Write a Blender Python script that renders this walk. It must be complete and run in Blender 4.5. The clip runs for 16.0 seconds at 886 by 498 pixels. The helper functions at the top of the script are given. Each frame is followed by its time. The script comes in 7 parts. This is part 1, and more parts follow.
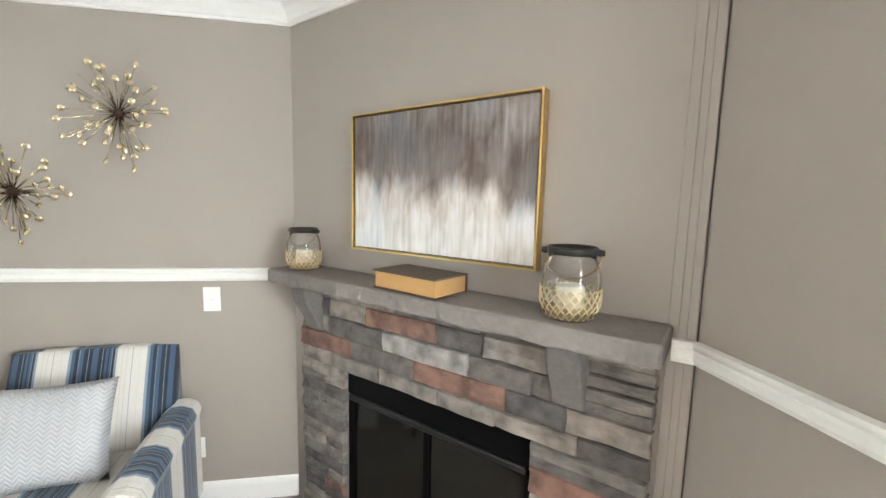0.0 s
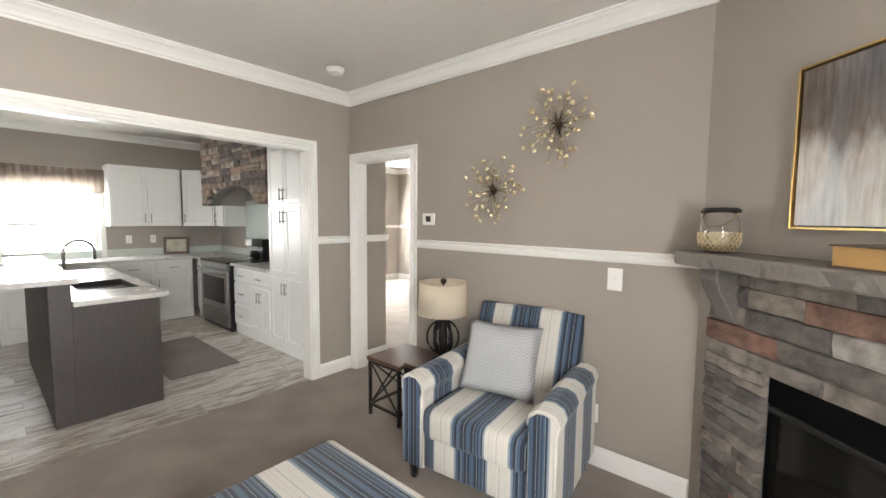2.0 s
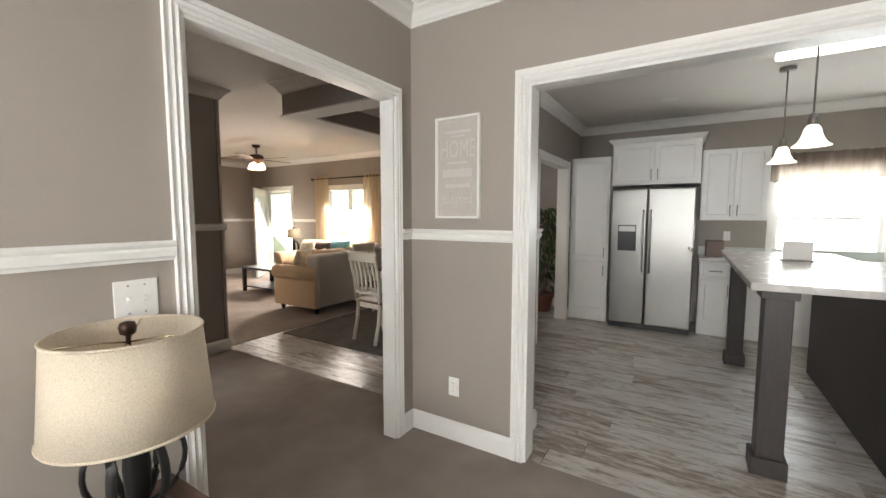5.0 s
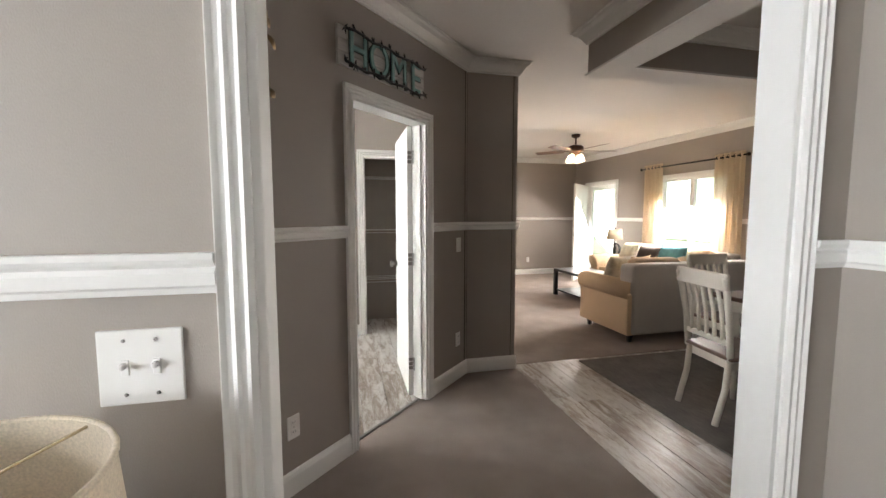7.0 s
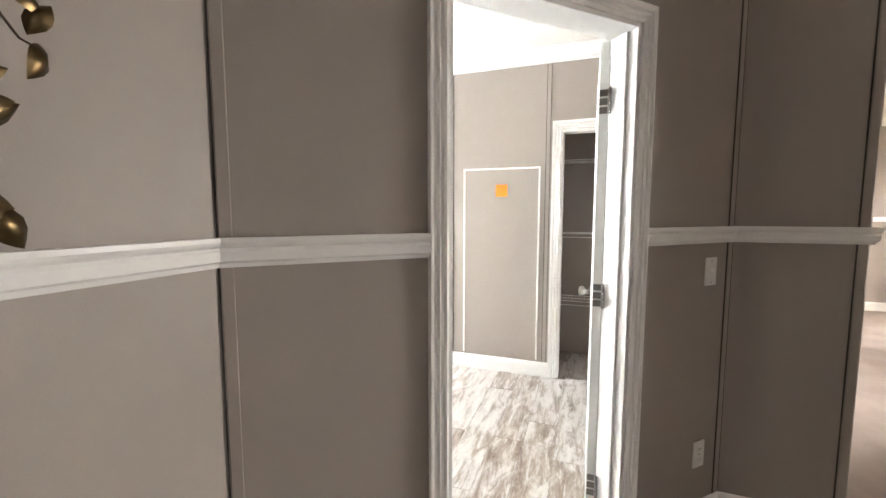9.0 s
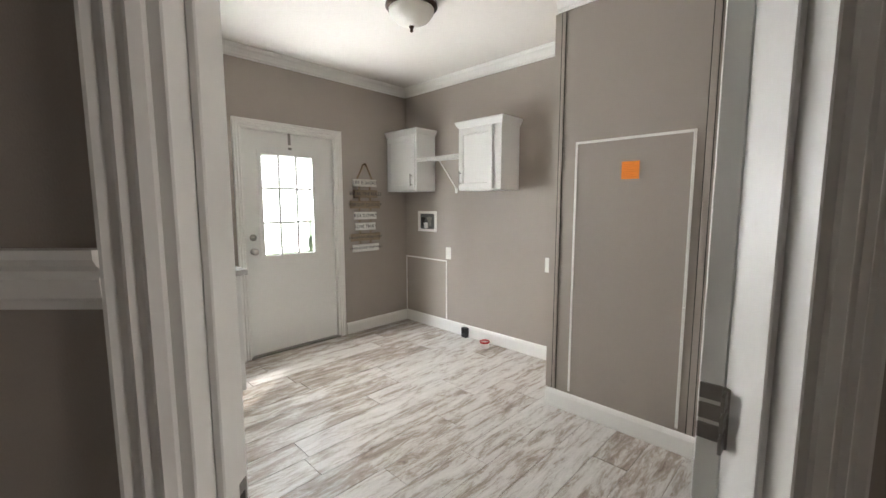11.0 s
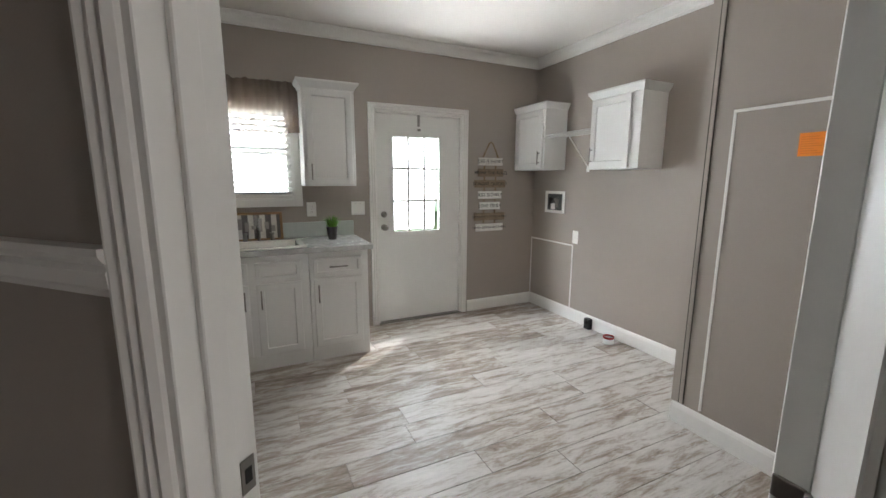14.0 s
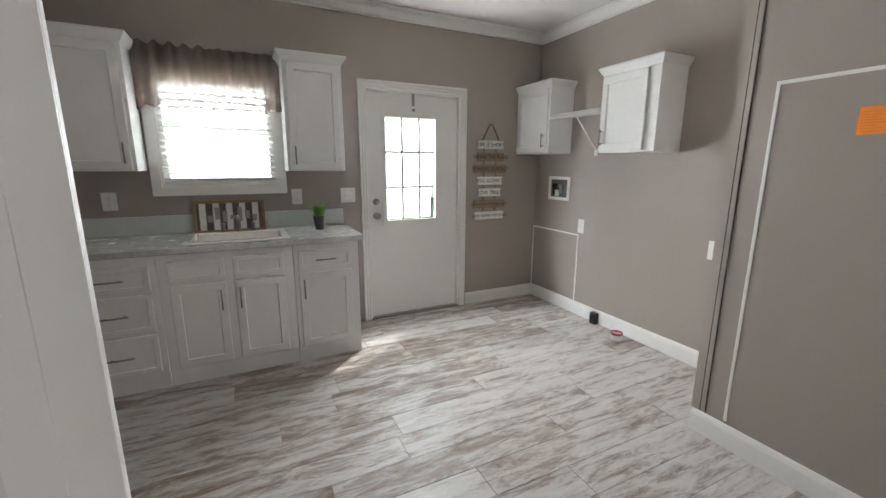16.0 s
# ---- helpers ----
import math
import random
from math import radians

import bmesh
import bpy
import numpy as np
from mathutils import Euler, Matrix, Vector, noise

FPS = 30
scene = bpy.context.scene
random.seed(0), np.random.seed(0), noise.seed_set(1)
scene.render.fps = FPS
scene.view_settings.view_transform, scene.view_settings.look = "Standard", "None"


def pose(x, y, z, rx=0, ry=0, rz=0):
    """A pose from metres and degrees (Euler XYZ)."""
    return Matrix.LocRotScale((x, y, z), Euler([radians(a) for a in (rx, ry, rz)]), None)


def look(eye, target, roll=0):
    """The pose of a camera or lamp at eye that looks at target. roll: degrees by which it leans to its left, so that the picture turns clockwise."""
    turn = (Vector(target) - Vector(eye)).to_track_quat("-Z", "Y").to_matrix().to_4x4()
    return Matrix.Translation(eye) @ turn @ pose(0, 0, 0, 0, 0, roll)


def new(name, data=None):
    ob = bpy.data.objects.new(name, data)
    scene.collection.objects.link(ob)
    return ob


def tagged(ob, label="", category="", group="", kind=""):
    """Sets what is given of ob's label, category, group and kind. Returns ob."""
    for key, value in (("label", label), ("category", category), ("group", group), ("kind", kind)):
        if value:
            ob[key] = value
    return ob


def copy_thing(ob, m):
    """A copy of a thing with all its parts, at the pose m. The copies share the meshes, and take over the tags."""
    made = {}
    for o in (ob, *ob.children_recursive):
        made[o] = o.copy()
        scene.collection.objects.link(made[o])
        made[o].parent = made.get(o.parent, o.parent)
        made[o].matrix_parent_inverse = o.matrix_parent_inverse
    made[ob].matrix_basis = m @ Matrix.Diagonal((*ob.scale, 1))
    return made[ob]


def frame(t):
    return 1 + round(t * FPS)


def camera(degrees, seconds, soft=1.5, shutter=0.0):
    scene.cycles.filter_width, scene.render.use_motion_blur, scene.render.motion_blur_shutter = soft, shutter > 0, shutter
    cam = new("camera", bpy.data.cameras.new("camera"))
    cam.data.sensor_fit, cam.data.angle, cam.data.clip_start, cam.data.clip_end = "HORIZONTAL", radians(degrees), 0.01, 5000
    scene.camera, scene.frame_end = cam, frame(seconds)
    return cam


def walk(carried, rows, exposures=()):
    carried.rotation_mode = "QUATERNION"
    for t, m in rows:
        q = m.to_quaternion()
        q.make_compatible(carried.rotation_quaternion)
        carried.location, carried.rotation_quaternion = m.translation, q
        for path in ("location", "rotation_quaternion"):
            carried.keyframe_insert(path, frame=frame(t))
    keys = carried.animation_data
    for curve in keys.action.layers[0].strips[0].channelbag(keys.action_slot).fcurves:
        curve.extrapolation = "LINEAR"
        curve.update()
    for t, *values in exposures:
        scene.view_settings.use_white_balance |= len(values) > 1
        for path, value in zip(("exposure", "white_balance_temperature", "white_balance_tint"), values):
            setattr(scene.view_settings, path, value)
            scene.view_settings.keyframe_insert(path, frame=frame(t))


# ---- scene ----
cam = camera(95.6, 16.0, soft=1.5)

PATH = [
    (0, (2.358, -3.394, 1.705), (4.318, -3.720, 1.475), 1.4),
    (0.5, (2.348, -3.408, 1.578), (4.330, -3.573, 1.368), 1.2),
    (1, (2.353, -3.432, 1.521), (4.341, -3.286, 1.356), 1.0),
    (1.5, (2.349, -3.381, 1.499), (4.214, -2.671, 1.358), 1.2),
    (2, (2.195, -3.280, 1.513), (3.710, -1.984, 1.360), 0.5),
    (2.5, (2.062, -3.175, 1.506), (3.064, -1.452, 1.343), 0.9),
    (3, (1.959, -3.042, 1.488), (2.459, -1.113, 1.315), 0.6),
    (3.5, (1.965, -2.856, 1.486), (2.012, -0.864, 1.312), 0.5),
    (4, (1.902, -2.64, 1.471), (1.539, -0.682, 1.289), 0.4),
    (4.2, (1.836, -2.531, 1.457), (1.327, -0.606, 1.275), 0.3),
    (6.3, (1.076, -1.473, 1.407), (-0.652, -0.48, 1.239), 0.2),
    (6.5, (1.014, -1.368, 1.423), (-0.792, -0.527, 1.247), 0.2),
    (7, (0.74, -1.207, 1.395), (-1.198, -0.744, 1.224), -0.0),
    (7.5, (0.418, -1.073, 1.414), (-1.573, -0.987, 1.244), -0.1),
    (8, (0.13, -0.897, 1.423), (-1.849, -1.123, 1.253), -0.1),
    (8.5, (-0.190, -0.835, 1.388), (-2.129, -1.298, 1.226), 0.0),
    (9, (-0.522, -0.791, 1.389), (-2.395, -1.471, 1.210), 0.0),
    (11.5, (-1.624, -0.627, 1.38), (-2.918, -2.134, 1.139), -0.0),
    (12, (-1.692, -0.667, 1.386), (-2.863, -2.266, 1.114), 0.0),
    (12.5, (-1.73, -0.61, 1.4), (-2.795, -2.277, 1.103), 0.1),
    (13, (-1.732, -0.562, 1.413), (-2.706, -2.279, 1.092), 0.1),
    (13.5, (-1.725, -0.551, 1.403), (-2.628, -2.305, 1.075), 0.2),
    (14, (-1.723, -0.571, 1.419), (-2.569, -2.351, 1.081), 0.2),
    (14.5, (-1.727, -0.576, 1.43), (-2.535, -2.372, 1.083), 0.2),
    (15, (-1.712, -0.637, 1.413), (-2.503, -2.439, 1.055), 0.2),
    (15.5, (-1.705, -0.735, 1.399), (-2.505, -2.528, 1.022), 0.2),
    (16, (-1.831, -0.812, 1.408), (-2.689, -2.573, 1.003), 0.2),
]
walk(cam, [(t, look(eye, target, roll)) for t, eye, target, roll in PATH], exposures=[(0.0, 1.32, 6250, 6), (0.5, 1.25, 6200, 5), (1.0, 1.12, 6250, 5), (1.5, 0.98, 6500, 8), (2.0, 0.85, 6700, 10), (2.5, 0.6, 6650, 10), (3.0, 0.47, 6650, 10), (4.0, 0.42, 6650, 10), (6.5, 0.48, 6450, 10), (7.0, 0.7, 6250, 10), (7.5, 1.02, 6200, 10), (8.0, 1.28, 6100, 10), (8.5, 1.45, 6100, 10), (9.0, 1.45, 6150, 10), (10.2, 0.6, 6250, 10), (11.5, -0.24, 6300, 10), (13.0, -0.32, 6150, 10), (16.0, -0.3, 6000, 9)])

# ---- world, sun, daylight ----
world = bpy.data.worlds.new("world")
scene.world = world
world.use_nodes = True
wn = world.node_tree.nodes
sky = wn.new("ShaderNodeTexSky")
sky.sky_type, sky.sun_disc, sky.sun_elevation, sky.sun_rotation = "NISHITA", False, radians(54.1), radians(226.4)
world.node_tree.links.new(sky.outputs[0], wn["Background"].inputs[0])
wn["Background"].inputs[1].default_value = 0.12
sun = new("sun", bpy.data.lights.new("sun", "SUN"))
sun.data.energy, sun.data.angle, sun.data.color = 5.0, radians(0.6), (1.0, 0.95, 0.87)
sun.matrix_world = look((0, 0, 0), (0.42, 0.40, -0.8))


def daylight(name, eye, target, w, h, power, colour=(1.0, 1.0, 1.0)):
    """An area lamp standing in for sky light at a window."""
    ob = new(name, bpy.data.lights.new(name, "AREA"))
    ob.data.shape, ob.data.size, ob.data.size_y, ob.data.energy, ob.data.color = "RECTANGLE", w, h, power, colour
    ob.matrix_world = look(eye, target)
    return ob


daylight("skylight_laundry_window", (-1.69, -4.40, 1.62), (-1.75, 0, 1.2), 0.7, 0.7, 94, (1.0, 0.985, 0.96))
daylight("skylight_laundry_door", (-3.2, -4.40, 1.37), (-3.2, 0, 1.0), 0.5, 0.9, 108, (1.0, 0.985, 0.96))
# Added fill lamp, unseen outside above the window, to brighten the laundry floor.
daylight("added_fill_above_laundry_window", (-1.75, -5.05, 2.75), (-1.9, -3.7, 1.0), 1.0, 0.9, 420, (0.94, 0.97, 1.0))
daylight("skylight_den", (1.45, -4.36, 1.5), (1.6, 0, 1.3), 1.5, 1.15, 86, (0.97, 0.98, 1.0))
daylight("skylight_living", (-4.6, 4.16, 1.5), (-4.6, 1.7, -1.7), 1.1, 1.1, 185, (1.0, 0.90, 0.82))
daylight("skylight_living_door", (-6.9, 4.16, 1.1), (-6.6, 1.7, -1.5), 0.9, 1.8, 65, (1.0, 0.91, 0.84))
daylight("skylight_kitchen", (2.87, 4.16, 1.4), (2.87, 0, 1.0), 0.9, 1.1, 42, (0.95, 0.98, 1.0))
daylight("skylight_bedroom", (7.65, 4.16, 1.45), (7.4, 0, 0.6), 1.5, 1.1, 230, (0.93, 0.97, 1.0))


# ---- materials ----
def nodes_of(m):
    m.use_nodes = True
    return m.node_tree.nodes, m.node_tree.links, m.node_tree.nodes["Principled BSDF"]


def ramp(nodes, stops):
    r = nodes.new("ShaderNodeValToRGB")
    while len(r.color_ramp.elements) < len(stops):
        r.color_ramp.elements.new(0.5)
    for e, (p, c) in zip(r.color_ramp.elements, stops):
        e.position, e.color = p, (*c, 1)
    return r


def shade(c, k):
    return tuple(max(0.0, min(1.0, v * k)) for v in c)


def paint(name, colour, rough=0.5, metal=0.0, grain=60.0, vary=0.06, bump=0.05, stretch=(1, 1, 1), patch=1.6, coat=0.0, per_object=0.0):
    """A surface with fine grain, broad patches and a little relief, at real size in object space."""
    m = bpy.data.materials.new(name)
    n, l, b = nodes_of(m)
    tc = n.new("ShaderNodeTexCoord")
    mp = n.new("ShaderNodeMapping")
    mp.inputs["Scale"].default_value = stretch
    l.new(tc.outputs["Object"], mp.inputs["Vector"])
    fine, wide = n.new("ShaderNodeTexNoise"), n.new("ShaderNodeTexNoise")
    fine.inputs["Scale"].default_value, fine.inputs["Detail"].default_value = grain, 5
    wide.inputs["Scale"].default_value, wide.inputs["Detail"].default_value = patch, 4
    l.new(mp.outputs[0], fine.inputs["Vector"])
    l.new(tc.outputs["Object"], wide.inputs["Vector"])
    mix = n.new("ShaderNodeMix")
    mix.data_type = "FLOAT"
    mix.inputs[0].default_value = 0.5
    l.new(fine.outputs[0], mix.inputs[2])
    l.new(wide.outputs[0], mix.inputs[3])
    r = ramp(n, [(0.3, shade(colour, 1 - vary)), (0.7, shade(colour, 1 + vary))])
    l.new(mix.outputs[0], r.inputs[0])
    out = r.outputs[0]
    if per_object:
        oi, hsv = n.new("ShaderNodeObjectInfo"), n.new("ShaderNodeHueSaturation")
        mr = n.new("ShaderNodeMapRange")
        mr.inputs[3].default_value, mr.inputs[4].default_value = 1 - per_object, 1 + per_object
        l.new(oi.outputs["Random"], mr.inputs[0])
        l.new(mr.outputs[0], hsv.inputs["Value"])
        l.new(out, hsv.inputs["Color"])
        out = hsv.outputs[0]
    l.new(out, b.inputs["Base Color"])
    rr = n.new("ShaderNodeMapRange")
    rr.inputs[3].default_value, rr.inputs[4].default_value = max(0.02, rough - 0.08), min(1, rough + 0.08)
    l.new(wide.outputs[0], rr.inputs[0])
    l.new(rr.outputs[0], b.inputs["Roughness"])
    b.inputs["Metallic"].default_value = metal
    b.inputs["Coat Weight"].default_value = coat
    if bump:
        bp = n.new("ShaderNodeBump")
        bp.inputs["Strength"].default_value, bp.inputs["Distance"].default_value = bump, 0.01
        l.new(fine.outputs[0], bp.inputs["Height"])
        l.new(bp.outputs[0], b.inputs["Normal"])
    return m


def glow(name, colour, strength):
    m = bpy.data.materials.new(name)
    n, l, b = nodes_of(m)
    b.inputs["Base Color"].default_value = (*colour, 1)
    b.inputs["Emission Color"].default_value, b.inputs["Emission Strength"].default_value = (*colour, 1), strength
    return m


def clear_glass(name, tint=(0.96, 0.98, 0.97), rough=0.0, ior=1.45):
    m = bpy.data.materials.new(name)
    n, l, b = nodes_of(m)
    b.inputs["Base Color"].default_value, b.inputs["Roughness"].default_value = (*tint, 1), rough
    b.inputs["Transmission Weight"].default_value, b.inputs["IOR"].default_value = 1.0, ior
    return m


def stripes(name, period, bands, rough=0.9, axis=0, phase=0.0):
    """Woven fabric with stripes of given widths along one axis of the object."""
    m = bpy.data.materials.new(name)
    n, l, b = nodes_of(m)
    tc, sp = n.new("ShaderNodeTexCoord"), n.new("ShaderNodeSeparateXYZ")
    l.new(tc.outputs["Object"], sp.inputs[0])
    a = n.new("ShaderNodeMath")
    a.operation, a.inputs[1].default_value, a.inputs[2].default_value = "MULTIPLY_ADD", 1.0 / period, phase
    l.new(sp.outputs[axis], a.inputs[0])
    f = n.new("ShaderNodeMath")
    f.operation = "FRACT"
    l.new(a.outputs[0], f.inputs[0])
    r = ramp(n, bands)
    r.color_ramp.interpolation = "CONSTANT"
    l.new(f.outputs[0], r.inputs[0])
    nz = n.new("ShaderNodeTexNoise")
    nz.inputs["Scale"].default_value, nz.inputs["Detail"].default_value = 220, 3
    l.new(tc.outputs["Object"], nz.inputs["Vector"])
    mx = n.new("ShaderNodeMix")
    mx.data_type, mx.blend_type = "RGBA", "MULTIPLY"
    mx.inputs[0].default_value = 0.35
    l.new(r.outputs[0], mx.inputs[6])
    g = ramp(n, [(0.3, (0.6, 0.6, 0.6)), (0.7, (1, 1, 1))])
    l.new(nz.outputs[0], g.inputs[0])
    l.new(g.outputs[0], mx.inputs[7])
    l.new(mx.outputs[2], b.inputs["Base Color"])
    b.inputs["Roughness"].default_value = rough
    b.inputs["Sheen Weight"].default_value = 0.2
    bp = n.new("ShaderNodeBump")
    bp.inputs["Strength"].default_value, bp.inputs["Distance"].default_value = 0.15, 0.004
    l.new(nz.outputs[0], bp.inputs["Height"])
    l.new(bp.outputs[0], b.inputs["Normal"])
    return m


def plank_floor(name, dark, mid, light, scale=1.0):
    """Weathered wood-look vinyl plank: streaks along x, blotches, each plank shifted by its own random value."""
    m = bpy.data.materials.new(name)
    n, l, b = nodes_of(m)
    tc, oi = n.new("ShaderNodeTexCoord"), n.new("ShaderNodeObjectInfo")
    sh = n.new("ShaderNodeVectorMath")
    sh.operation = "SCALE"
    cmb = n.new("ShaderNodeCombineXYZ")
    cmb.inputs[0].default_value, cmb.inputs[1].default_value, cmb.inputs[2].default_value = 31.0, 17.0, 5.0
    l.new(cmb.outputs[0], sh.inputs[0])
    l.new(oi.outputs["Random"], sh.inputs["Scale"])
    ad = n.new("ShaderNodeVectorMath")
    l.new(tc.outputs["Object"], ad.inputs[0])
    l.new(sh.outputs[0], ad.inputs[1])
    mp = n.new("ShaderNodeMapping")
    mp.inputs["Scale"].default_value = (1.75 * scale, 8.0 * scale, 1)
    l.new(ad.outputs[0], mp.inputs["Vector"])
    streak, fine = n.new("ShaderNodeTexNoise"), n.new("ShaderNodeTexNoise")
    streak.inputs["Scale"].default_value, streak.inputs["Detail"].default_value, streak.inputs["Roughness"].default_value = 2.2, 9, 0.69
    streak.inputs["Distortion"].default_value = 0.6
    fine.inputs["Scale"].default_value, fine.inputs["Detail"].default_value = 16, 6
    l.new(mp.outputs[0], streak.inputs["Vector"])
    l.new(mp.outputs[0], fine.inputs["Vector"])
    mr = n.new("ShaderNodeMapRange")
    mr.inputs[3].default_value, mr.inputs[4].default_value = -0.075, 0.075
    l.new(oi.outputs["Random"], mr.inputs[0])
    s1 = n.new("ShaderNodeMath")
    l.new(streak.outputs[0], s1.inputs[0])
    l.new(mr.outputs[0], s1.inputs[1])
    s2 = n.new("ShaderNodeMath")
    s2.operation, s2.inputs[1].default_value = "MULTIPLY_ADD", 0.22
    l.new(fine.outputs[0], s2.inputs[0])
    l.new(s1.outputs[0], s2.inputs[2])
    r = ramp(n, [(0.40, dark), (0.54, mid), (0.65, light), (0.80, shade(light, 1.18))])
    l.new(s2.outputs[0], r.inputs[0])
    l.new(r.outputs[0], b.inputs["Base Color"])
    rr = n.new("ShaderNodeMapRange")
    rr.inputs[3].default_value, rr.inputs[4].default_value = 0.44, 0.28
    l.new(streak.outputs[0], rr.inputs[0])
    l.new(rr.outputs[0], b.inputs["Roughness"])
    bp = n.new("ShaderNodeBump")
    bp.inputs["Strength"].default_value, bp.inputs["Distance"].default_value = 0.12, 0.004
    l.new(fine.outputs[0], bp.inputs["Height"])
    l.new(bp.outputs[0], b.inputs["Normal"])
    return m


def sheer(name, colour, through_=0.35, glowing=0.45):
    m = bpy.data.materials.new(name)
    n, l, b = nodes_of(m)
    tr, mix, tl = n.new("ShaderNodeBsdfTransparent"), n.new("ShaderNodeMixShader"), n.new("ShaderNodeBsdfTranslucent")
    mix2 = n.new("ShaderNodeMixShader")
    tl.inputs[0].default_value = (*colour, 1)
    b.inputs["Base Color"].default_value, b.inputs["Roughness"].default_value = (*colour, 1), 0.95
    tcx, wv = n.new("ShaderNodeTexCoord"), n.new("ShaderNodeTexNoise")
    wv.inputs["Scale"].default_value = 260
    l.new(tcx.outputs["Object"], wv.inputs["Vector"])
    rr = ramp(n, [(0.3, shade(colour, 0.8)), (0.7, shade(colour, 1.15))])
    l.new(wv.outputs[0], rr.inputs[0])
    l.new(rr.outputs[0], b.inputs["Base Color"])
    mix.inputs[0].default_value = glowing
    l.new(b.outputs[0], mix.inputs[1])
    l.new(tl.outputs[0], mix.inputs[2])
    mix2.inputs[0].default_value = through_
    l.new(mix.outputs[0], mix2.inputs[1])
    l.new(tr.outputs[0], mix2.inputs[2])
    l.new(mix2.outputs[0], n["Material Output"].inputs[0])
    return m


TAUPE = (0.335, 0.296, 0.258)
M_WALL = paint("wall_vinyl", TAUPE, 0.55, grain=420, vary=0.045, bump=0.10, stretch=(1, 1, 0.5))
M_CEIL = paint("ceiling_texture", (0.72, 0.69, 0.65), 0.9, grain=55, vary=0.03, bump=0.12)
M_TRIM = paint("white_trim", (0.80, 0.79, 0.76), 0.35, grain=35, vary=0.02, bump=0.02)
M_CARPET = paint("carpet_pile", (0.325, 0.276, 0.243), 0.97, grain=260, vary=0.3, bump=0.9, patch=3.0)
M_PLANK = plank_floor("vinyl_plank", (0.165, 0.124, 0.092), (0.325, 0.274, 0.226), (0.52, 0.498, 0.470))
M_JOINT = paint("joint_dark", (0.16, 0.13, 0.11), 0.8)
M_WHITE = paint("white_cabinet", (0.80, 0.80, 0.78), 0.32, grain=30, vary=0.015, bump=0.01)
M_STEEL = paint("brushed_steel", (0.26, 0.252, 0.24), 0.30, 1.0, grain=90, vary=0.1, bump=0.04, stretch=(1, 1, 40))
M_NICKEL = paint("satin_nickel", (0.31, 0.295, 0.275), 0.3, 1.0, grain=80, vary=0.06, bump=0.02)
M_BLACK = paint("black_plastic", (0.011, 0.011, 0.012), 0.35, grain=90, vary=0.2, bump=0.03)
M_BLACKM = paint("black_metal", (0.025, 0.024, 0.023), 0.45, 0.6, grain=120, vary=0.2, bump=0.05)
M_BRONZE = paint("dark_bronze", (0.06, 0.035, 0.024), 0.38, 0.8, grain=70, vary=0.25, bump=0.05)
M_GOLD = paint("brushed_gold", (0.62, 0.43, 0.17), 0.32, 1.0, grain=60, vary=0.1, bump=0.03)
M_CHAMP = paint("champagne_metal", (0.78, 0.68, 0.48), 0.25, 1.0, grain=60, vary=0.1, bump=0.03)
M_BRASS = paint("antique_brass", (0.135, 0.096, 0.046), 0.36, 1.0, grain=22, vary=0.45, bump=0.06, patch=9)
M_WIRE = paint("white_wire", (0.82, 0.82, 0.80), 0.4)
M_ISLAND = paint("dark_stained_wood", (0.050, 0.041, 0.038), 0.5, grain=14, vary=0.3, bump=0.08, stretch=(6, 6, 0.5))
M_TABLEW = paint("walnut_top", (0.105, 0.056, 0.036), 0.42, grain=14, vary=0.35, bump=0.06, stretch=(1, 8, 1))
M_COUNTER = paint("laminate_counter", (0.60, 0.585, 0.555), 0.25, grain=38, vary=0.16, bump=0.01, patch=12)
M_COUNTER_L = paint("grey_laminate_counter", (0.50, 0.50, 0.49), 0.25, grain=42, vary=0.2, bump=0.01, patch=14)
M_SPLASH = paint("pale_green_splash", (0.52, 0.565, 0.53), 0.3, grain=30, vary=0.05)
M_SHADE = sheer("linen_shade", (0.765, 0.68, 0.545), 0.0, 0.35)
M_IVORY = paint("ivory_fabric", (0.62, 0.53, 0.42), 0.95, grain=200, vary=0.12, bump=0.4)
M_SOFA = paint("beige_sofa_fabric", (0.60, 0.45, 0.30), 0.95, grain=240, vary=0.12, bump=0.4)
M_SOFABACK = paint("grey_sofa_fabric", (0.50, 0.47, 0.44), 0.95, grain=240, vary=0.12, bump=0.4)
M_PLATE = paint("white_plastic", (0.82, 0.81, 0.78), 0.3, grain=20, vary=0.01, bump=0.0)
M_ORANGE = paint("orange_paper", (0.92, 0.28, 0.02), 0.7, grain=30, vary=0.04)
M_GLASS = clear_glass("window_glass")
M_JAR = clear_glass("jar_glass", (0.99, 0.99, 0.98), 0.0, 1.5)
M_DARK = paint("dark_interior", (0.012, 0.011, 0.01), 0.6)
M_GREEN = paint("leaf_green", (0.045, 0.10, 0.022), 0.45, grain=20, vary=0.35, bump=0.05, per_object=0.3)
M_DOORW = paint("white_door", (0.80, 0.80, 0.77), 0.4, grain=30, vary=0.02, bump=0.02)


# ---- mesh helpers ----
def finish(bm, smooth=False):
    bmesh.ops.recalc_face_normals(bm, faces=bm.faces)
    for f in bm.faces:
        f.smooth = smooth
    return bm


def part(name, bm, material, parent=None, label="", m=None):
    me = bpy.data.meshes.new(name)
    bm.to_mesh(me)
    bm.free()
    me.materials.append(material)
    ob = new(name, me)
    if parent is not None:
        ob.parent = parent
    if m is not None:
        ob.matrix_basis = m
    if label:
        ob["label"] = label
    return ob


def thing(name, m, label, category, group="", kind=""):
    return tagged_at(new(name), m, label, category, group, kind)


def tagged_at(ob, m, label, category, group="", kind=""):
    ob.matrix_basis = m
    return tagged(ob, label, category, group, kind)


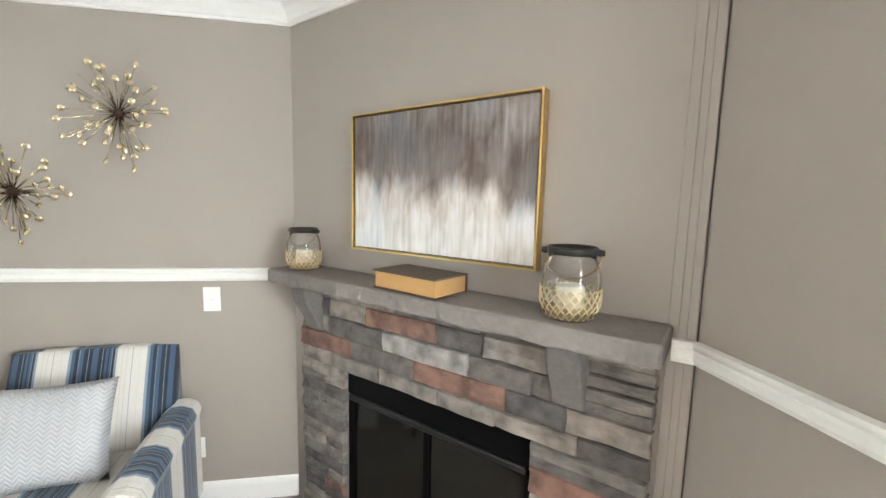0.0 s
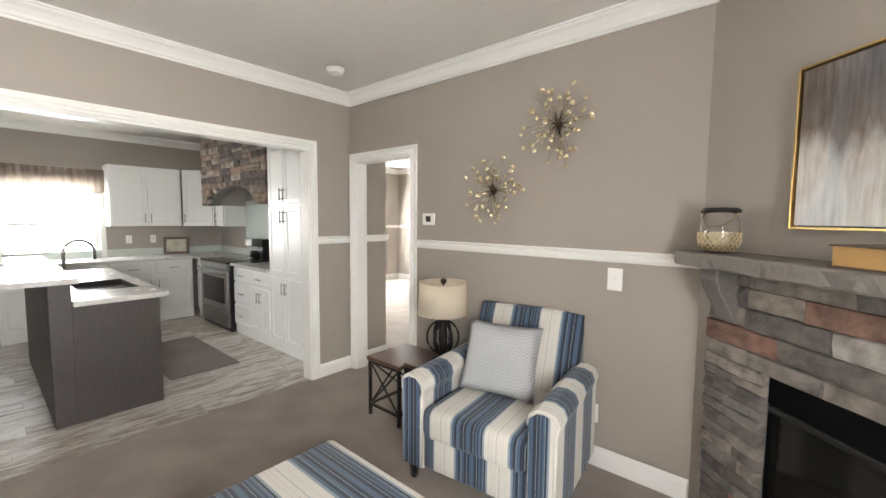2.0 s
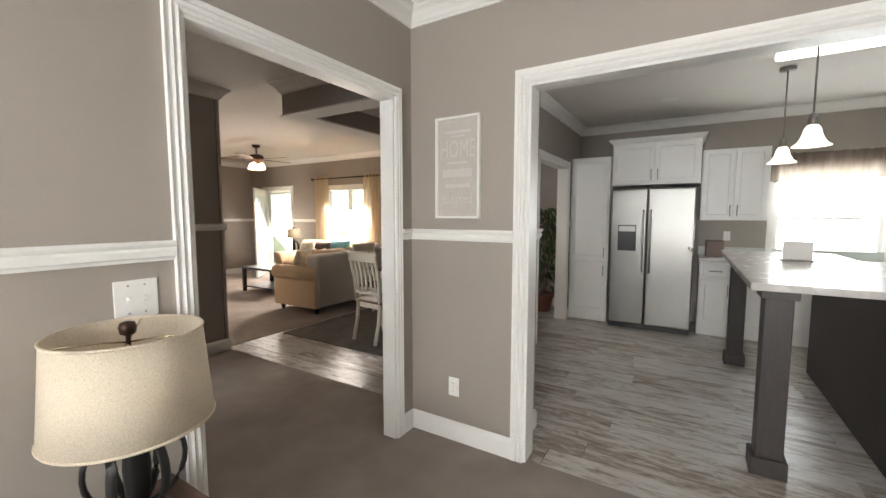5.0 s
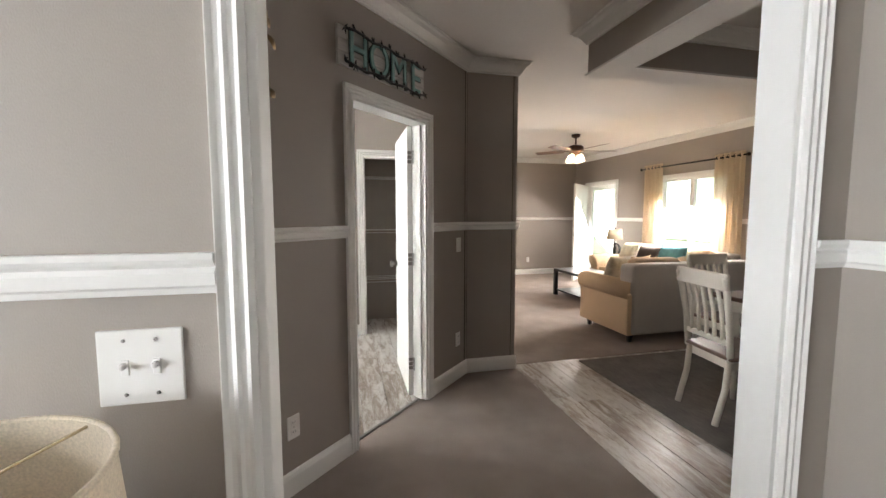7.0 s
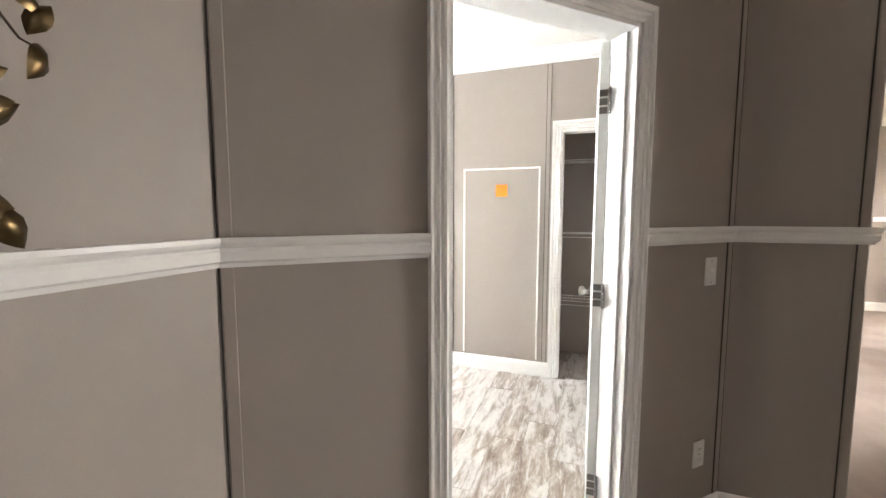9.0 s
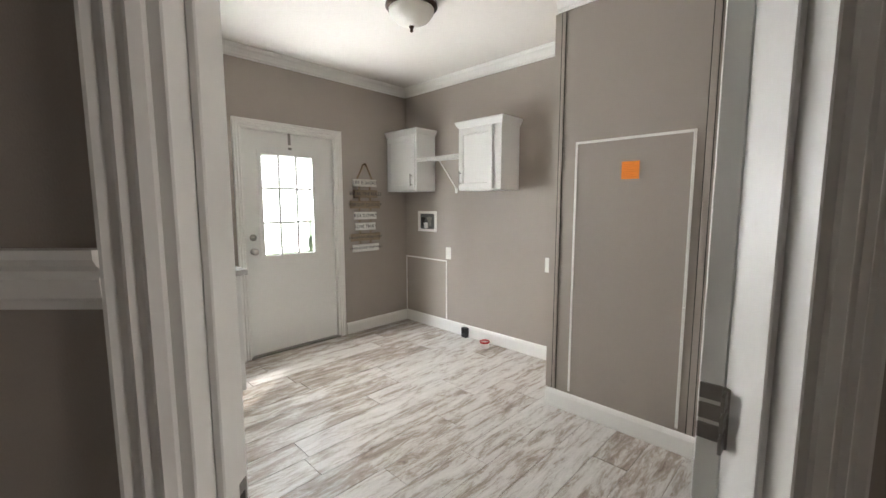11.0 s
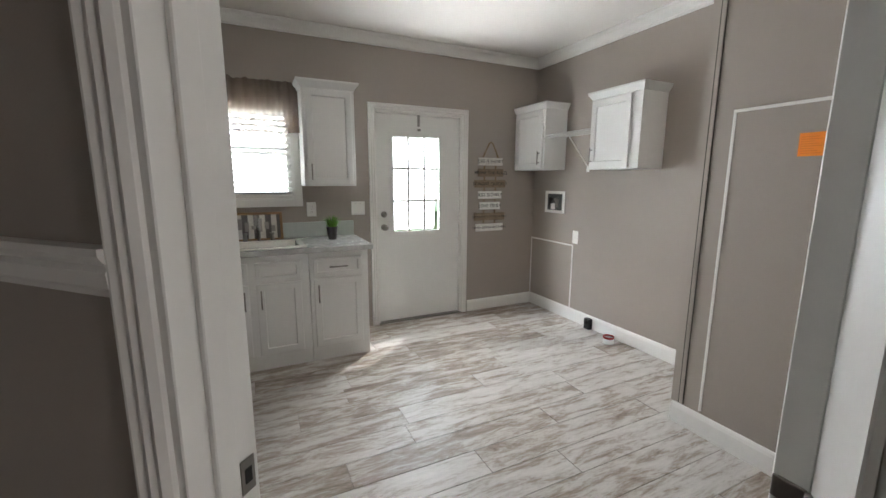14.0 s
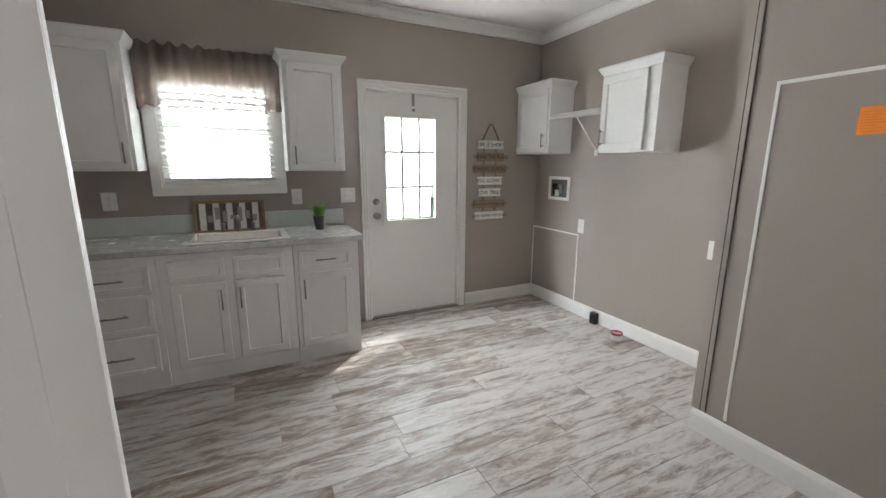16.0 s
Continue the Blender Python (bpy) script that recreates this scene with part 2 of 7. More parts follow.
def add_box(bm, lo, hi, bevel=0.0, seg=1):
    c = [(a + b) / 2 for a, b in zip(lo, hi)]
    d = [abs(b - a) for a, b in zip(lo, hi)]
    r = bmesh.ops.create_cube(bm, size=1, matrix=Matrix.Translation(c) @ Matrix.Diagonal((*d, 1)))
    if bevel:
        es = list({e for v in r["verts"] for e in v.link_edges})
        bmesh.ops.bevel(bm, geom=es, offset=min(bevel, min(d) * 0.45), segments=seg, affect="EDGES", profile=0.5)
    return bm


def box(lo, hi, bevel=0.0, seg=1):
    return finish(add_box(bmesh.new(), lo, hi, bevel, seg), False)


def ring(x0, x1, z0, z1, a0, a1, c0, c1, y0, y1):
    """One flat frame: the rectangle x0..x1, z0..z1 with the hole a0..a1, c0..c1, from y0 to y1."""
    bm = bmesh.new()
    out, inn = ((x0, z0), (x1, z0), (x1, z1), (x0, z1)), ((a0, c0), (a1, c0), (a1, c1), (a0, c1))
    v = [[bm.verts.new((x, y, z)) for x, z in loop] for y in (y0, y1) for loop in (out, inn)]
    for i in range(4):
        j = (i + 1) % 4
        bm.faces.new((v[0][i], v[0][j], v[1][j], v[1][i])), bm.faces.new((v[2][i], v[2][j], v[3][j], v[3][i]))
        bm.faces.new((v[0][i], v[0][j], v[2][j], v[2][i])), bm.faces.new((v[1][i], v[1][j], v[3][j], v[3][i]))
    return finish(bm)


def boxes(rows, bevel=0.0):
    bm = bmesh.new()
    for lo, hi in rows:
        add_box(bm, lo, hi, bevel)
    return finish(bm)


def lathe(profile, seg=24, cap=True):
    """Turned body about z from rows of (radius, z)."""
    bm = bmesh.new()
    rings = []
    for r, z in profile:
        rings.append([bm.verts.new((r * math.cos(2 * math.pi * i / seg), r * math.sin(2 * math.pi * i / seg), z)) for i in range(seg)])
    for a, b in zip(rings, rings[1:]):
        for i in range(seg):
            bm.faces.new((a[i], a[(i + 1) % seg], b[(i + 1) % seg], b[i]))
    if cap:
        for ring in (rings[0], rings[-1]):
            if (ring[0].co - ring[seg // 2].co).length > 1e-4:
                bm.faces.new(ring)
    bmesh.ops.remove_doubles(bm, verts=bm.verts, dist=1e-5)
    return finish(bm, True)


def tube(points, r=0.005, seg=8, closed=False, bm=None, r2=None):
    """A round rod along points."""
    own = bm is None
    bm = bm or bmesh.new()
    pts = [Vector(p) for p in points]
    n, rings = len(pts), []
    for i, p in enumerate(pts):
        a = pts[(i - 1) % n] if closed or i else p
        c = pts[(i + 1) % n] if closed or i < n - 1 else p
        d = (c - a).normalized()
        up = Vector((0, 0, 1)) if abs(d.z) < 0.9 else Vector((1, 0, 0))
        s = d.cross(up).normalized()
        u = s.cross(d)
        rad = r if r2 is None else r + (r2 - r) * i / max(1, n - 1)
        rings.append([bm.verts.new(p + rad * (math.cos(2 * math.pi * k / seg) * s + math.sin(2 * math.pi * k / seg) * u)) for k in range(seg)])
    for i in range(n if closed else n - 1):
        a, b = rings[i], rings[(i + 1) % n]
        for k in range(seg):
            bm.faces.new((a[k], a[(k + 1) % seg], b[(k + 1) % seg], b[k]))
    if not closed:
        bm.faces.new(rings[0])
        bm.faces.new(rings[-1])
    return finish(bm, True) if own else bm


def sweep(profile, s0, s1, m0=0.0, m1=0.0):
    """A moulding along local x from s0 to s1: profile rows (out, z); it stands out towards -y; m0, m1 mitre its ends."""
    bm = bmesh.new()
    a = [bm.verts.new((s0 + m0 * d, -d, z)) for d, z in profile]
    b = [bm.verts.new((s1 - m1 * d, -d, z)) for d, z in profile]
    n = len(profile)
    for i in range(n):
        bm.faces.new((a[i], a[(i + 1) % n], b[(i + 1) % n], b[i]))
    bm.faces.new(a)
    bm.faces.new(b)
    return finish(bm)


def edge_pose(p0, p1, z=0.0):
    return pose(p0[0], p0[1], z, 0, 0, math.degrees(math.atan2(p1[1] - p0[1], p1[0] - p0[0])))


def wall(name, p0, p1, thick, height, openings=(), material=None, z0=0.0, label="painted taupe vinyl-covered wall"):
    """A wall whose face runs from p0 to p1; the room lies to the right, the thickness to the left. openings: (s0, s1, z0, z1)."""
    L = math.hypot(p1[0] - p0[0], p1[1] - p0[1])
    ss = sorted({0.0, L, *[v for o in openings for v in o[:2]]})
    zs = sorted({z0, height, *[v for o in openings for v in o[2:]]})
    bm = bmesh.new()

    def full(i, j):
        if not (0 <= i < len(ss) - 1 and 0 <= j < len(zs) - 1):
            return False
        s, z = (ss[i] + ss[i + 1]) / 2, (zs[j] + zs[j + 1]) / 2
        return not any(o[0] < s < o[1] and o[2] < z < o[3] for o in openings)

    def quad(*co):
        bm.faces.new([bm.verts.new(c) for c in co])

    for i in range(len(ss) - 1):
        for j in range(len(zs) - 1):
            if not full(i, j):
                continue
            a, b, c, d = ss[i], ss[i + 1], zs[j], zs[j + 1]
            quad((a, 0, c), (b, 0, c), (b, 0, d), (a, 0, d))
            quad((a, thick, c), (a, thick, d), (b, thick, d), (b, thick, c))
            if not full(i - 1, j):
                quad((a, 0, c), (a, 0, d), (a, thick, d), (a, thick, c))
            if not full(i + 1, j):
                quad((b, 0, c), (b, thick, c), (b, thick, d), (b, 0, d))
            if not full(i, j - 1):
                quad((a, 0, c), (a, thick, c), (b, thick, c), (b, 0, c))
            if not full(i, j + 1):
                quad((a, 0, d), (b, 0, d), (b, thick, d), (a, thick, d))
    bmesh.ops.remove_doubles(bm, verts=bm.verts, dist=1e-5)
    ob = part(name, finish(bm), material or M_WALL, m=edge_pose(p0, p1))
    return tagged(ob, label, "wall", kind="structure")


CROWN = [(0, -0.105), (0.012, -0.105), (0.012, -0.092), (0.022, -0.086), (0.030, -0.068), (0.052, -0.040), (0.074, -0.026), (0.080, -0.014), (0.090, -0.012), (0.090, -0.001), (0, -0.001)]
RAIL = [(0, 0), (0.010, 0), (0.013, 0.010), (0.020, 0.015), (0.022, 0.036), (0.016, 0.044), (0.024, 0.051), (0.028, 0.058), (0.028, 0.068), (0, 0.068)]
BASE = [(0, 0.001), (0.014, 0.001), (0.014, 0.095), (0.010, 0.112), (0.004, 0.122), (0, 0.124)]
CEIL_Z, RAIL_Z, HEAD = 2.68, 1.265, 2.12


def minus(s0, s1, cuts):
    out = [(s0, s1)]
    for a, b in cuts:
        out = [q for p, r in out for q in ((p, min(r, a)), (max(p, b), r)) if q[1] - q[0] > 0.005]
    return out


def mouldings(pts, what, profile, z, cuts=None, closed=False, name=None, label=""):
    """One moulding object per stretch of wall along the room's outline (room to the right), mitred in the corners."""
    n = len(pts)
    cuts = cuts or {}
    for i in range(n if closed else n - 1):
        p, q = Vector(pts[i]), Vector(pts[(i + 1) % n])
        L, d = (q - p).length, (q - p).normalized()

        def mitre(a, b):
            turn = math.atan2(a.x * b.y - a.y * b.x, a.dot(b))
            return math.tan(-turn / 2)
        m0 = mitre((p - Vector(pts[i - 1])).normalized(), d) if closed or i else 0
        m1 = mitre(d, (Vector(pts[(i + 2) % n]) - q).normalized()) if closed or i < n - 2 else 0
        for s0, s1 in minus(0, L, cuts.get(i, ())):
            ob = part(what, sweep(profile, s0, s1, m0 if s0 == 0 else 0, m1 if s1 == L else 0), M_TRIM, m=edge_pose(p, q, z))
            tagged(ob, label or "white painted moulding along the wall", "trim", kind="structure")


def casing(name, p0, p1, s0, s1, head, thick, width=0.072, both=True, sill=None, label="white painted fluted door casing"):
    """Casing boards round an opening, on both faces of the wall, with the jamb lining between them."""
    ob = tagged_at(new(name), edge_pose(p0, p1), label, "door frame", kind="structure")
    prof = [(0, 0), (0.012, 0), (0.020, 0.010), (0.014, 0.018), (0.014, 0.026), (0.020, 0.032), (0.014, 0.040), (0.014, 0.048), (0.020, 0.056), (0.020, width), (0, width)]
    for face in ((0, 1) if both else (0,)):
        for side in (0, 1):
            bm = bmesh.new()
            sx, sg = (s0, -1) if side == 0 else (s1, 1)
            lo = [bm.verts.new((sx + sg * w, -d if face == 0 else thick + d, 0.001)) for d, w in prof]
            hi = [bm.verts.new((sx + sg * w, -d if face == 0 else thick + d, head + w)) for d, w in prof]
            for i in range(len(prof)):
                j = (i + 1) % len(prof)
                bm.faces.new((lo[i], lo[j], hi[j], hi[i]))
            bm.faces.new(lo), bm.faces.new(hi)
            part("casing_board", finish(bm), M_TRIM, ob)
        bm = bmesh.new()
        lo = [bm.verts.new((s0 - w, -d if face == 0 else thick + d, head + w)) for d, w in prof]
        hi = [bm.verts.new((s1 + w, -d if face == 0 else thick + d, head + w)) for d, w in prof]
        for i in range(len(prof)):
            j = (i + 1) % len(prof)
            bm.faces.new((lo[i], lo[j], hi[j], hi[i]))
        bm.faces.new(lo), bm.faces.new(hi)
        part("head_board", finish(bm), M_TRIM, ob)
    e = 0.016
    part("jamb", box((s0 - 0.002, -0.004, 0.002), (s0 + e, thick + 0.004, head), 0.002), M_TRIM, ob)
    part("jamb", box((s1 - e, -0.004, 0.002), (s1 + 0.002, thick + 0.004, head), 0.002), M_TRIM, ob)
    part("head_jamb", box((s0 + e, -0.004, head - e), (s1 - e, thick + 0.004, head + 0.002), 0.002), M_TRIM, ob)
    return ob

# ---- structure ----
SOUTH, NORTH, EAST, WEST = -4.29, 4.10, 4.62, -7.9
DG0, DG1 = (-1.198, -1.582), (-2.573, -0.207)      # angled wall with the laundry door
FP0, FP1 = (EAST, -2.955), (3.32, SOUTH)           # angled fireplace wall
LD0, LD1, LDH = 0.580, 1.332, 2.048                 # laundry door along the angled wall


def slab(name, lo, hi, material, label, category):
    return tagged(part(name, box(lo, hi), material), label, category, kind="structure")


slab("floor", (-0.06, -4.4, -0.10), (4.75, 0.035, 0.0), M_CARPET, "taupe cut-pile carpet in the den", "floor")
hall_bm = bmesh.new()
outline = [(-0.06, -1.65), (-0.06, 0.262), (-2.62, 0.262), (-2.62, -0.225), (-1.195, -1.65)]
lo_, hi_ = [hall_bm.verts.new((x, y, -0.1)) for x, y in outline], [hall_bm.verts.new((x, y, 0.0)) for x, y in outline]
for i in range(5):
    hall_bm.faces.new((lo_[i], lo_[(i + 1) % 5], hi_[(i + 1) % 5], hi_[i]))
hall_bm.faces.new(lo_), hall_bm.faces.new(hi_)
tagged(part("floor_hall", finish(hall_bm), M_CARPET), "taupe cut-pile carpet in the hall", "floor", kind="structure")
slab("floor", (-8.1, 0.1, -0.10), (-2.66, 4.2, 0.0), M_CARPET, "taupe cut-pile carpet in the living room", "floor")
slab("floor", (4.75, -4.4, -0.10), (9.2, 4.2, 0.0), M_CARPET, "taupe cut-pile carpet in the bedroom", "floor")
floor_laundry = slab("floor_laundry", (-5.3, -4.45, -0.105), (-0.05, -0.1, -0.0048), M_JOINT, "weathered grey-brown wood-look plank floor", "floor")
floor_kitchen = slab("floor_kitchen", (-0.1, 0.037, -0.105), (5.1, 4.25, -0.0048), M_JOINT, "weathered grey-brown wood-look plank floor", "floor")
floor_dining = slab("floor_dining", (-2.655, 0.264, -0.105), (-0.1, 4.25, -0.0048), M_JOINT, "weathered grey-brown wood-look plank floor", "floor")
slab("ceiling", (-8.2, -4.45, CEIL_Z), (9.3, 4.3, CEIL_Z + 0.15), M_CEIL, "white textured ceiling", "ceiling")
slab("ground", (-400, -400, -0.75), (400, 400, -0.62), paint("grass_ground", (0.10, 0.14, 0.05), 0.95, grain=3, vary=0.4, bump=0.2), "mown grass around the house", "ground")

wall("wall_den_north", (-0.12, 0), (EAST + 0.12, 0), 0.12, CEIL_Z, [(0.895, 4.295, 0, HEAD)])
wall("wall_den_east", (EAST, 0), (EAST, SOUTH), 0.12, CEIL_Z, [(0.085, 0.845, 0, 2.048)])
wall("wall_fireplace", FP0, FP1, 0.06, CEIL_Z, [(0.43, 1.415, 0.02, 0.875)])
wall("wall_south", (9.2, SOUTH), (-5.2, SOUTH), 0.16, CEIL_Z,
     [(9.2 - 2.25, 9.2 - 0.65, 0.9, 2.1), (9.2 + 1.30, 9.2 + 2.07, 1.25, 2.02), (9.2 + 2.79, 9.2 + 3.70, 0, 2.05)])
wall("wall_den_west", (0, SOUTH), (0, 0), 0.09, CEIL_Z, [(SOUTH * -1 - 1.36, SOUTH * -1 - 0.178, 0, HEAD)])
wall("wall_hall_south", (-0.09, DG0[1]), DG0, 0.10, CEIL_Z)
wall("wall_laundry_door", DG0, DG1, 0.115, CEIL_Z, [(LD0, LD1, 0, LDH)])
wall("wall_hall_west", DG1, (DG1[0], 0.25), 0.115, CEIL_Z)
wall("wall_living_south", (DG1[0] - 0.115, 0.25), (WEST, 0.25), 0.10, CEIL_Z)
wall("wall_living_west", (WEST, 0.15), (WEST, NORTH), 0.14, CEIL_Z)
wall("wall_north", (WEST - 0.14, NORTH), (9.3, NORTH), 0.16, CEIL_Z,
     [(WEST * -1 - 7.4 + 0.14, WEST * -1 - 6.42 + 0.14, 0.0, 2.03), (-5.25 - WEST + 0.14, -3.95 - WEST + 0.14, 0.9, 2.0), (2.40 - WEST + 0.14, 3.36 - WEST + 0.14, 0.8, 1.97), (6.85 - WEST + 0.14, 8.45 - WEST + 0.14, 0.8, 2.1)])
slab("wall_kitchen_chase", (-0.12, 0.12, 0), (0.70, 0.42, CEIL_Z), M_WALL, "painted taupe vinyl-covered wall", "wall")
wall("wall_kitchen_west", (0.13, 0.42), (0.13, NORTH), 0.12, CEIL_Z, [(1.75, 2.94, 0, 2.05)])
wall("wall_kitchen_east", (4.96, NORTH), (4.96, 0.12), 0.12, CEIL_Z)
wall("wall_laundry_west", (-4.63, SOUTH), (-4.63, -0.05), 0.12, CEIL_Z)
wall("wall_laundry_panel", (-3.93, -1.98), (-3.93, -0.17), 0.11, CEIL_Z, [(0.965, 1.60, 0, 2.048)])
wall("wall_closet", (-4.63, -1.98), (-4.04, -1.98), 0.10, CEIL_Z)
wall("wall_laundry_north", (-4.63, -0.17), (-2.573, -0.17), 0.10, CEIL_Z)
wall("wall_bedroom_far", (9.1, NORTH), (9.1, SOUTH), 0.1, CEIL_Z)
slab("floor_under", (-8.1, -4.4, -0.3), (9.2, 4.2, -0.106), M_JOINT, "timber floor deck under the house", "floor")
slab("wall_bedroom_pier", (4.741, 0.0, 0), (5.08, 0.119, CEIL_Z), M_WALL, "painted taupe vinyl-covered wall", "wall")

# outlines, room to the right
DEN = [(0, 0), (EAST, 0), FP0, FP1, (0, SOUTH)]
mouldings(DEN, "crown_den", CROWN, CEIL_Z, closed=True, label="white painted crown moulding")
mouldings(DEN, "chair_rail_den", RAIL, RAIL_Z, {0: [(0.70, 4.25)], 1: [(0.012, 0.918)], 2: [(0, 1.80)], 3: [(1.0, 2.75)], 4: [(2.871, 4.171)]}, closed=True, label="white painted chair rail moulding")
mouldings(DEN, "baseboard_den", BASE, 0, {0: [(0.70, 4.25)], 1: [(0.012, 0.918)], 2: [(0, 1.89)], 4: [(2.871, 4.171)]}, closed=True, label="white painted baseboard")
HALL = [(-0.09, -0.127), (-0.09, DG0[1]), DG0, DG1, (DG1[0], 0.25), (DG1[0] - 0.115, 0.25), (WEST, 0.25), (WEST, NORTH), (0.01, NORTH), (0.01, 3.45)]
mouldings(HALL, "crown_hall", CROWN, CEIL_Z, label="white painted crown moulding")
mouldings(HALL, "chair_rail_hall", RAIL, RAIL_Z, {0: [(0, 1.306)], 2: [(LD0 - 0.060, LD1 + 0.060)], 7: [(0.4, 1.55), (2.55, 4.05)]}, label="white painted chair rail moulding")
mouldings(HALL, "baseboard_hall", BASE, 0, {0: [(0, 1.306)], 2: [(LD0 - 0.060, LD1 + 0.060)], 7: [(0.4, 1.55)]}, label="white painted baseboard")
LAUN = [(-0.2, SOUTH), (-4.63, SOUTH), (-4.63, -1.98)]
mouldings(LAUN, "crown_laundry", [(d, z * 0.8) for d, z in CROWN], CEIL_Z, label="white painted crown moulding")
mouldings(LAUN + [(-3.93, -1.98), (-3.93, -0.4)], "baseboard_laundry", BASE, 0, {0: [(0, 3.58)], 3: [(0.9, 1.69)]}, label="white painted baseboard")
KIT = [(0.70, 0.12), (0.70, 0.42), (0.13, 0.42), (0.13, NORTH), (4.96, NORTH), (4.96, 0.12), (0.7, 0.12)]
mouldings(KIT, "crown_kitchen", CROWN, CEIL_Z, label="white painted crown moulding")
mouldings(KIT[:4], "chair_rail_kitchen", RAIL, RAIL_Z, {2: [(1.67, 3.02)]}, label="white painted chair rail moulding")
mouldings(KIT[:4], "baseboard_kitchen", BASE, 0, {2: [(1.67, 3.02)]}, label="white painted baseboard")
BED = [(4.745, 0.0), (5.08, 0.0), (5.08, NORTH), (9.1, NORTH), (9.1, SOUTH)]
for zz, pr, nm, lb in ((0, BASE, "baseboard_bedroom", "white painted baseboard"), (CEIL_Z, CROWN, "crown_bedroom", "white painted crown moulding")):
    mouldings(BED, nm, pr, zz, label=lb)
mouldings(BED, "chair_rail_bedroom", RAIL, RAIL_Z, {2: [(1.70, 3.44)]}, label="white painted chair rail moulding")

casing("casing_kitchen", (-0.12, 0), (EAST + 0.12, 0), 0.895, 4.295, HEAD, 0.12, label="white painted casing round the wide kitchen opening")
casing("casing_hall", (0, SOUTH), (0, 0), -SOUTH - 1.36, -SOUTH - 0.178, HEAD, 0.09, width=0.058, label="white painted fluted casing round the hall opening")
casing("casing_bedroom", (EAST, 0), (EAST, SOUTH), 0.085, 0.845, 2.048, 0.12, label="white painted casing round the bedroom doorway")
casing("casing_laundry", DG0, DG1, LD0, LD1, LDH, 0.115, 0.0605, label="white painted fluted casing round the laundry door")
casing("casing_closet", (-3.93, -1.98), (-3.93, -0.17), 0.965, 1.60, 2.048, 0.11, both=False, label="white painted casing round the closet opening")
casing("casing_dining", (0.13, 0.42), (0.13, NORTH), 1.75, 2.94, 2.05, 0.12, label="white painted casing round the dining opening")


# ---- kinds of things ----
def shaker(w, h, t=0.019, rail=0.055):
    """A recessed-panel door or drawer front in one piece, face towards -y, corner at the origin."""
    bm = bmesh.new()

    def loop(m, y):
        return [bm.verts.new((x, y, z)) for x, z in ((m, m), (w - m, m), (w - m, h - m), (m, h - m))]
    rows = [loop(0.0, t), loop(0.0, 0.003), loop(0.003, 0.0), loop(rail, 0.0), loop(rail + 0.004, 0.010)]
    for a, b in zip(rows, rows[1:]):
        for i in range(4):
            bm.faces.new((a[i], a[(i + 1) % 4], b[(i + 1) % 4], b[i]))
    bm.faces.new(rows[-1]), bm.faces.new(rows[0])
    return finish(bm)


def pull(length, upright=True):
    """A bar pull on two posts, standing out towards -y, centred on the origin."""
    bm, h = bmesh.new(), length / 2
    a, b = ((0, -0.028, -h), (0, -0.028, h)) if upright else ((-h, -0.028, 0), (h, -0.028, 0))
    tube([a, b], 0.0055, 10, bm=bm)
    for k in (-0.7, 0.7):
        p = (0, 0, k * h) if upright else (k * h, 0, 0)
        tube([(p[0], 0.001, p[2]), (p[0], -0.028, p[2])], 0.0045, 8, bm=bm)
    return finish(bm, True)


def cabinet(name, m, w, d, h, fronts, label, toe=0.0, crown=0.0, z=0.0, material=None, group="", category="cabinet", pulls=0.13):
    """Body with fronts (x0, x1, z0, z1, pull) in its own frame, front at y = 0; pull: 'l', 'r' upright at that side low or high ('L', 'R'), 'h' lying, '' none."""
    ob = thing(name, m, label, category, group)
    mt = material or M_WHITE
    bm = bmesh.new()
    add_box(bm, (0, 0.02, z + toe), (w, d, z + h), 0.002)
    if toe:
        add_box(bm, (0, 0.022, z), (w, d, z + toe + 0.001))
    part("body", finish(bm), mt, ob)
    if crown:
        bm = bmesh.new()
        lo = [(-0.004, 0.016, z + h), (w + 0.004, 0.016, z + h), (w + 0.004, d, z + h), (-0.004, d, z + h)]
        hi = [(-crown, 0.02 - crown, z + h + 0.045), (w + crown, 0.02 - crown, z + h + 0.045), (w + crown, d, z + h + 0.045), (-crown, d, z + h + 0.045)]
        va, vb = [bm.verts.new(c) for c in lo], [bm.verts.new(c) for c in hi]
        vc = [bm.verts.new((c[0], c[1], c[2] + 0.014)) for c in hi]
        for p, q in ((va, vb), (vb, vc)):
            for i in range(4):
                bm.faces.new((p[i], p[(i + 1) % 4], q[(i + 1) % 4], q[i]))
        bm.faces.new(va), bm.faces.new(vc)
        part("crown", finish(bm), mt, ob)
    for x0, x1, z0, z1, pl in fronts:
        kind = "drawer_front" if pl in ("h", "") and (z1 - z0) < 0.35 else "door"
        f = part(kind, shaker(x1 - x0, z1 - z0, rail=0.05 if z1 - z0 > 0.25 else 0.028), mt, ob, m=pose(x0, 0, z + z0))
        W, H = x1 - x0, z1 - z0
        if pl == "h":
            part("handle", pull(pulls, False), M_NICKEL, f, "satin nickel bar pull", m=pose(W / 2, 0, H / 2))
        elif pl:
            zz = 0.10 if pl in "lr" else H - 0.11
            part("handle", pull(pulls), M_NICKEL, f, "satin nickel bar pull", m=pose(0.03 if pl in "lL" else W - 0.03, 0, zz))
    return ob


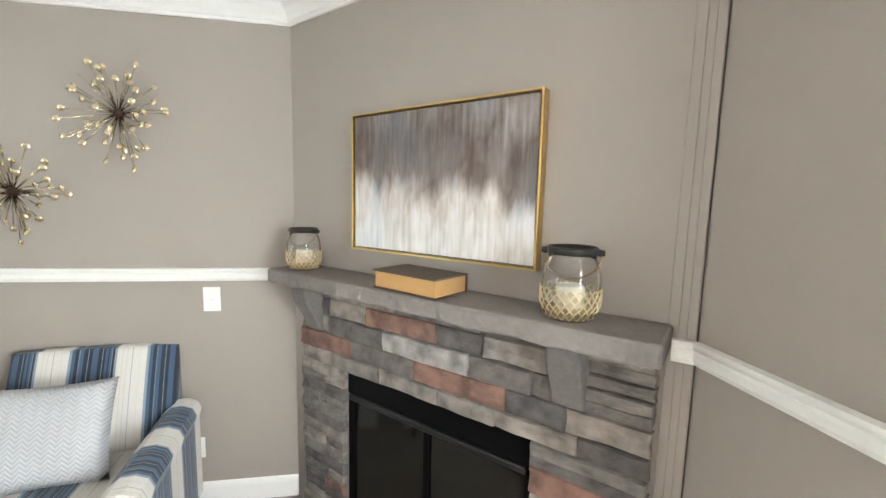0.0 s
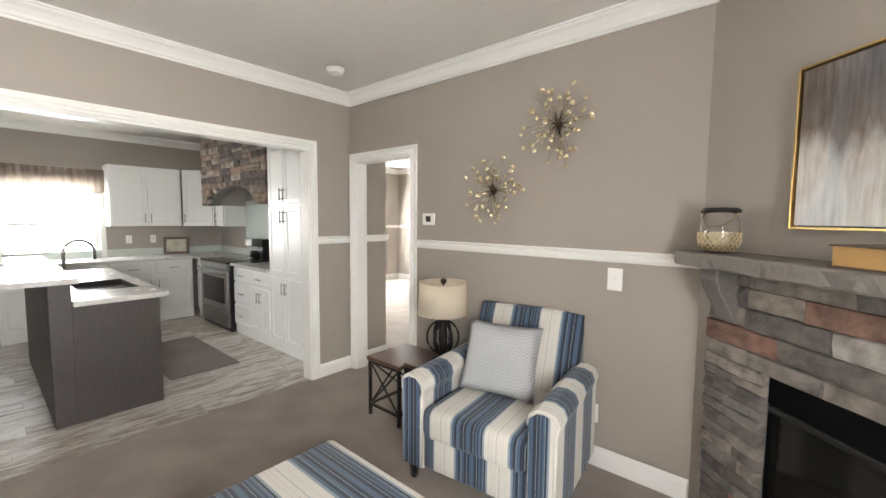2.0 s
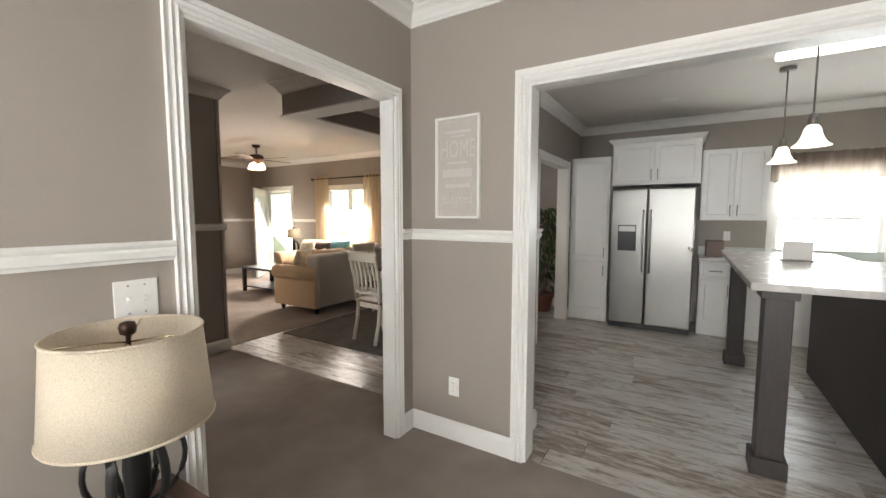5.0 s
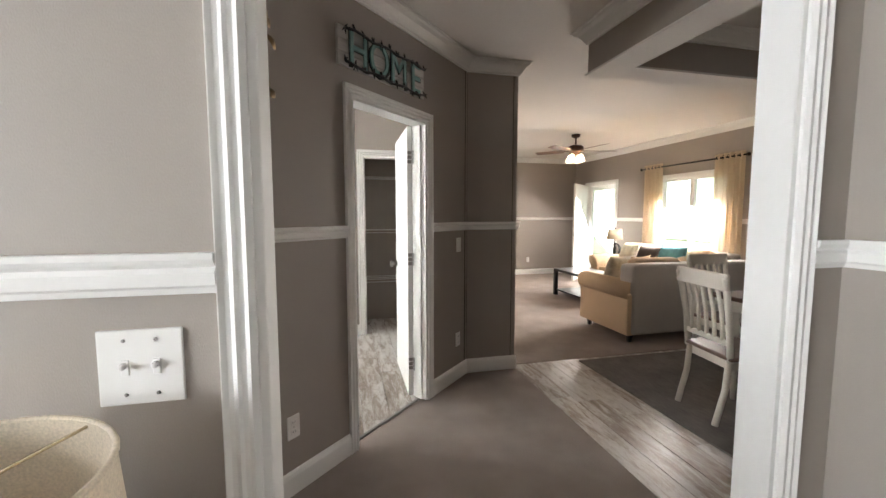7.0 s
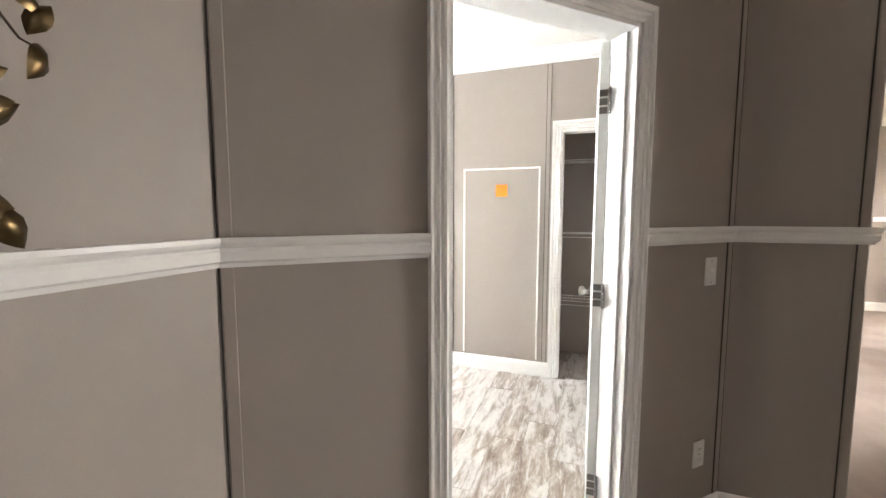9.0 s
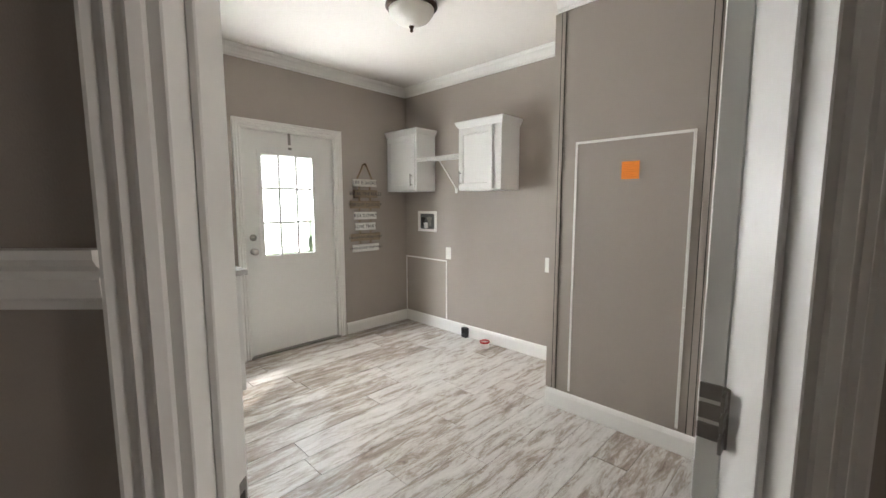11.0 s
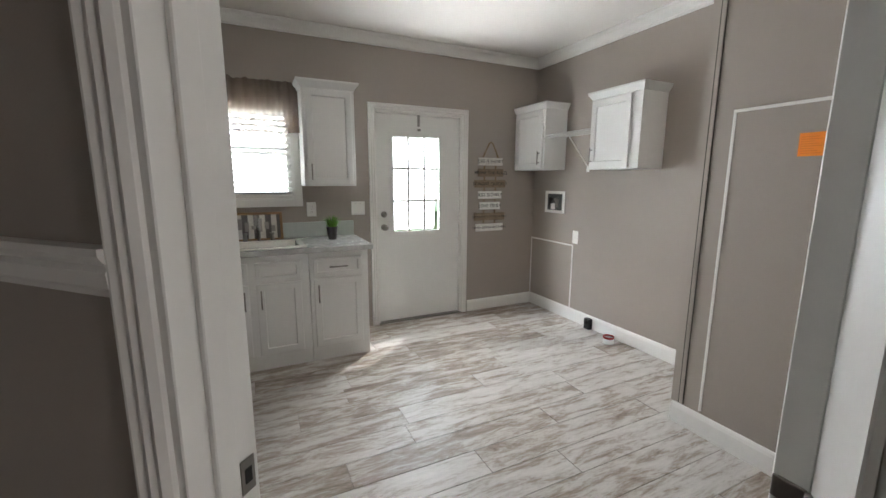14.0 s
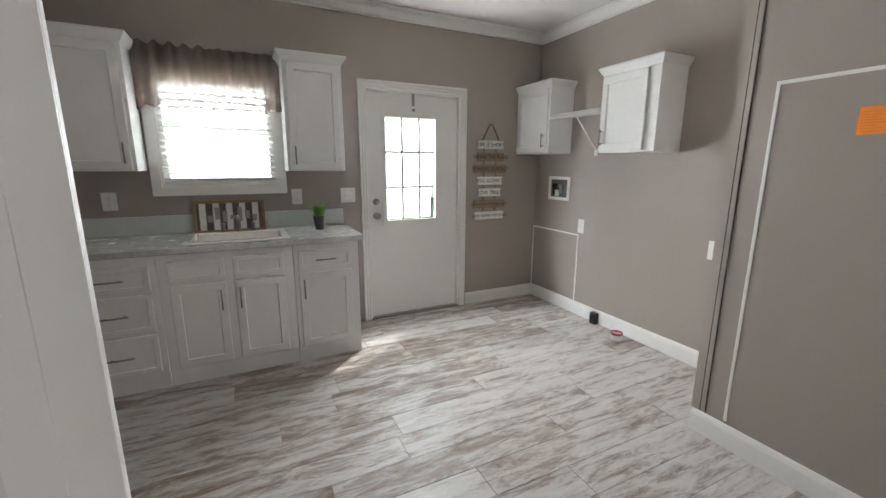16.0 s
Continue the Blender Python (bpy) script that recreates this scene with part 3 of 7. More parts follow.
def plate(m, slots="switch", n=1, label="white plastic light switch plate", category="light switch", name="switch_plate", w=None, h=0.118):
    """A cover plate facing -y, centred, with rockers, toggles or sockets."""
    ob = thing(name, m, label, category)
    w = w or (0.072 if n == 1 else 0.118)
    part("cover", box((-w / 2, -0.006, -h / 2), (w / 2, 0, h / 2), 0.004, 2), M_PLATE, ob)
    for i in range(n):
        cx = (i - (n - 1) / 2) * 0.046
        if slots == "switch":
            part("toggle", finish(add_box(add_box(bmesh.new(), (cx - 0.006, -0.008, -0.013), (cx + 0.006, -0.005, 0.013), 0.001), (cx - 0.004, -0.020, 0.0), (cx + 0.004, -0.007, 0.010), 0.002)), M_PLATE, ob)
        elif slots == "outlet":
            for dz in (-0.024, 0.024):
                o = part("socket", box((cx - 0.016, -0.008, dz - 0.014), (cx + 0.016, -0.005, dz + 0.014), 0.003), M_PLATE, ob)
                part("slot", boxes([((cx - 0.007, -0.0085, dz - 0.004), (cx - 0.005, -0.0078, dz + 0.006)), ((cx + 0.005, -0.0085, dz - 0.004), (cx + 0.007, -0.0078, dz + 0.006))]), M_BLACK, o)
        for dz in (-0.045, 0.045) if slots == "switch" else (0.0,):
            part("screw", lathe([(0.003, 0), (0.003, 0.0015)], 10), M_NICKEL, ob, m=pose(cx, -0.006, dz, 90))
    return ob


def text_mesh(body, size, depth=0.002, spacing=1.0):
    cu = bpy.data.curves.new("letters", "FONT")
    cu.body, cu.size, cu.extrude, cu.align_x, cu.align_y, cu.space_character = body, size, depth, "CENTER", "CENTER", spacing
    cu.resolution_u = 3
    tmp = bpy.data.objects.new("letters", cu)
    me = bpy.data.meshes.new_from_object(tmp)
    bpy.data.objects.remove(tmp)
    bm = bmesh.new()
    bm.from_mesh(me)
    bpy.data.meshes.remove(me)
    bmesh.ops.transform(bm, matrix=Matrix.Rotation(radians(90), 4, "X"), verts=bm.verts)
    return bm


def cushion(w, d, h, puff=0.5, seg=12):
    """A stuffed pillow lying in x, z with thickness along y, seams pinched at the edge."""
    bm = bmesh.new()
    top, bot = [], []
    for s, grid in ((-1, top), (1, bot)):
        for j in range(seg + 1):
            row = []
            for i in range(seg + 1):
                u, v = 2 * i / seg - 1, 2 * j / seg - 1
                e = max(0.0, (1 - abs(u) ** 2.6) * (1 - abs(v) ** 2.6)) ** puff
                k = 1 - 0.05 * (1 - e) * (abs(u) < 0.95) * 0
                wob = 0.05 * noise.noise(Vector((u * 1.7, v * 1.7, s * 3.1 + w)))
                row.append(bm.verts.new((u * w / 2 * k * (1 - 0.06 * (1 - v * v)) , s * d / 2 * (e + wob * e), v * h / 2 * (1 - 0.06 * (1 - u * u)))))
            grid.append(row)
    for g in (top, bot):
        for j in range(seg):
            for i in range(seg):
                bm.faces.new((g[j][i], g[j][i + 1], g[j + 1][i + 1], g[j + 1][i]))
    bmesh.ops.remove_doubles(bm, verts=bm.verts, dist=0.002)
    return finish(bm, True)


def soft_box(lo, hi, r=0.04, seg=3):
    bm = box(lo, hi, r, seg)
    for f in bm.faces:
        f.smooth = True
    return bm


def x_side_table(name, m, w, d, h, label):
    ob = thing(name, m, label, "side table", "side tables")
    part("tabletop", box((-w / 2, -d / 2, h - 0.03), (w / 2, d / 2, h), 0.004), M_TABLEW, ob)
    t = 0.022
    for sx in (-1, 1):
        for sy in (-1, 1):
            x, y = sx * (w / 2 - 0.02), sy * (d / 2 - 0.02)
            part("leg", box((x - t / 2, y - t / 2, 0), (x + t / 2, y + t / 2, h - 0.03), 0.002), M_BLACKM, ob)
    for sx in (-1, 1):
        x = sx * (w / 2 - 0.02)
        bm = bmesh.new()
        tube([(x, -d / 2 + 0.03, 0.09), (x, d / 2 - 0.03, h - 0.05)], 0.007, 6, bm=bm)
        tube([(x, -d / 2 + 0.03, h - 0.05), (x, d / 2 - 0.03, 0.09)], 0.007, 6, bm=bm)
        part("cross_brace", finish(bm, True), M_BLACKM, ob)
        part("stretcher", box((x - 0.008, -d / 2 + 0.03, 0.075), (x + 0.008, d / 2 - 0.03, 0.092)), M_BLACKM, ob)
        part("apron", box((x - 0.008, -d / 2 + 0.03, h - 0.05), (x + 0.008, d / 2 - 0.03, h - 0.03)), M_BLACKM, ob)
    for sy in (-1, 1):
        y = sy * (d / 2 - 0.02)
        bm = bmesh.new()
        tube([(-w / 2 + 0.03, y, 0.09), (w / 2 - 0.03, y, h - 0.05)], 0.007, 6, bm=bm)
        tube([(-w / 2 + 0.03, y, h - 0.05), (w / 2 - 0.03, y, 0.09)], 0.007, 6, bm=bm)
        part("cross_brace", finish(bm, True), M_BLACKM, ob)
        part("stretcher", box((-w / 2 + 0.03, y - 0.008, 0.075), (w / 2 - 0.03, y + 0.008, 0.092)), M_BLACKM, ob)
    return ob


def orb_lamp(m, label, h=0.60, rs=0.195, rt=0.175, hs=0.255):
    """Table lamp: foot, cage of metal hoops round a stem, linen drum shade with spider, bulb and finial."""
    ob = thing("table_lamp", m, label, "table lamp", "table lamps")
    part("foot", lathe([(0.085, 0), (0.085, 0.012), (0.06, 0.020), (0.02, 0.028), (0.016, 0.05)], 24), M_BLACKM, ob)
    for k in range(3):
        bm = tube([(0.115 * math.cos(a), 0, 0.165 + 0.125 * math.sin(a)) for a in [2 * math.pi * i / 28 for i in range(28)]], 0.0075, 8, True)
        bmesh.ops.scale(bm, vec=(1, 1.8, 1), verts=bm.verts)
        part("hoop", bm, M_BLACKM, ob, m=pose(0, 0, 0, 0, 0, 60 * k + 12))
    part("stem", lathe([(0.024, 0.045), (0.03, 0.09), (0.034, 0.16), (0.028, 0.24), (0.014, 0.29), (0.014, h - 0.21)], 18), M_BLACKM, ob)
    for s in (-1, 1):
        part("harp", tube([(s * 0.012, 0, h - 0.215), (s * 0.055, 0, h - 0.17), (s * 0.06, 0, h - 0.11), (s * 0.03, 0, h - 0.05), (0, 0, h - 0.03)], 0.0022, 6), M_CHAMP, ob)
    zb, zt = h - hs, h
    bm = bmesh.new()
    n, rows = 40, []
    for r, z in ((rs, zb), (rt, zt), (rt - 0.004, zt), (rs - 0.004, zb)):
        rows.append([bm.verts.new((r * math.cos(2 * math.pi * i / n), r * math.sin(2 * math.pi * i / n), z)) for i in range(n)])
    for a, b in zip(rows, rows[1:] + rows[:1]):
        for i in range(n):
            bm.faces.new((a[i], a[(i + 1) % n], b[(i + 1) % n], b[i]))
    sh = part("shade", finish(bm, True), M_SHADE, ob, "cream linen drum shade")
    for z, r in ((zt, rt), (zb, rs)):
        part("trim_ring", tube([(r * math.cos(2 * math.pi * i / 36), r * math.sin(2 * math.pi * i / 36), z) for i in range(36)], 0.004, 6, True), M_SHADE, sh)
    bm = bmesh.new()
    for k in range(3):
        a = 2 * math.pi * k / 3 + 0.5
        tube([(0, 0, zt - 0.03), (0.5 * rt * math.cos(a), 0.5 * rt * math.sin(a), zt - 0.014), ((rt - 0.005) * math.cos(a), (rt - 0.005) * math.sin(a), zt - 0.006)], 0.0025, 6, bm=bm)
    part("spider", finish(bm, True), M_CHAMP, ob)
    part("bulb", lathe([(0.013, h - 0.20), (0.016, h - 0.18), (0.032, h - 0.13), (0.033, h - 0.105), (0.02, h - 0.08), (0.002, h - 0.074)], 18), M_PLATE, ob, "white unlit light bulb")
    part("finial", lathe([(0.006, zt - 0.035), (0.006, zt - 0.012), (0.018, zt - 0.006), (0.021, zt + 0.012), (0.017, zt + 0.024), (0.004, zt + 0.028)], 16), M_BRONZE, ob)
    return ob


# ---- den ----
NAVY, MIDB, PALE, CREAM, TAN = (0.024, 0.034, 0.054), (0.068, 0.108, 0.170), (0.25, 0.30, 0.35), (0.65, 0.62, 0.56), (0.53, 0.49, 0.43)
HALF = [(0.0, MIDB), (0.035, NAVY), (0.085, PALE), (0.092, NAVY), (0.125, MIDB), (0.160, NAVY), (0.172, MIDB), (0.205, PALE), (0.214, NAVY), (0.245, PALE), (0.275, CREAM), (0.345, TAN), (0.352, CREAM), (0.405, TAN), (0.412, CREAM)]
BANDS = HALF + [(0.475, PALE), (0.483, CREAM), (0.575, TAN), (0.582, CREAM), (0.665, PALE), (0.700, MIDB), (0.745, NAVY), (0.790, PALE), (0.798, MIDB), (0.850, NAVY), (0.905, PALE), (0.913, NAVY), (0.960, MIDB)]
M_STRIPE = stripes("striped_upholstery", 0.33, BANDS)
M_STRIPE_ARM = stripes("striped_arm_upholstery", 0.33, BANDS, axis=1, phase=0.52)

ARM = pose(4.19, -2.055, 0, 0, 0, -83.5)
chair = thing("armchair", ARM, "blue, navy and cream striped upholstered armchair with rolled back", "armchair")
for sx in (-1, 1):
    x0, x1 = (-0.45, -0.31) if sx < 0 else (0.31, 0.45)
    bm = bmesh.new()
    prof = [(0.0, 0.10), (0.0, 0.53), (-0.012, 0.575), (0.005, 0.615), (0.05, 0.635), (0.10, 0.632), (0.14, 0.60), (0.15, 0.56), (0.14, 0.52), (0.14, 0.10)]
    if sx > 0:
        prof = [(0.14 - a, b) for a, b in prof]
    base = x0 if sx < 0 else x1 - 0.14
    a = [bm.verts.new((base + p, -0.395, q)) for p, q in prof]
    b = [bm.verts.new((base + p, 0.33, q + 0.012)) for p, q in prof]
    for i in range(len(prof)):
        j = (i + 1) % len(prof)
        bm.faces.new((a[i], a[j], b[j], b[i]))
    fa, fb = bm.faces.new(a), bm.faces.new(b)
    finish(bm)
    bmesh.ops.bevel(bm, geom=list(fa.edges), offset=0.012, segments=2, affect="EDGES")
    part("arm", bm, M_STRIPE_ARM, chair)
    bm = bmesh.new()
    cx_, cz_ = 0.07, 0.36
    a = [bm.verts.new((base + cx_ + (p - cx_) * 0.86, -0.396, cz_ + (q - cz_) * 0.95)) for p, q in prof]
    b = [bm.verts.new((base + cx_ + (p - cx_) * 0.84, -0.402, cz_ + (q - cz_) * 0.94)) for p, q in prof]
    for i in range(len(prof)):
        bm.faces.new((a[i], a[(i + 1) % len(prof)], b[(i + 1) % len(prof)], b[i]))
    bm.faces.new(b)
    part("arm_front", finish(bm), M_STRIPE, chair)
part("seat_frame", soft_box((-0.315, -0.37, 0.10), (0.315, 0.32, 0.30), 0.015, 2), M_STRIPE, chair)
sc = soft_box((-0.308, -0.41, 0.29), (0.308, 0.25, 0.46), 0.045, 4)
for v in sc.verts:
    if v.co.z > 0.4:
        v.co.z += 0.025 * (1 - (v.co.x / 0.308) ** 2)
part("seat_cushion", sc, M_STRIPE, chair)
bk = bmesh.new()
rows = []
for i, (y, z, t) in enumerate([(0.185, 0.40, 0.115), (0.225, 0.55, 0.115), (0.272, 0.70, 0.113), (0.315, 0.82, 0.11), (0.345, 0.895, 0.09), (0.362, 0.935, 0.055)]):
    rows.append([bk.verts.new((x, y + (0.02 if abs(x) > 0.33 else 0) + (t if back else 0), z - (0.012 if abs(x) > 0.33 else 0))) for back, xs in ((0, (-0.352, -0.335, -0.2, 0, 0.2, 0.335, 0.352)), (1, (0.352, 0.2, 0, -0.2, -0.352))) for x in xs])
for a, b in zip(rows, rows[1:]):
    for i in range(len(a)):
        bk.faces.new((a[i], a[(i + 1) % len(a)], b[(i + 1) % len(a)], b[i]))
bk.faces.new(rows[0]), bk.faces.new(rows[-1])
bmesh.ops.subdivide_edges(bk, edges=bk.edges, cuts=1, use_grid_fill=True, smooth=0.4)
part("backrest", finish(bk, True), M_STRIPE, chair)
for x in (-0.40, 0.40):
    for y in (-0.34, 0.30):
        part("leg", lathe([(0.020, 0.0), (0.032, 0.11)], 4), M_BLACK, chair, m=pose(x, y, 0, 0, 0, 45))

M_PILLOW = paint("woven_grey_pillow", (0.42, 0.42, 0.415), 0.95, grain=150, vary=0.22, bump=0.8)


def herringbone(m):
    n, l, b = m.node_tree.nodes, m.node_tree.links, m.node_tree.nodes["Principled BSDF"]
    tc, mp = n.new("ShaderNodeTexCoord"), n.new("ShaderNodeMapping")
    l.new(tc.outputs["Object"], mp.inputs["Vector"])
    sp = n.new("ShaderNodeSeparateXYZ")
    l.new(mp.outputs[0], sp.inputs[0])
    pp = n.new("ShaderNodeMath")
    pp.operation, pp.inputs[1].default_value = "PINGPONG", 0.022
    l.new(sp.outputs[0], pp.inputs[0])
    ad = n.new("ShaderNodeMath")
    l.new(pp.outputs[0], ad.inputs[0])
    l.new(sp.outputs[2], ad.inputs[1])
    mu = n.new("ShaderNodeMath")
    mu.operation, mu.inputs[1].default_value = "MULTIPLY", 330.0
    l.new(ad.outputs[0], mu.inputs[0])
    si = n.new("ShaderNodeMath")
    si.operation = "SINE"
    l.new(mu.outputs[0], si.inputs[0])
    r = ramp(n, [(0.0, (0.36, 0.368, 0.372)), (1.0, (0.455, 0.458, 0.455))])
    mr = n.new("ShaderNodeMapRange")
    mr.inputs[1].default_value = -1
    l.new(si.outputs[0], mr.inputs[0])
    l.new(mr.outputs[0], r.inputs[0])
    l.new(r.outputs[0], b.inputs["Base Color"])
    bp = n.new("ShaderNodeBump")
    bp.inputs["Strength"].default_value, bp.inputs["Distance"].default_value = 0.5, 0.004
    l.new(mr.outputs[0], bp.inputs["Height"])
    l.new(bp.outputs[0], b.inputs["Normal"])


herringbone(M_PILLOW)
pillow = part("throw_pillow", cushion(0.47, 0.17, 0.43, 0.42), M_PILLOW, m=ARM @ pose(-0.04, 0.03, 0.675, -24, 0, 5))
tagged(pillow, "pale grey chevron-woven square throw pillow on the armchair", "pillow")

ott = thing("ottoman", pose(2.80, -2.03, 0), "blue, navy and cream striped upholstered ottoman", "ottoman")
oc = soft_box((-0.47, -0.36, 0.28), (0.47, 0.36, 0.465), 0.04, 3)
for v in oc.verts:
    if v.co.z > 0.41:
        v.co.z += 0.02 * (1 - (v.co.x / 0.47) ** 2)
part("cushion", oc, M_STRIPE, ott)
part("base", soft_box((-0.45, -0.34, 0.09), (0.45, 0.34, 0.285), 0.015, 2), M_STRIPE, ott)
for x in (-0.40, 0.40):
    for y in (-0.29, 0.29):
        part("leg", lathe([(0.020, 0.0), (0.032, 0.10)], 4), M_BLACK, ott, m=pose(x, y, 0, 0, 0, 45))

x_side_table("side_table", pose(4.31, -1.07, 0), 0.42, 0.36, 0.46, "dark wood and black metal X-braced side table beside the armchair")
x_side_table("side_table", pose(4.34, -1.445, 0), 0.42, 0.36, 0.49, "taller dark wood and black metal X-braced nesting table under the lamp")
orb_lamp(pose(4.37, -1.425, 0.49), "table lamp with cream drum shade and hoop base by armchair", 0.565, 0.182, 0.172, 0.225)
x_side_table("side_table", pose(0.40, -1.79, 0), 0.62, 0.58, 0.56, "dark wood and black metal X-braced side table by the hall opening")
orb_lamp(pose(0.245, -1.655, 0.56), "table lamp with cream drum shade by the hall opening", 0.545)
ob_book = thing("open_book", pose(0.50, -1.64, 0.56, 0, 0, 28), "open book with cream pages lying on the side table", "book")
M_PAGE = paint("book_page", (0.74, 0.73, 0.66), 0.8, grain=90, vary=0.05)
for sx in (-1, 1):
    bm = bmesh.new()
    rows = []
    for i in range(7):
        u = i / 6
        z = 0.006 + 0.020 * math.sin(math.pi * min(1, u * 1.3)) * (1 - u * 0.6)
        rows.append([bm.verts.new((sx * u * 0.135, y, zz)) for y, zz in ((-0.10, z), (0.10, z), (0.10, 0.002), (-0.10, 0.002))])
    for a, b in zip(rows, rows[1:]):
        for k in range(4):
            bm.faces.new((a[k], a[(k + 1) % 4], b[(k + 1) % 4], b[k]))
    bm.faces.new(rows[-1])
    pg = part("page_block", finish(bm), M_PAGE, ob_book)
    part("printed_line", boxes([((sx * 0.068 - 0.045, -0.075 + k * 0.014, 0.0245 - abs(k - 5) * 0), (sx * 0.068 + 0.045, -0.071 + k * 0.014, 0.0252)) for k in range(11)]), paint("print_grey", (0.58, 0.57, 0.53), 0.8), pg)
part("cover", box((-0.142, -0.106, 0.0), (0.142, 0.106, 0.003)), paint("book_cover", (0.25, 0.2, 0.16), 0.7), ob_book)


def sunburst(m, seed, R):
    ob = thing("sunburst_wall_art", m, "champagne gold metal starburst wall sculpture with disc-tipped rods", "wall art", "sunburst wall art")
    part("hub", lathe([(0.001, -0.115), (0.016, -0.110), (0.023, -0.095), (0.021, -0.07), (0.008, -0.05), (0.008, 0.0)], 16), M_BRONZE, ob, "dark bronze hub", m=pose(0, 0, 0))
    rnd = random.Random(seed)
    n = 56
    tips, rm = [], None
    for i in range(n):
        z = 0.05 + 0.9 * (i + 0.5) / n
        a = i * 2.39996 + rnd.uniform(-0.35, 0.35)
        rr = math.sqrt(max(0, 1 - (z * 0.8) ** 2))
        L = R * rnd.uniform(0.42, 1.0)
        tip = Vector((math.cos(a) * rr * L, math.sin(a) * rr * L, -0.075 - 0.8 * z * L * 0.55))
        run = tip - Vector((0, 0, -0.09))
        mm = Matrix.Translation((0, 0, -0.09)) @ run.to_track_quat("Z", "Y").to_matrix().to_4x4() @ Matrix.Diagonal((1, 1, run.length, 1))
        if rm is None:
            rm = part("rod", finish(tube([(0, 0, 0), (0, 0, 1)], 0.0019, 5), True), M_CHAMP, ob, m=mm)
        else:
            d = new("rod", rm.data)
            d.parent, d.matrix_basis = ob, mm
        if i % 5 != 2:
            tips.append(tip)
    dm = None
    for tip in tips:
        q = (tip + Vector((0, 0, 0.05))).to_track_quat("Z", "Y").to_matrix().to_4x4()
        mm = Matrix.Translation(tip) @ Matrix.Rotation(rnd.uniform(-0.5, 0.5), 4, "X") @ Matrix.Rotation(rnd.uniform(-0.5, 0.5), 4, "Y")
        if dm is None:
            dm = part("disc", lathe([(0.0005, -0.002), (0.0152, -0.0015), (0.016, 0), (0.0152, 0.0015), (0.0005, 0.002)], 12), M_CHAMP, ob, m=mm)
        else:
            d = new("disc", dm.data)
            d.parent, d.matrix_basis = ob, mm
    return ob


# wall art hangs with its back to the east wall
sunburst(pose(EAST - 0.004, -1.735, 1.706, 0, 90, 0), 3, 0.255)
sunburst(pose(EAST - 0.004, -2.195, 2.083, 0, 90, 0), 8, 0.265)
EW = -90
th = thing("thermostat", pose(EAST, -1.062, 1.503, 0, 0, EW), "white plastic thermostat with dark display on the wall", "thermostat")
part("housing", box((-0.062, -0.026, -0.047), (0.062, 0, 0.047), 0.008, 2), M_PLATE, th)
part("display", box((-0.022, -0.028, -0.02), (0.032, -0.025, 0.026), 0.002), M_BLACK, th)
plate(pose(EAST, -2.532, 1.165, 0, 0, EW), "blank", 1, "white blank wall plate below the chair rail", "wall plate", "wall_plate", 0.085, 0.13)
plate(pose(EAST, -2.43, 0.33, 0, 0, EW), "outlet", 1, "white electrical outlet low on the wall", "outlet", "wall_outlet")
plate(pose(0.318, 0, 0.347), "outlet", 1, "white electrical outlet low on the wall", "outlet", "wall_outlet")
plate(pose(0, -1.538, 1.147, 0, 0, 90), "switch", 2, "white double toggle light switch plate", "light switch", "switch_plate", 0.124, 0.125)
sd = thing("smoke_detector", pose(4.12, -0.50, CEIL_Z), "round white smoke detector on the ceiling", "smoke detector")
part("base", lathe([(0.068, -0.016), (0.070, 0)], 28), M_PLATE, sd)
part("cap", lathe([(0.02, -0.045), (0.048, -0.042), (0.058, -0.03), (0.060, -0.016)], 28), M_PLATE, sd)

# framed sign on the short north wall
sg = thing("framed_sign", pose(0.347, -0.002, 1.70), "cream framed sign with faded white lettering hung on the wall", "wall sign")
M_SIGN = paint("cream_sign", (0.47, 0.435, 0.395), 0.7, grain=40, vary=0.08)
part("panel", box((-0.135, -0.012, -0.29), (0.135, -0.002, 0.29)), M_SIGN, sg)
for lo, hi in (((-0.15, -0.026, -0.30), (-0.135, 0, 0.30)), ((0.135, -0.026, -0.30), (0.15, 0, 0.30)), ((-0.135, -0.026, 0.285), (0.135, 0, 0.30)), ((-0.135, -0.026, -0.30), (0.135, 0, -0.285))):
    part("frame_rail", box(lo, hi, 0.003), M_TRIM, sg)
M_FAINT = paint("faint_lettering", (0.545, 0.515, 0.475), 0.7)
for txt, z, s, tall in (("HOME", 0.105, 0.085, 1.75), ("Blessed", -0.185, 0.068, 1.2)):
    part("lettering", text_mesh(txt, s, 0.001), M_FAINT, sg, m=pose(0, -0.0135, z) @ Matrix.Diagonal((1, 1, tall, 1)))
for z, w, h in ((0.21, 0.18, 0.018), (0.03, 0.14, 0.014), (-0.03, 0.20, 0.048), (-0.105, 0.17, 0.022), (0.185, 0.10, 0.010)):
    part("lettering_bar", box((-w / 2, -0.0145, z - h / 2), (w / 2, -0.012, z + h / 2)), M_FAINT, sg)

# ceiling fixture of the den
fl = thing("ceiling_light", pose(1.85, -1.55, CEIL_Z), "bronze flush ceiling light with frosted bowl", "ceiling light", "ceiling lights")
M_FROST = paint("frosted_glass", (0.80, 0.78, 0.72), 0.35, grain=14, vary=0.06)


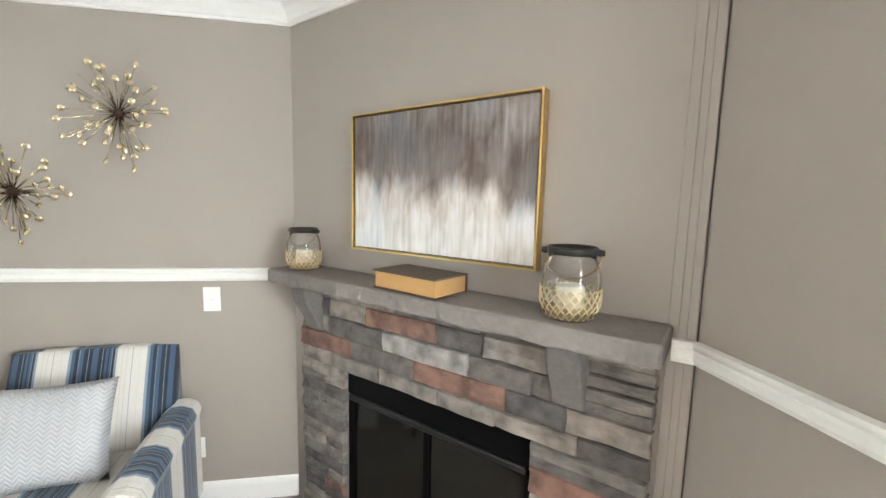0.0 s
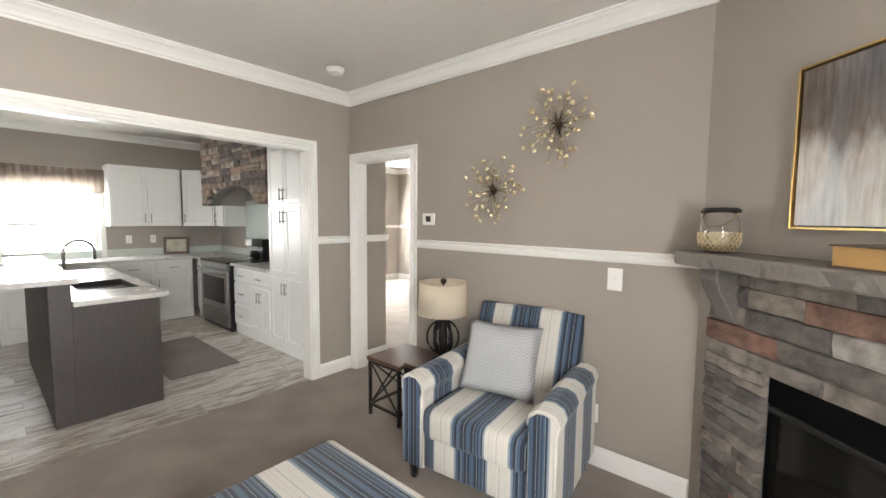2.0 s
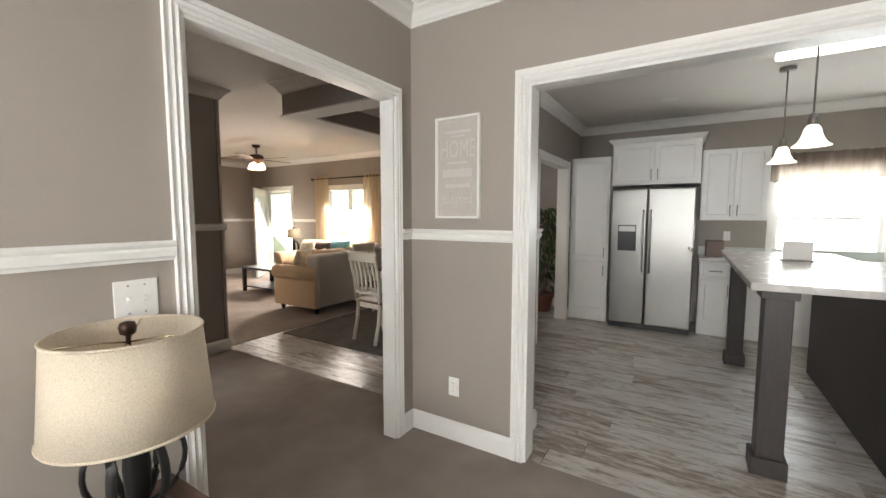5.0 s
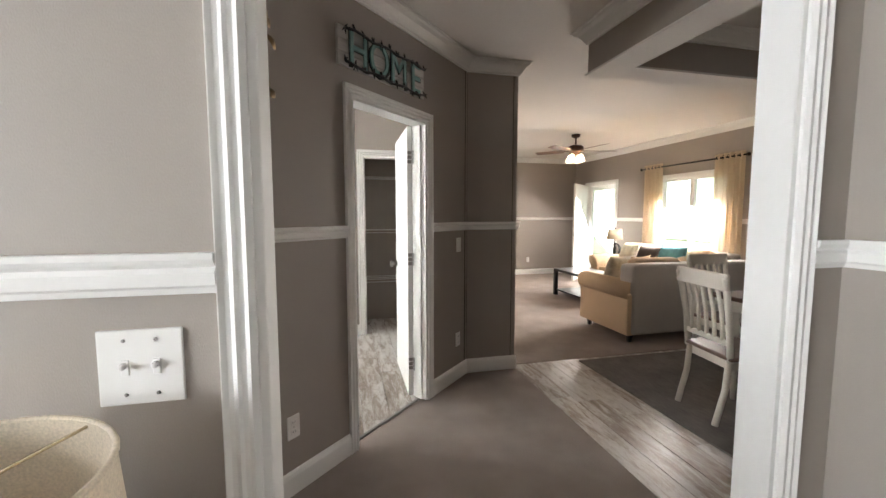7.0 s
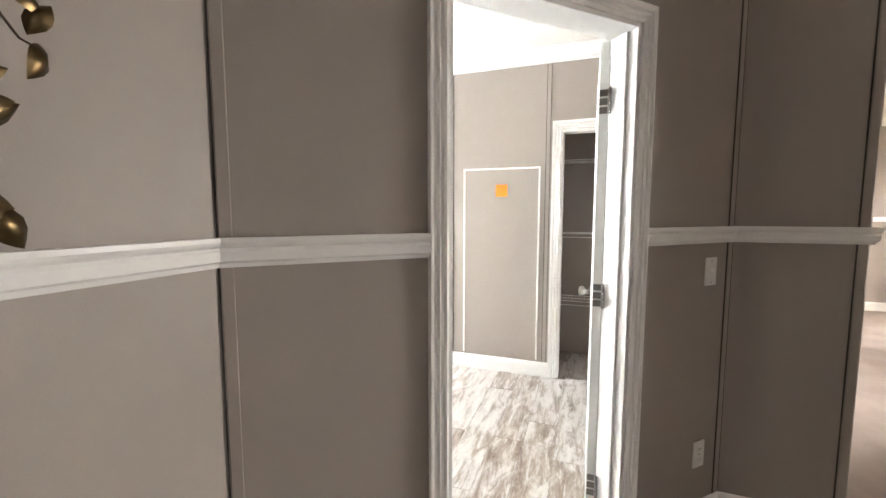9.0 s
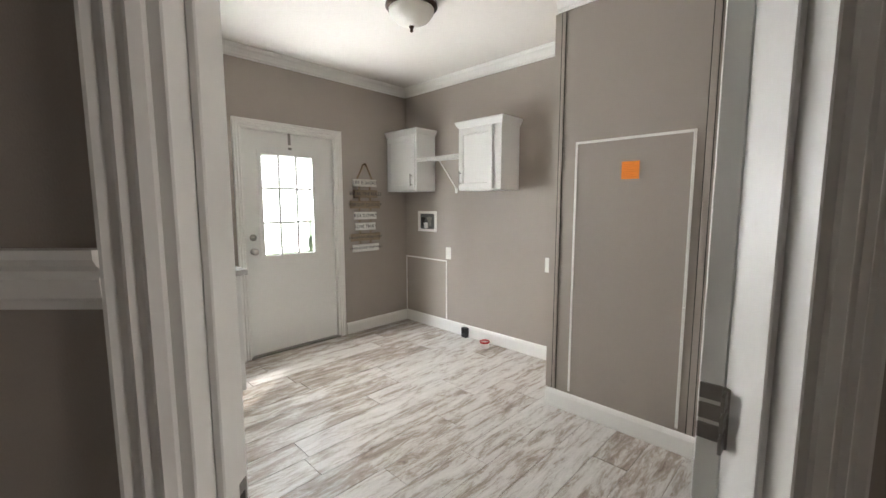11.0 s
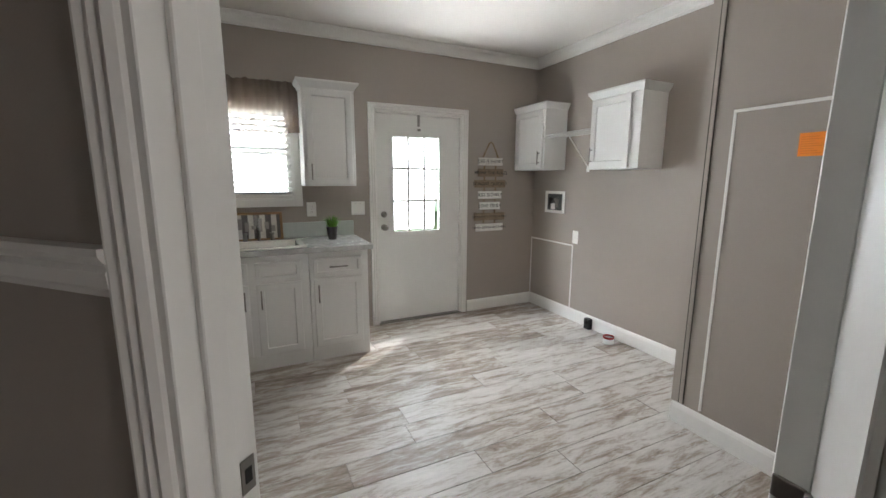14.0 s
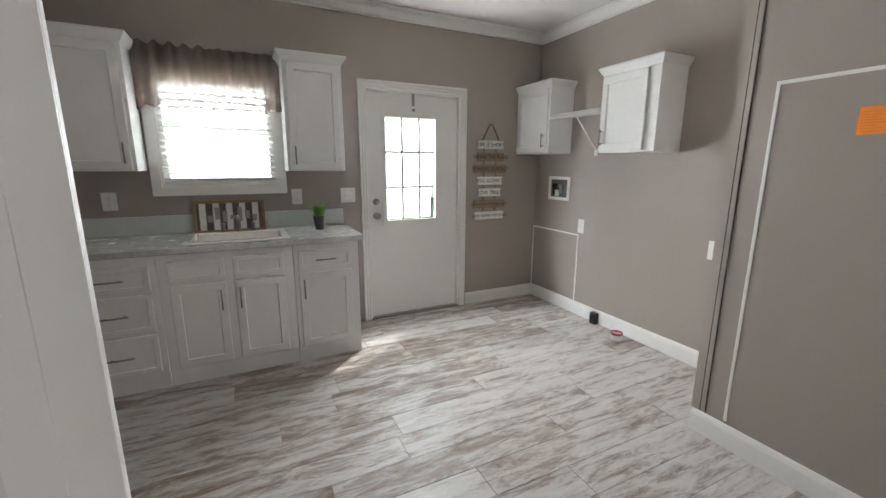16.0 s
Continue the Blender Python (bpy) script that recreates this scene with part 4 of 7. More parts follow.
def bowl_light(ob, r=0.165):
    part("pan", lathe([(r * 0.55, -0.001), (r, -0.012), (r * 1.02, -0.035), (r * 0.9, -0.05)], 32), M_BRONZE, ob)
    part("bowl", lathe([(r * 0.9, -0.045), (r * 0.86, -0.075), (r * 0.66, -0.115), (r * 0.35, -0.14), (0.02, -0.15)], 32), M_FROST, ob, "frosted glass bowl")
    part("finial", lathe([(0.018, -0.146), (0.016, -0.158), (0.008, -0.168), (0.012, -0.178), (0.002, -0.19)], 14), M_BRONZE, ob)


bowl_light(fl)

# ---- fireplace, in the frame of the angled wall: x along it, -y into the den ----
FP = edge_pose(FP0, FP1)
fire = thing("fireplace", FP, "stacked-stone corner fireplace with black metal doors", "fireplace")
S0, S1, F0, F1, FT, MZ = 0.13, 1.775, 0.440, 1.405, 0.885, 1.305
M_MORTAR = paint("mortar", (0.16, 0.145, 0.13), 0.95, grain=120, vary=0.15, bump=0.5)
part("mortar_backing", boxes([((S0 + 0.01, -0.028, 0.001), (F0, 0.0, MZ)), ((F1, -0.028, 0.001), (S1 - 0.01, 0.0, MZ)), ((F0, -0.028, FT), (F1, 0.0, MZ))]), M_MORTAR, fire)
M_MANTEL = paint("cast_stone_mantel", (0.185, 0.165, 0.146), 0.9, grain=46, vary=0.16, bump=0.5, patch=7)
M_CORBEL = paint("cast_stone_corbel", (0.155, 0.14, 0.128), 0.9, grain=46, vary=0.2, bump=0.5, patch=7)
mt = bmesh.new()
add_box(mt, (0.115, -0.235, MZ), (1.80, -0.001, 1.372), 0.010, 2)
bmesh.ops.subdivide_edges(mt, edges=[e for e in mt.edges if e.calc_length() > 0.3], cuts=46)
for v in mt.verts:
    if v.co.y < -0.20:
        k = noise.noise(v.co * 22) * 0.009 + noise.noise(v.co * 6) * 0.006
        v.co.y += k * (1.6 if v.co.z < 1.36 else 0.4)
        v.co.z += (noise.noise(v.co * 17 + Vector((5, 0, 0))) * 0.006) if v.co.z < 1.33 else 0
part("mantel", finish(mt), M_MANTEL, fire, "weathered grey cast-stone mantel shelf")
for cx in (0.245, 1.53):
    bm = bmesh.new()
    pr = [(0, MZ), (-0.155, MZ), (-0.16, MZ - 0.05), (-0.145, MZ - 0.10), (-0.115, MZ - 0.15), (-0.085, MZ - 0.20), (-0.065, MZ - 0.25), (0, MZ - 0.255)]
    a, b = [bm.verts.new((cx - 0.052, y, z)) for y, z in pr], [bm.verts.new((cx + 0.052, y, z)) for y, z in pr]
    for i in range(len(pr)):
        bm.faces.new((a[i], a[(i + 1) % len(pr)], b[(i + 1) % len(pr)], b[i]))
    bm.faces.new(a), bm.faces.new(b)
    finish(bm)
    bmesh.ops.bevel(bm, geom=list(bm.edges), offset=0.006, segments=1, affect="EDGES")
    part("corbel", bm, M_CORBEL, fire)
M_SOOT = paint("matt_black_enamel", (0.003, 0.003, 0.0032), 0.7, grain=90, vary=0.2, bump=0.02)
M_SOOT.node_tree.nodes["Principled BSDF"].inputs["Specular IOR Level"].default_value = 0.05
ins = part("firebox", boxes([((F0, 0.30, 0.0), (F1, 0.32, FT)), ((F0 - 0.02, -0.01, 0.0), (F0, 0.32, FT)), ((F1, -0.01, 0.0), (F1 + 0.02, 0.32, FT)), ((F0, -0.01, FT - 0.02), (F1, 0.32, FT)), ((F0, 0, 0.0), (F1, 0.32, 0.06))]), M_DARK, fire, "dark firebox interior")
part("hood_panel", box((F0 + 0.004, -0.022, FT - 0.125), (F1 - 0.004, 0.01, FT - 0.004), 0.004), M_SOOT, ins)
part("hood_trim", box((F0 + 0.02, -0.034, FT - 0.150), (F1 - 0.02, 0.01, FT - 0.122), 0.006, 2), M_BLACKM, ins)
for x0, x1 in ((F0 + 0.004, F0 + 0.03), (F1 - 0.03, F1 - 0.004), ((F0 + F1) / 2 - 0.012, (F0 + F1) / 2 + 0.012)):
    part("door_stile", box((x0, -0.018, 0.08), (x1, 0.01, FT - 0.15), 0.003), M_SOOT, ins)
M_FGLASS = paint("smoked_glass", (0.010, 0.009, 0.007), 0.1, grain=6, vary=0.3, bump=0.0)
M_FGLASS.node_tree.nodes["Principled BSDF"].inputs["Specular IOR Level"].default_value = 0.3
for x0, x1 in ((F0 + 0.03, (F0 + F1) / 2 - 0.012), ((F0 + F1) / 2 + 0.012, F1 - 0.03)):
    part("glass_door", box((x0, 0.0, 0.09), (x1, 0.005, FT - 0.155)), M_FGLASS, ins, "smoked glass fireplace door")
part("vent_grille", boxes([((F0 + 0.02, -0.012 + 0.002 * k, 0.012 + 0.018 * k), (F1 - 0.02, 0.004, 0.022 + 0.018 * k)) for k in range(4)]), M_BLACKM, ins)

art = thing("canvas_painting", FP @ pose(0.945, -0.003, 1.782), "abstract grey, brown and white streaked canvas in a thin gold frame", "painting")
M_ART = bpy.data.materials.new("streaked_canvas")
n, l, b = nodes_of(M_ART)
tc, sp = n.new("ShaderNodeTexCoord"), n.new("ShaderNodeSeparateXYZ")
l.new(tc.outputs["Object"], sp.inputs[0])
streaks, blot, wav = n.new("ShaderNodeTexNoise"), n.new("ShaderNodeTexNoise"), n.new("ShaderNodeTexNoise")
mps, mpb, mpw = n.new("ShaderNodeMapping"), n.new("ShaderNodeMapping"), n.new("ShaderNodeMapping")
mps.inputs["Scale"].default_value, mpb.inputs["Scale"].default_value, mpw.inputs["Scale"].default_value = (60, 1, 4), (5.5, 1, 2.6), (4.2, 1, 0.8)
for mpx, tx in ((mps, streaks), (mpb, blot), (mpw, wav)):
    l.new(tc.outputs["Object"], mpx.inputs["Vector"])
    l.new(mpx.outputs[0], tx.inputs["Vector"])
    tx.inputs["Scale"].default_value, tx.inputs["Detail"].default_value = 1.0, 6
e1 = n.new("ShaderNodeMath")
e1.operation, e1.inputs[1].default_value = "MULTIPLY_ADD", 0.62
l.new(wav.outputs[0], e1.inputs[0])
l.new(sp.outputs[2], e1.inputs[2])
e2 = n.new("ShaderNodeMath")
e2.operation, e2.inputs[1].default_value = "MULTIPLY_ADD", 0.16
l.new(streaks.outputs[0], e2.inputs[0])
l.new(e1.outputs[0], e2.inputs[2])
band = ramp(n, [(0.22, (0.68, 0.68, 0.67)), (0.33, (0.60, 0.595, 0.585)), (0.41, (0.20, 0.178, 0.165)), (0.54, (0.145, 0.130, 0.125)), (0.72, (0.25, 0.24, 0.24))])
l.new(e2.outputs[0], band.inputs[0])
brn = ramp(n, [(0.34, (0.30, 0.34, 0.40)), (0.45, (0.50, 0.48, 0.465)), (0.55, (0.31, 0.24, 0.195)), (0.66, (0.64, 0.61, 0.58))])
l.new(blot.outputs[0], brn.inputs[0])
mx = n.new("ShaderNodeMix")
mx.data_type, mx.blend_type = "RGBA", "OVERLAY"
mx.inputs[0].default_value = 0.8
l.new(band.outputs[0], mx.inputs[6])
l.new(brn.outputs[0], mx.inputs[7])
mx2 = n.new("ShaderNodeMix")
mx2.data_type, mx2.blend_type = "RGBA", "OVERLAY"
mx2.inputs[0].default_value = 0.30
l.new(mx.outputs[2], mx2.inputs[6])
st = ramp(n, [(0.36, (0.16, 0.15, 0.15)), (0.5, (0.5, 0.5, 0.5)), (0.64, (0.85, 0.84, 0.82))])
l.new(streaks.outputs[0], st.inputs[0])
l.new(st.outputs[0], mx2.inputs[7])
l.new(mx2.outputs[2], b.inputs["Base Color"])
b.inputs["Roughness"].default_value = 0.7
bp = n.new("ShaderNodeBump")
bp.inputs["Strength"].default_value, bp.inputs["Distance"].default_value = 0.4, 0.003
l.new(streaks.outputs[0], bp.inputs["Height"])
l.new(bp.outputs[0], b.inputs["Normal"])
W2, H2 = 0.445, 0.298
part("canvas", box((-W2 + 0.014, -0.034, -H2 + 0.014), (W2 - 0.014, -0.004, H2 - 0.014)), M_ART, art)
part("shadow_gap", box((-W2 + 0.004, -0.012, -H2 + 0.004), (W2 - 0.004, -0.002, H2 - 0.004)), M_BLACK, art)
for lo, hi in (((-W2, -0.044, -H2), (-W2 + 0.008, 0, H2)), ((W2 - 0.008, -0.044, -H2), (W2, 0, H2)), ((-W2 + 0.008, -0.044, H2 - 0.008), (W2 - 0.008, 0, H2)), ((-W2 + 0.008, -0.044, -H2), (W2 - 0.008, 0, -H2 + 0.008))):
    part("frame_rail", box(lo, hi, 0.001), M_GOLD, art, "gold metal frame")

bk = thing("closed_book", FP @ pose(0.965, -0.125, 1.372, 0, 0, -4), "thick old book with brown cover lying on the mantel", "book")
part("page_block", box((-0.155, -0.09, 0.006), (0.150, 0.085, 0.066), 0.002), paint("old_page_edges", (0.46, 0.27, 0.10), 0.8, grain=200, vary=0.2, bump=0.3, stretch=(0.1, 0.1, 6)), bk)
part("cover", boxes([((-0.162, -0.097, 0.0), (0.156, 0.09, 0.006)), ((-0.162, -0.097, 0.066), (0.156, 0.09, 0.072)), ((-0.162, 0.085, 0.0), (0.156, 0.091, 0.072))], 0.001), paint("brown_book_cloth", (0.085, 0.062, 0.044), 0.75, grain=140, vary=0.2, bump=0.3), bk)


M_NET = paint("gold_woven_net", (0.74, 0.60, 0.36), 0.35, 0.55, grain=90, vary=0.2, bump=0.05)


def lantern_jar(m, label, s=1.0):
    ob = thing("candle_jar", m, label, "candle jar", "candle jars")
    R = 0.088 * s
    prof = [(0.0, 0.002), (R * 0.75, 0.002), (R * 0.95, 0.02), (R, 0.06), (R * 1.02, 0.10), (R * 1.0, 0.135), (R * 0.93, 0.165), (R * 0.82, 0.188), (R * 0.80, 0.207)]
    inner = [(r - 0.006 if r > 0.01 else 0.0, z + (0.004 if i < 2 else 0)) for i, (r, z) in enumerate(prof)][::-1]
    g = part("glass_body", lathe([(r, z * s) for r, z in prof] + [(max(r, 0.0), z * s) for r, z in inner], 32, False), M_JAR, ob, "clear glass jar")
    part("collar", lathe([(R * 0.84, 0.200 * s), (R * 0.87, 0.203 * s), (R * 0.87, 0.220 * s), (R * 0.83, 0.224 * s), (R * 0.79, 0.220 * s), (R * 0.79, 0.202 * s), (R * 0.84, 0.200 * s)], 32, False), M_BLACKM, ob, "black metal collar")
    part("handle", tube([(R * 0.98 * math.cos(a), -R * 0.55 * math.sin(a), (0.205 - 0.075 * math.sin(a)) * s) for a in [math.pi * i / 18 for i in range(19)]], 0.0028, 6), paint("jute", (0.33, 0.24, 0.13), 0.9, grain=200, vary=0.3, bump=0.5), ob, "jute wrapped bail handle")
    for sx in (-1, 1):
        part("ear", lathe([(0.008, -0.012), (0.011, 0), (0.008, 0.012)], 10), M_BLACKM, ob, m=pose(sx * R * 0.92, 0, 0.207 * s, 0, 90, 0))
    bm = bmesh.new()
    nn = 22
    for k in range(nn):
        for d in (-1, 1):
            pts = []
            for i in range(9):
                u = i / 8
                z = 0.008 + 0.092 * u
                r = R * (0.82 + 0.2 * min(1, u * 2.2)) + 0.0015
                a = 2 * math.pi * (k / nn + d * u * 0.13)
                pts.append((r * math.cos(a), r * math.sin(a), z * s))
            tube(pts, 0.0024, 4, bm=bm)
    part("lattice_sleeve", finish(bm, True), M_NET, ob, "champagne gold woven lattice sleeve")
    part("sand", lathe([(0.0, 0.008 * s), (R * 0.8, 0.008 * s), (R * 0.9, 0.03 * s), (R * 0.86, 0.036 * s), (0.0, 0.04 * s)], 20, False), paint("gold_filler", (0.50, 0.38, 0.20), 0.6, grain=160, vary=0.4, bump=0.8), ob)
    part("candle", lathe([(0.043 * s, 0.035 * s), (0.043 * s, 0.098 * s), (0.038 * s, 0.104 * s), (0.003, 0.098 * s)], 24), paint("wax", (0.82, 0.77, 0.66), 0.5), ob, "ivory pillar candle")
    return ob


lantern_jar(FP @ pose(0.255, -0.125, 1.372, 0, 0, 20), "smaller clear glass candle jar with gold lattice on the mantel", 0.88)
lantern_jar(FP @ pose(1.535, -0.130, 1.372, 0, 0, 10), "large clear glass candle jar with black collar on the mantel", 0.96)

# ---- kitchen ----
KF = 3.48            # front of the north base run
n_up, n_base = NORTH - 0.33, NORTH - 0.62


def north(x, d):
    return pose(x, NORTH - d - 0.003, 0)


def east(y, d):
    return pose(4.957 - d, y, 0, 0, 0, -90)


cabinet("tall_pantry_cabinet", north(0.14, 0.60), 0.50, 0.60, 2.18, [(0.02, 0.48, 0.12, 0.80, "R"), (0.02, 0.48, 0.83, 2.16, "r")], "tall white shaker pantry cabinet beside the refrigerator", toe=0.1)
cabinet("fridge_wall_cabinet", north(0.66, 0.60), 0.97, 0.60, 0.52, [(0.02, 0.48, 0.02, 0.50, "r"), (0.49, 0.95, 0.02, 0.50, "l")], "white shaker wall cabinet above the refrigerator", z=1.80, crown=0.05)
cabinet("wall_cabinet", north(1.645, 0.33), 0.66, 0.33, 0.85, [(0.015, 0.325, 0.015, 0.835, "r"), (0.335, 0.645, 0.015, 0.835, "l")], "white two-door shaker wall cabinet beside the kitchen window", z=1.36, group="kitchen wall cabinets")
cabinet("wall_cabinet", north(3.42, 0.33), 0.86, 0.33, 0.85, [(0.015, 0.425, 0.015, 0.835, "r"), (0.435, 0.845, 0.015, 0.835, "l")], "wide white two-door shaker wall cabinet beside the kitchen window", z=1.36, group="kitchen wall cabinets")
cor = cabinet("corner_wall_cabinet", pose(4.285, NORTH - 0.335, 0, 0, 0, -45), 0.46, 0.46, 0.85, [(0.02, 0.44, 0.015, 0.835, "l")], "white shaker corner wall cabinet", z=1.36)
cabinet("wall_cabinet", east(3.42, 0.33), 0.30, 0.33, 0.85, [(0.015, 0.285, 0.015, 0.835, "l")], "narrow white shaker wall cabinet beside the stone hood", z=1.36, group="kitchen wall cabinets")
for i, (x, w) in enumerate(((1.66, 0.66), (2.33, 1.0), (3.34, 0.98))):
    fr = [(0.015 + j * (w / 2), (j + 1) * w / 2 - 0.015, 0.13, 0.66, "R" if j == 0 else "L") for j in range(2)] + [(0.015 + j * (w / 2), (j + 1) * w / 2 - 0.015, 0.69, 0.85, "h") for j in range(2)]
    cabinet("base_cabinet", north(x, 0.60), w, 0.60, 0.875, fr, "white shaker base cabinet with drawers under the counter", toe=0.1, group="kitchen base cabinets")
dw = thing("dishwasher_panel", pose(2.05, NORTH - 0.63, 0), "small dark appliance control panel in the base run", "appliance")
part("panel", box((0, 0, 0.70), (0.24, 0.025, 0.80), 0.004), M_BLACK, dw)
part("handle", tube([(0.02, -0.02, 0.775), (0.22, -0.02, 0.775)], 0.008, 8), M_STEEL, dw)
ct = tagged(part("countertop", boxes([((1.65, NORTH - 0.64, 0.877), (4.955, NORTH - 0.002, 0.915)), ((4.32, 3.09, 0.877), (4.955, NORTH - 0.641, 0.915)), ((4.32, 1.19, 0.877), (4.955, 2.155, 0.915))], 0.003), M_COUNTER), "pale speckled laminate kitchen countertop", "countertop")
tagged(part("backsplash", boxes([((1.65, NORTH - 0.016, 0.916), (4.94, NORTH - 0.002, 1.02)), ((4.942, 1.19, 0.916), (4.956, NORTH - 0.016, 1.02))], 0.002), M_SPLASH), "pale green laminate backsplash strip", "backsplash")
tagged(part("hood_backsplash", box((4.938, 1.2, 1.021), (4.956, 3.08, 1.75)), M_SPLASH), "pale green panel behind the range", "backsplash")
fr1 = [(0.015, 0.50, 0.69, 0.85, "h"), (0.515, 0.955, 0.69, 0.85, "h"), (0.015, 0.50, 0.41, 0.66, "h"), (0.015, 0.50, 0.13, 0.38, "h"), (0.515, 0.73, 0.13, 0.66, "R"), (0.74, 0.955, 0.13, 0.66, "L")]
cabinet("base_cabinet", east(2.15, 0.60), 0.97, 0.60, 0.875, fr1, "white shaker base cabinet with drawers beside the range", toe=0.1, group="kitchen base cabinets")
cabinet("base_cabinet", east(3.46, 0.60), 0.36, 0.60, 0.875, [(0.015, 0.345, 0.13, 0.66, "L"), (0.015, 0.345, 0.69, 0.85, "h")], "white shaker base cabinet in the corner by the range", toe=0.1, group="kitchen base cabinets")
cabinet("tall_pantry_cabinet", east(1.175, 0.60), 0.72, 0.60, 2.30, [(0.02, 0.355, 0.12, 0.84, "R"), (0.365, 0.70, 0.12, 0.84, "L"), (0.02, 0.355, 0.87, 1.62, "R"), (0.365, 0.70, 0.87, 1.62, "L"), (0.02, 0.355, 1.65, 2.28, "r"), (0.365, 0.70, 1.65, 2.28, "l")], "tall white shaker pantry cabinet at the kitchen opening", toe=0.1, crown=0.03)
slab("wall_kitchen_return", (4.36, 0.121, 0), (4.957, 0.452, CEIL_Z), M_TRIM, "white painted filler beside the pantry", "wall")

fg = thing("refrigerator", pose(0.685, 3.34, 0), "stainless steel side-by-side refrigerator with black dispenser", "refrigerator")
part("cabinet_body", box((0, 0.06, 0.02), (0.91, 0.74, 1.75), 0.005), M_BLACK, fg)
for x0, x1, hx in ((0.004, 0.41, 0.375), (0.42, 0.906, 0.455)):
    d = part("door", box((x0, 0, 0.07), (x1, 0.058, 1.74), 0.012, 2), M_STEEL, fg)
    part("handle", tube([(hx, 0.0, 0.72), (hx, -0.045, 0.76), (hx, -0.05, 1.1), (hx, -0.045, 1.44), (hx, 0.0, 1.48)], 0.011, 10), M_STEEL, d)
ds = part("dispenser", box((0.09, -0.004, 0.98), (0.30, 0.02, 1.30), 0.006), M_BLACK, fg, "black water and ice dispenser")
part("control_panel", box((0.10, -0.007, 1.22), (0.29, 0.0, 1.29), 0.003), M_STEEL, ds)
part("kick_grille", box((0.01, 0.03, 0.0), (0.90, 0.07, 0.062)), M_BLACK, fg)

rg = thing("range", east(3.085, 0.66), "stainless steel electric range with black glass oven door", "range")
part("body", box((0, 0.02, 0.0), (0.925, 0.65, 0.895), 0.004), M_BLACK, rg)
od = part("oven_door", box((0.01, -0.012, 0.27), (0.915, 0.03, 0.80), 0.008, 2), M_STEEL, rg)
part("oven_glass", box((0.10, -0.016, 0.36), (0.82, -0.008, 0.70), 0.003), M_FGLASS, od)
part("handle", tube([(0.06, -0.012, 0.755), (0.06, -0.055, 0.76), (0.865, -0.055, 0.76), (0.865, -0.012, 0.755)], 0.012, 10), M_STEEL, od)
part("drawer", box((0.01, -0.010, 0.06), (0.915, 0.03, 0.255), 0.006), M_STEEL, rg)
part("control_strip", box((0.0, -0.012, 0.81), (0.925, 0.03, 0.89), 0.006), M_STEEL, rg)
part("cooktop", box((-0.002, -0.01, 0.896), (0.927, 0.65, 0.922), 0.004), M_FGLASS, rg)

hood = thing("stone_range_hood", pose(4.36, 3.12, 0, 0, 0, -90), "stacked-stone clad range hood with arched opening", "range hood")
HW, HB, HT, HD = 1.92, 1.64, CEIL_Z - 0.002, 0.12


def arch_z(x):
    a, b = 0.32, 1.60
    return HB + 0.02 + (0.24 * math.sqrt(max(0.0, 1 - ((x - (a + b) / 2) / ((b - a) / 2)) ** 2)) if a < x < b else 0)


bm = bmesh.new()
xs = [HW * i / 48 for i in range(49)]
for x0, x1 in zip(xs, xs[1:]):
    za, zb_ = arch_z(x0), arch_z(x1)
    v = [bm.verts.new(c) for c in ((x0, 0.012, za), (x1, 0.012, zb_), (x1, 0.012, HT), (x0, 0.012, HT), (x0, HD, za), (x1, HD, zb_), (x1, HD, HT), (x0, HD, HT))]
    for q in ((0, 1, 2, 3), (7, 6, 5, 4), (4, 5, 1, 0), (3, 2, 6, 7)):
        bm.faces.new([v[i] for i in q])
part("mortar_backing", finish(bm), M_MORTAR, hood)
part("hood_return", box((0.0, HD, HB + 0.03), (0.02, 0.59, HT)), M_WALL, hood)

isl = thing("kitchen_island", pose(0, 0, 0), "dark stained wooden kitchen island with raised bar and pale tops", "kitchen island")
part("knee_wall", box((2.50, 0.545, 0.0), (2.62, 2.62, 1.03), 0.003), M_ISLAND, isl)
part("base", box((2.622, 0.56, 0.0), (3.13, 2.62, 0.862), 0.003), M_ISLAND, isl)
part("end_panel", box((2.62, 0.545, 0.0), (3.145, 0.559, 0.862), 0.002), M_ISLAND, isl)
part("worktop", boxes([((2.623, 0.50, 0.864), (3.20, 0.95, 0.905)), ((2.623, 1.55, 0.864), (3.20, 2.66, 0.905)), ((2.623, 0.951, 0.864), (2.70, 1.549, 0.905)), ((3.10, 0.951, 0.864), (3.20, 1.549, 0.905))], 0.003), M_COUNTER, isl, "pale speckled laminate worktop")
part("bar_top", box((1.82, 0.47, 1.032), (2.66, 2.78, 1.072), 0.006, 2), M_COUNTER, isl, "pale speckled laminate raised bar top")
sk = part("sink", boxes([((2.70, 0.952, 0.72), (3.10, 1.548, 0.73)), ((2.70, 0.952, 0.73), (2.715, 1.548, 0.908)), ((3.085, 0.952, 0.73), (3.10, 1.548, 0.908)), ((2.715, 0.952, 0.73), (3.085, 0.967, 0.908)), ((2.715, 1.533, 0.73), (3.085, 1.548, 0.908))]), M_BLACK, isl, "black undermount sink")
part("faucet", tube([(2.665, 1.25, 0.905), (2.665, 1.25, 1.20)] + [(2.665 + 0.10 - 0.10 * math.cos(a), 1.25, 1.20 + 0.10 * math.sin(a)) for a in [math.pi * i / 10 for i in range(1, 11)]] + [(2.865, 1.25, 1.13)], 0.012, 10), M_NICKEL, isl, "brushed nickel gooseneck faucet")
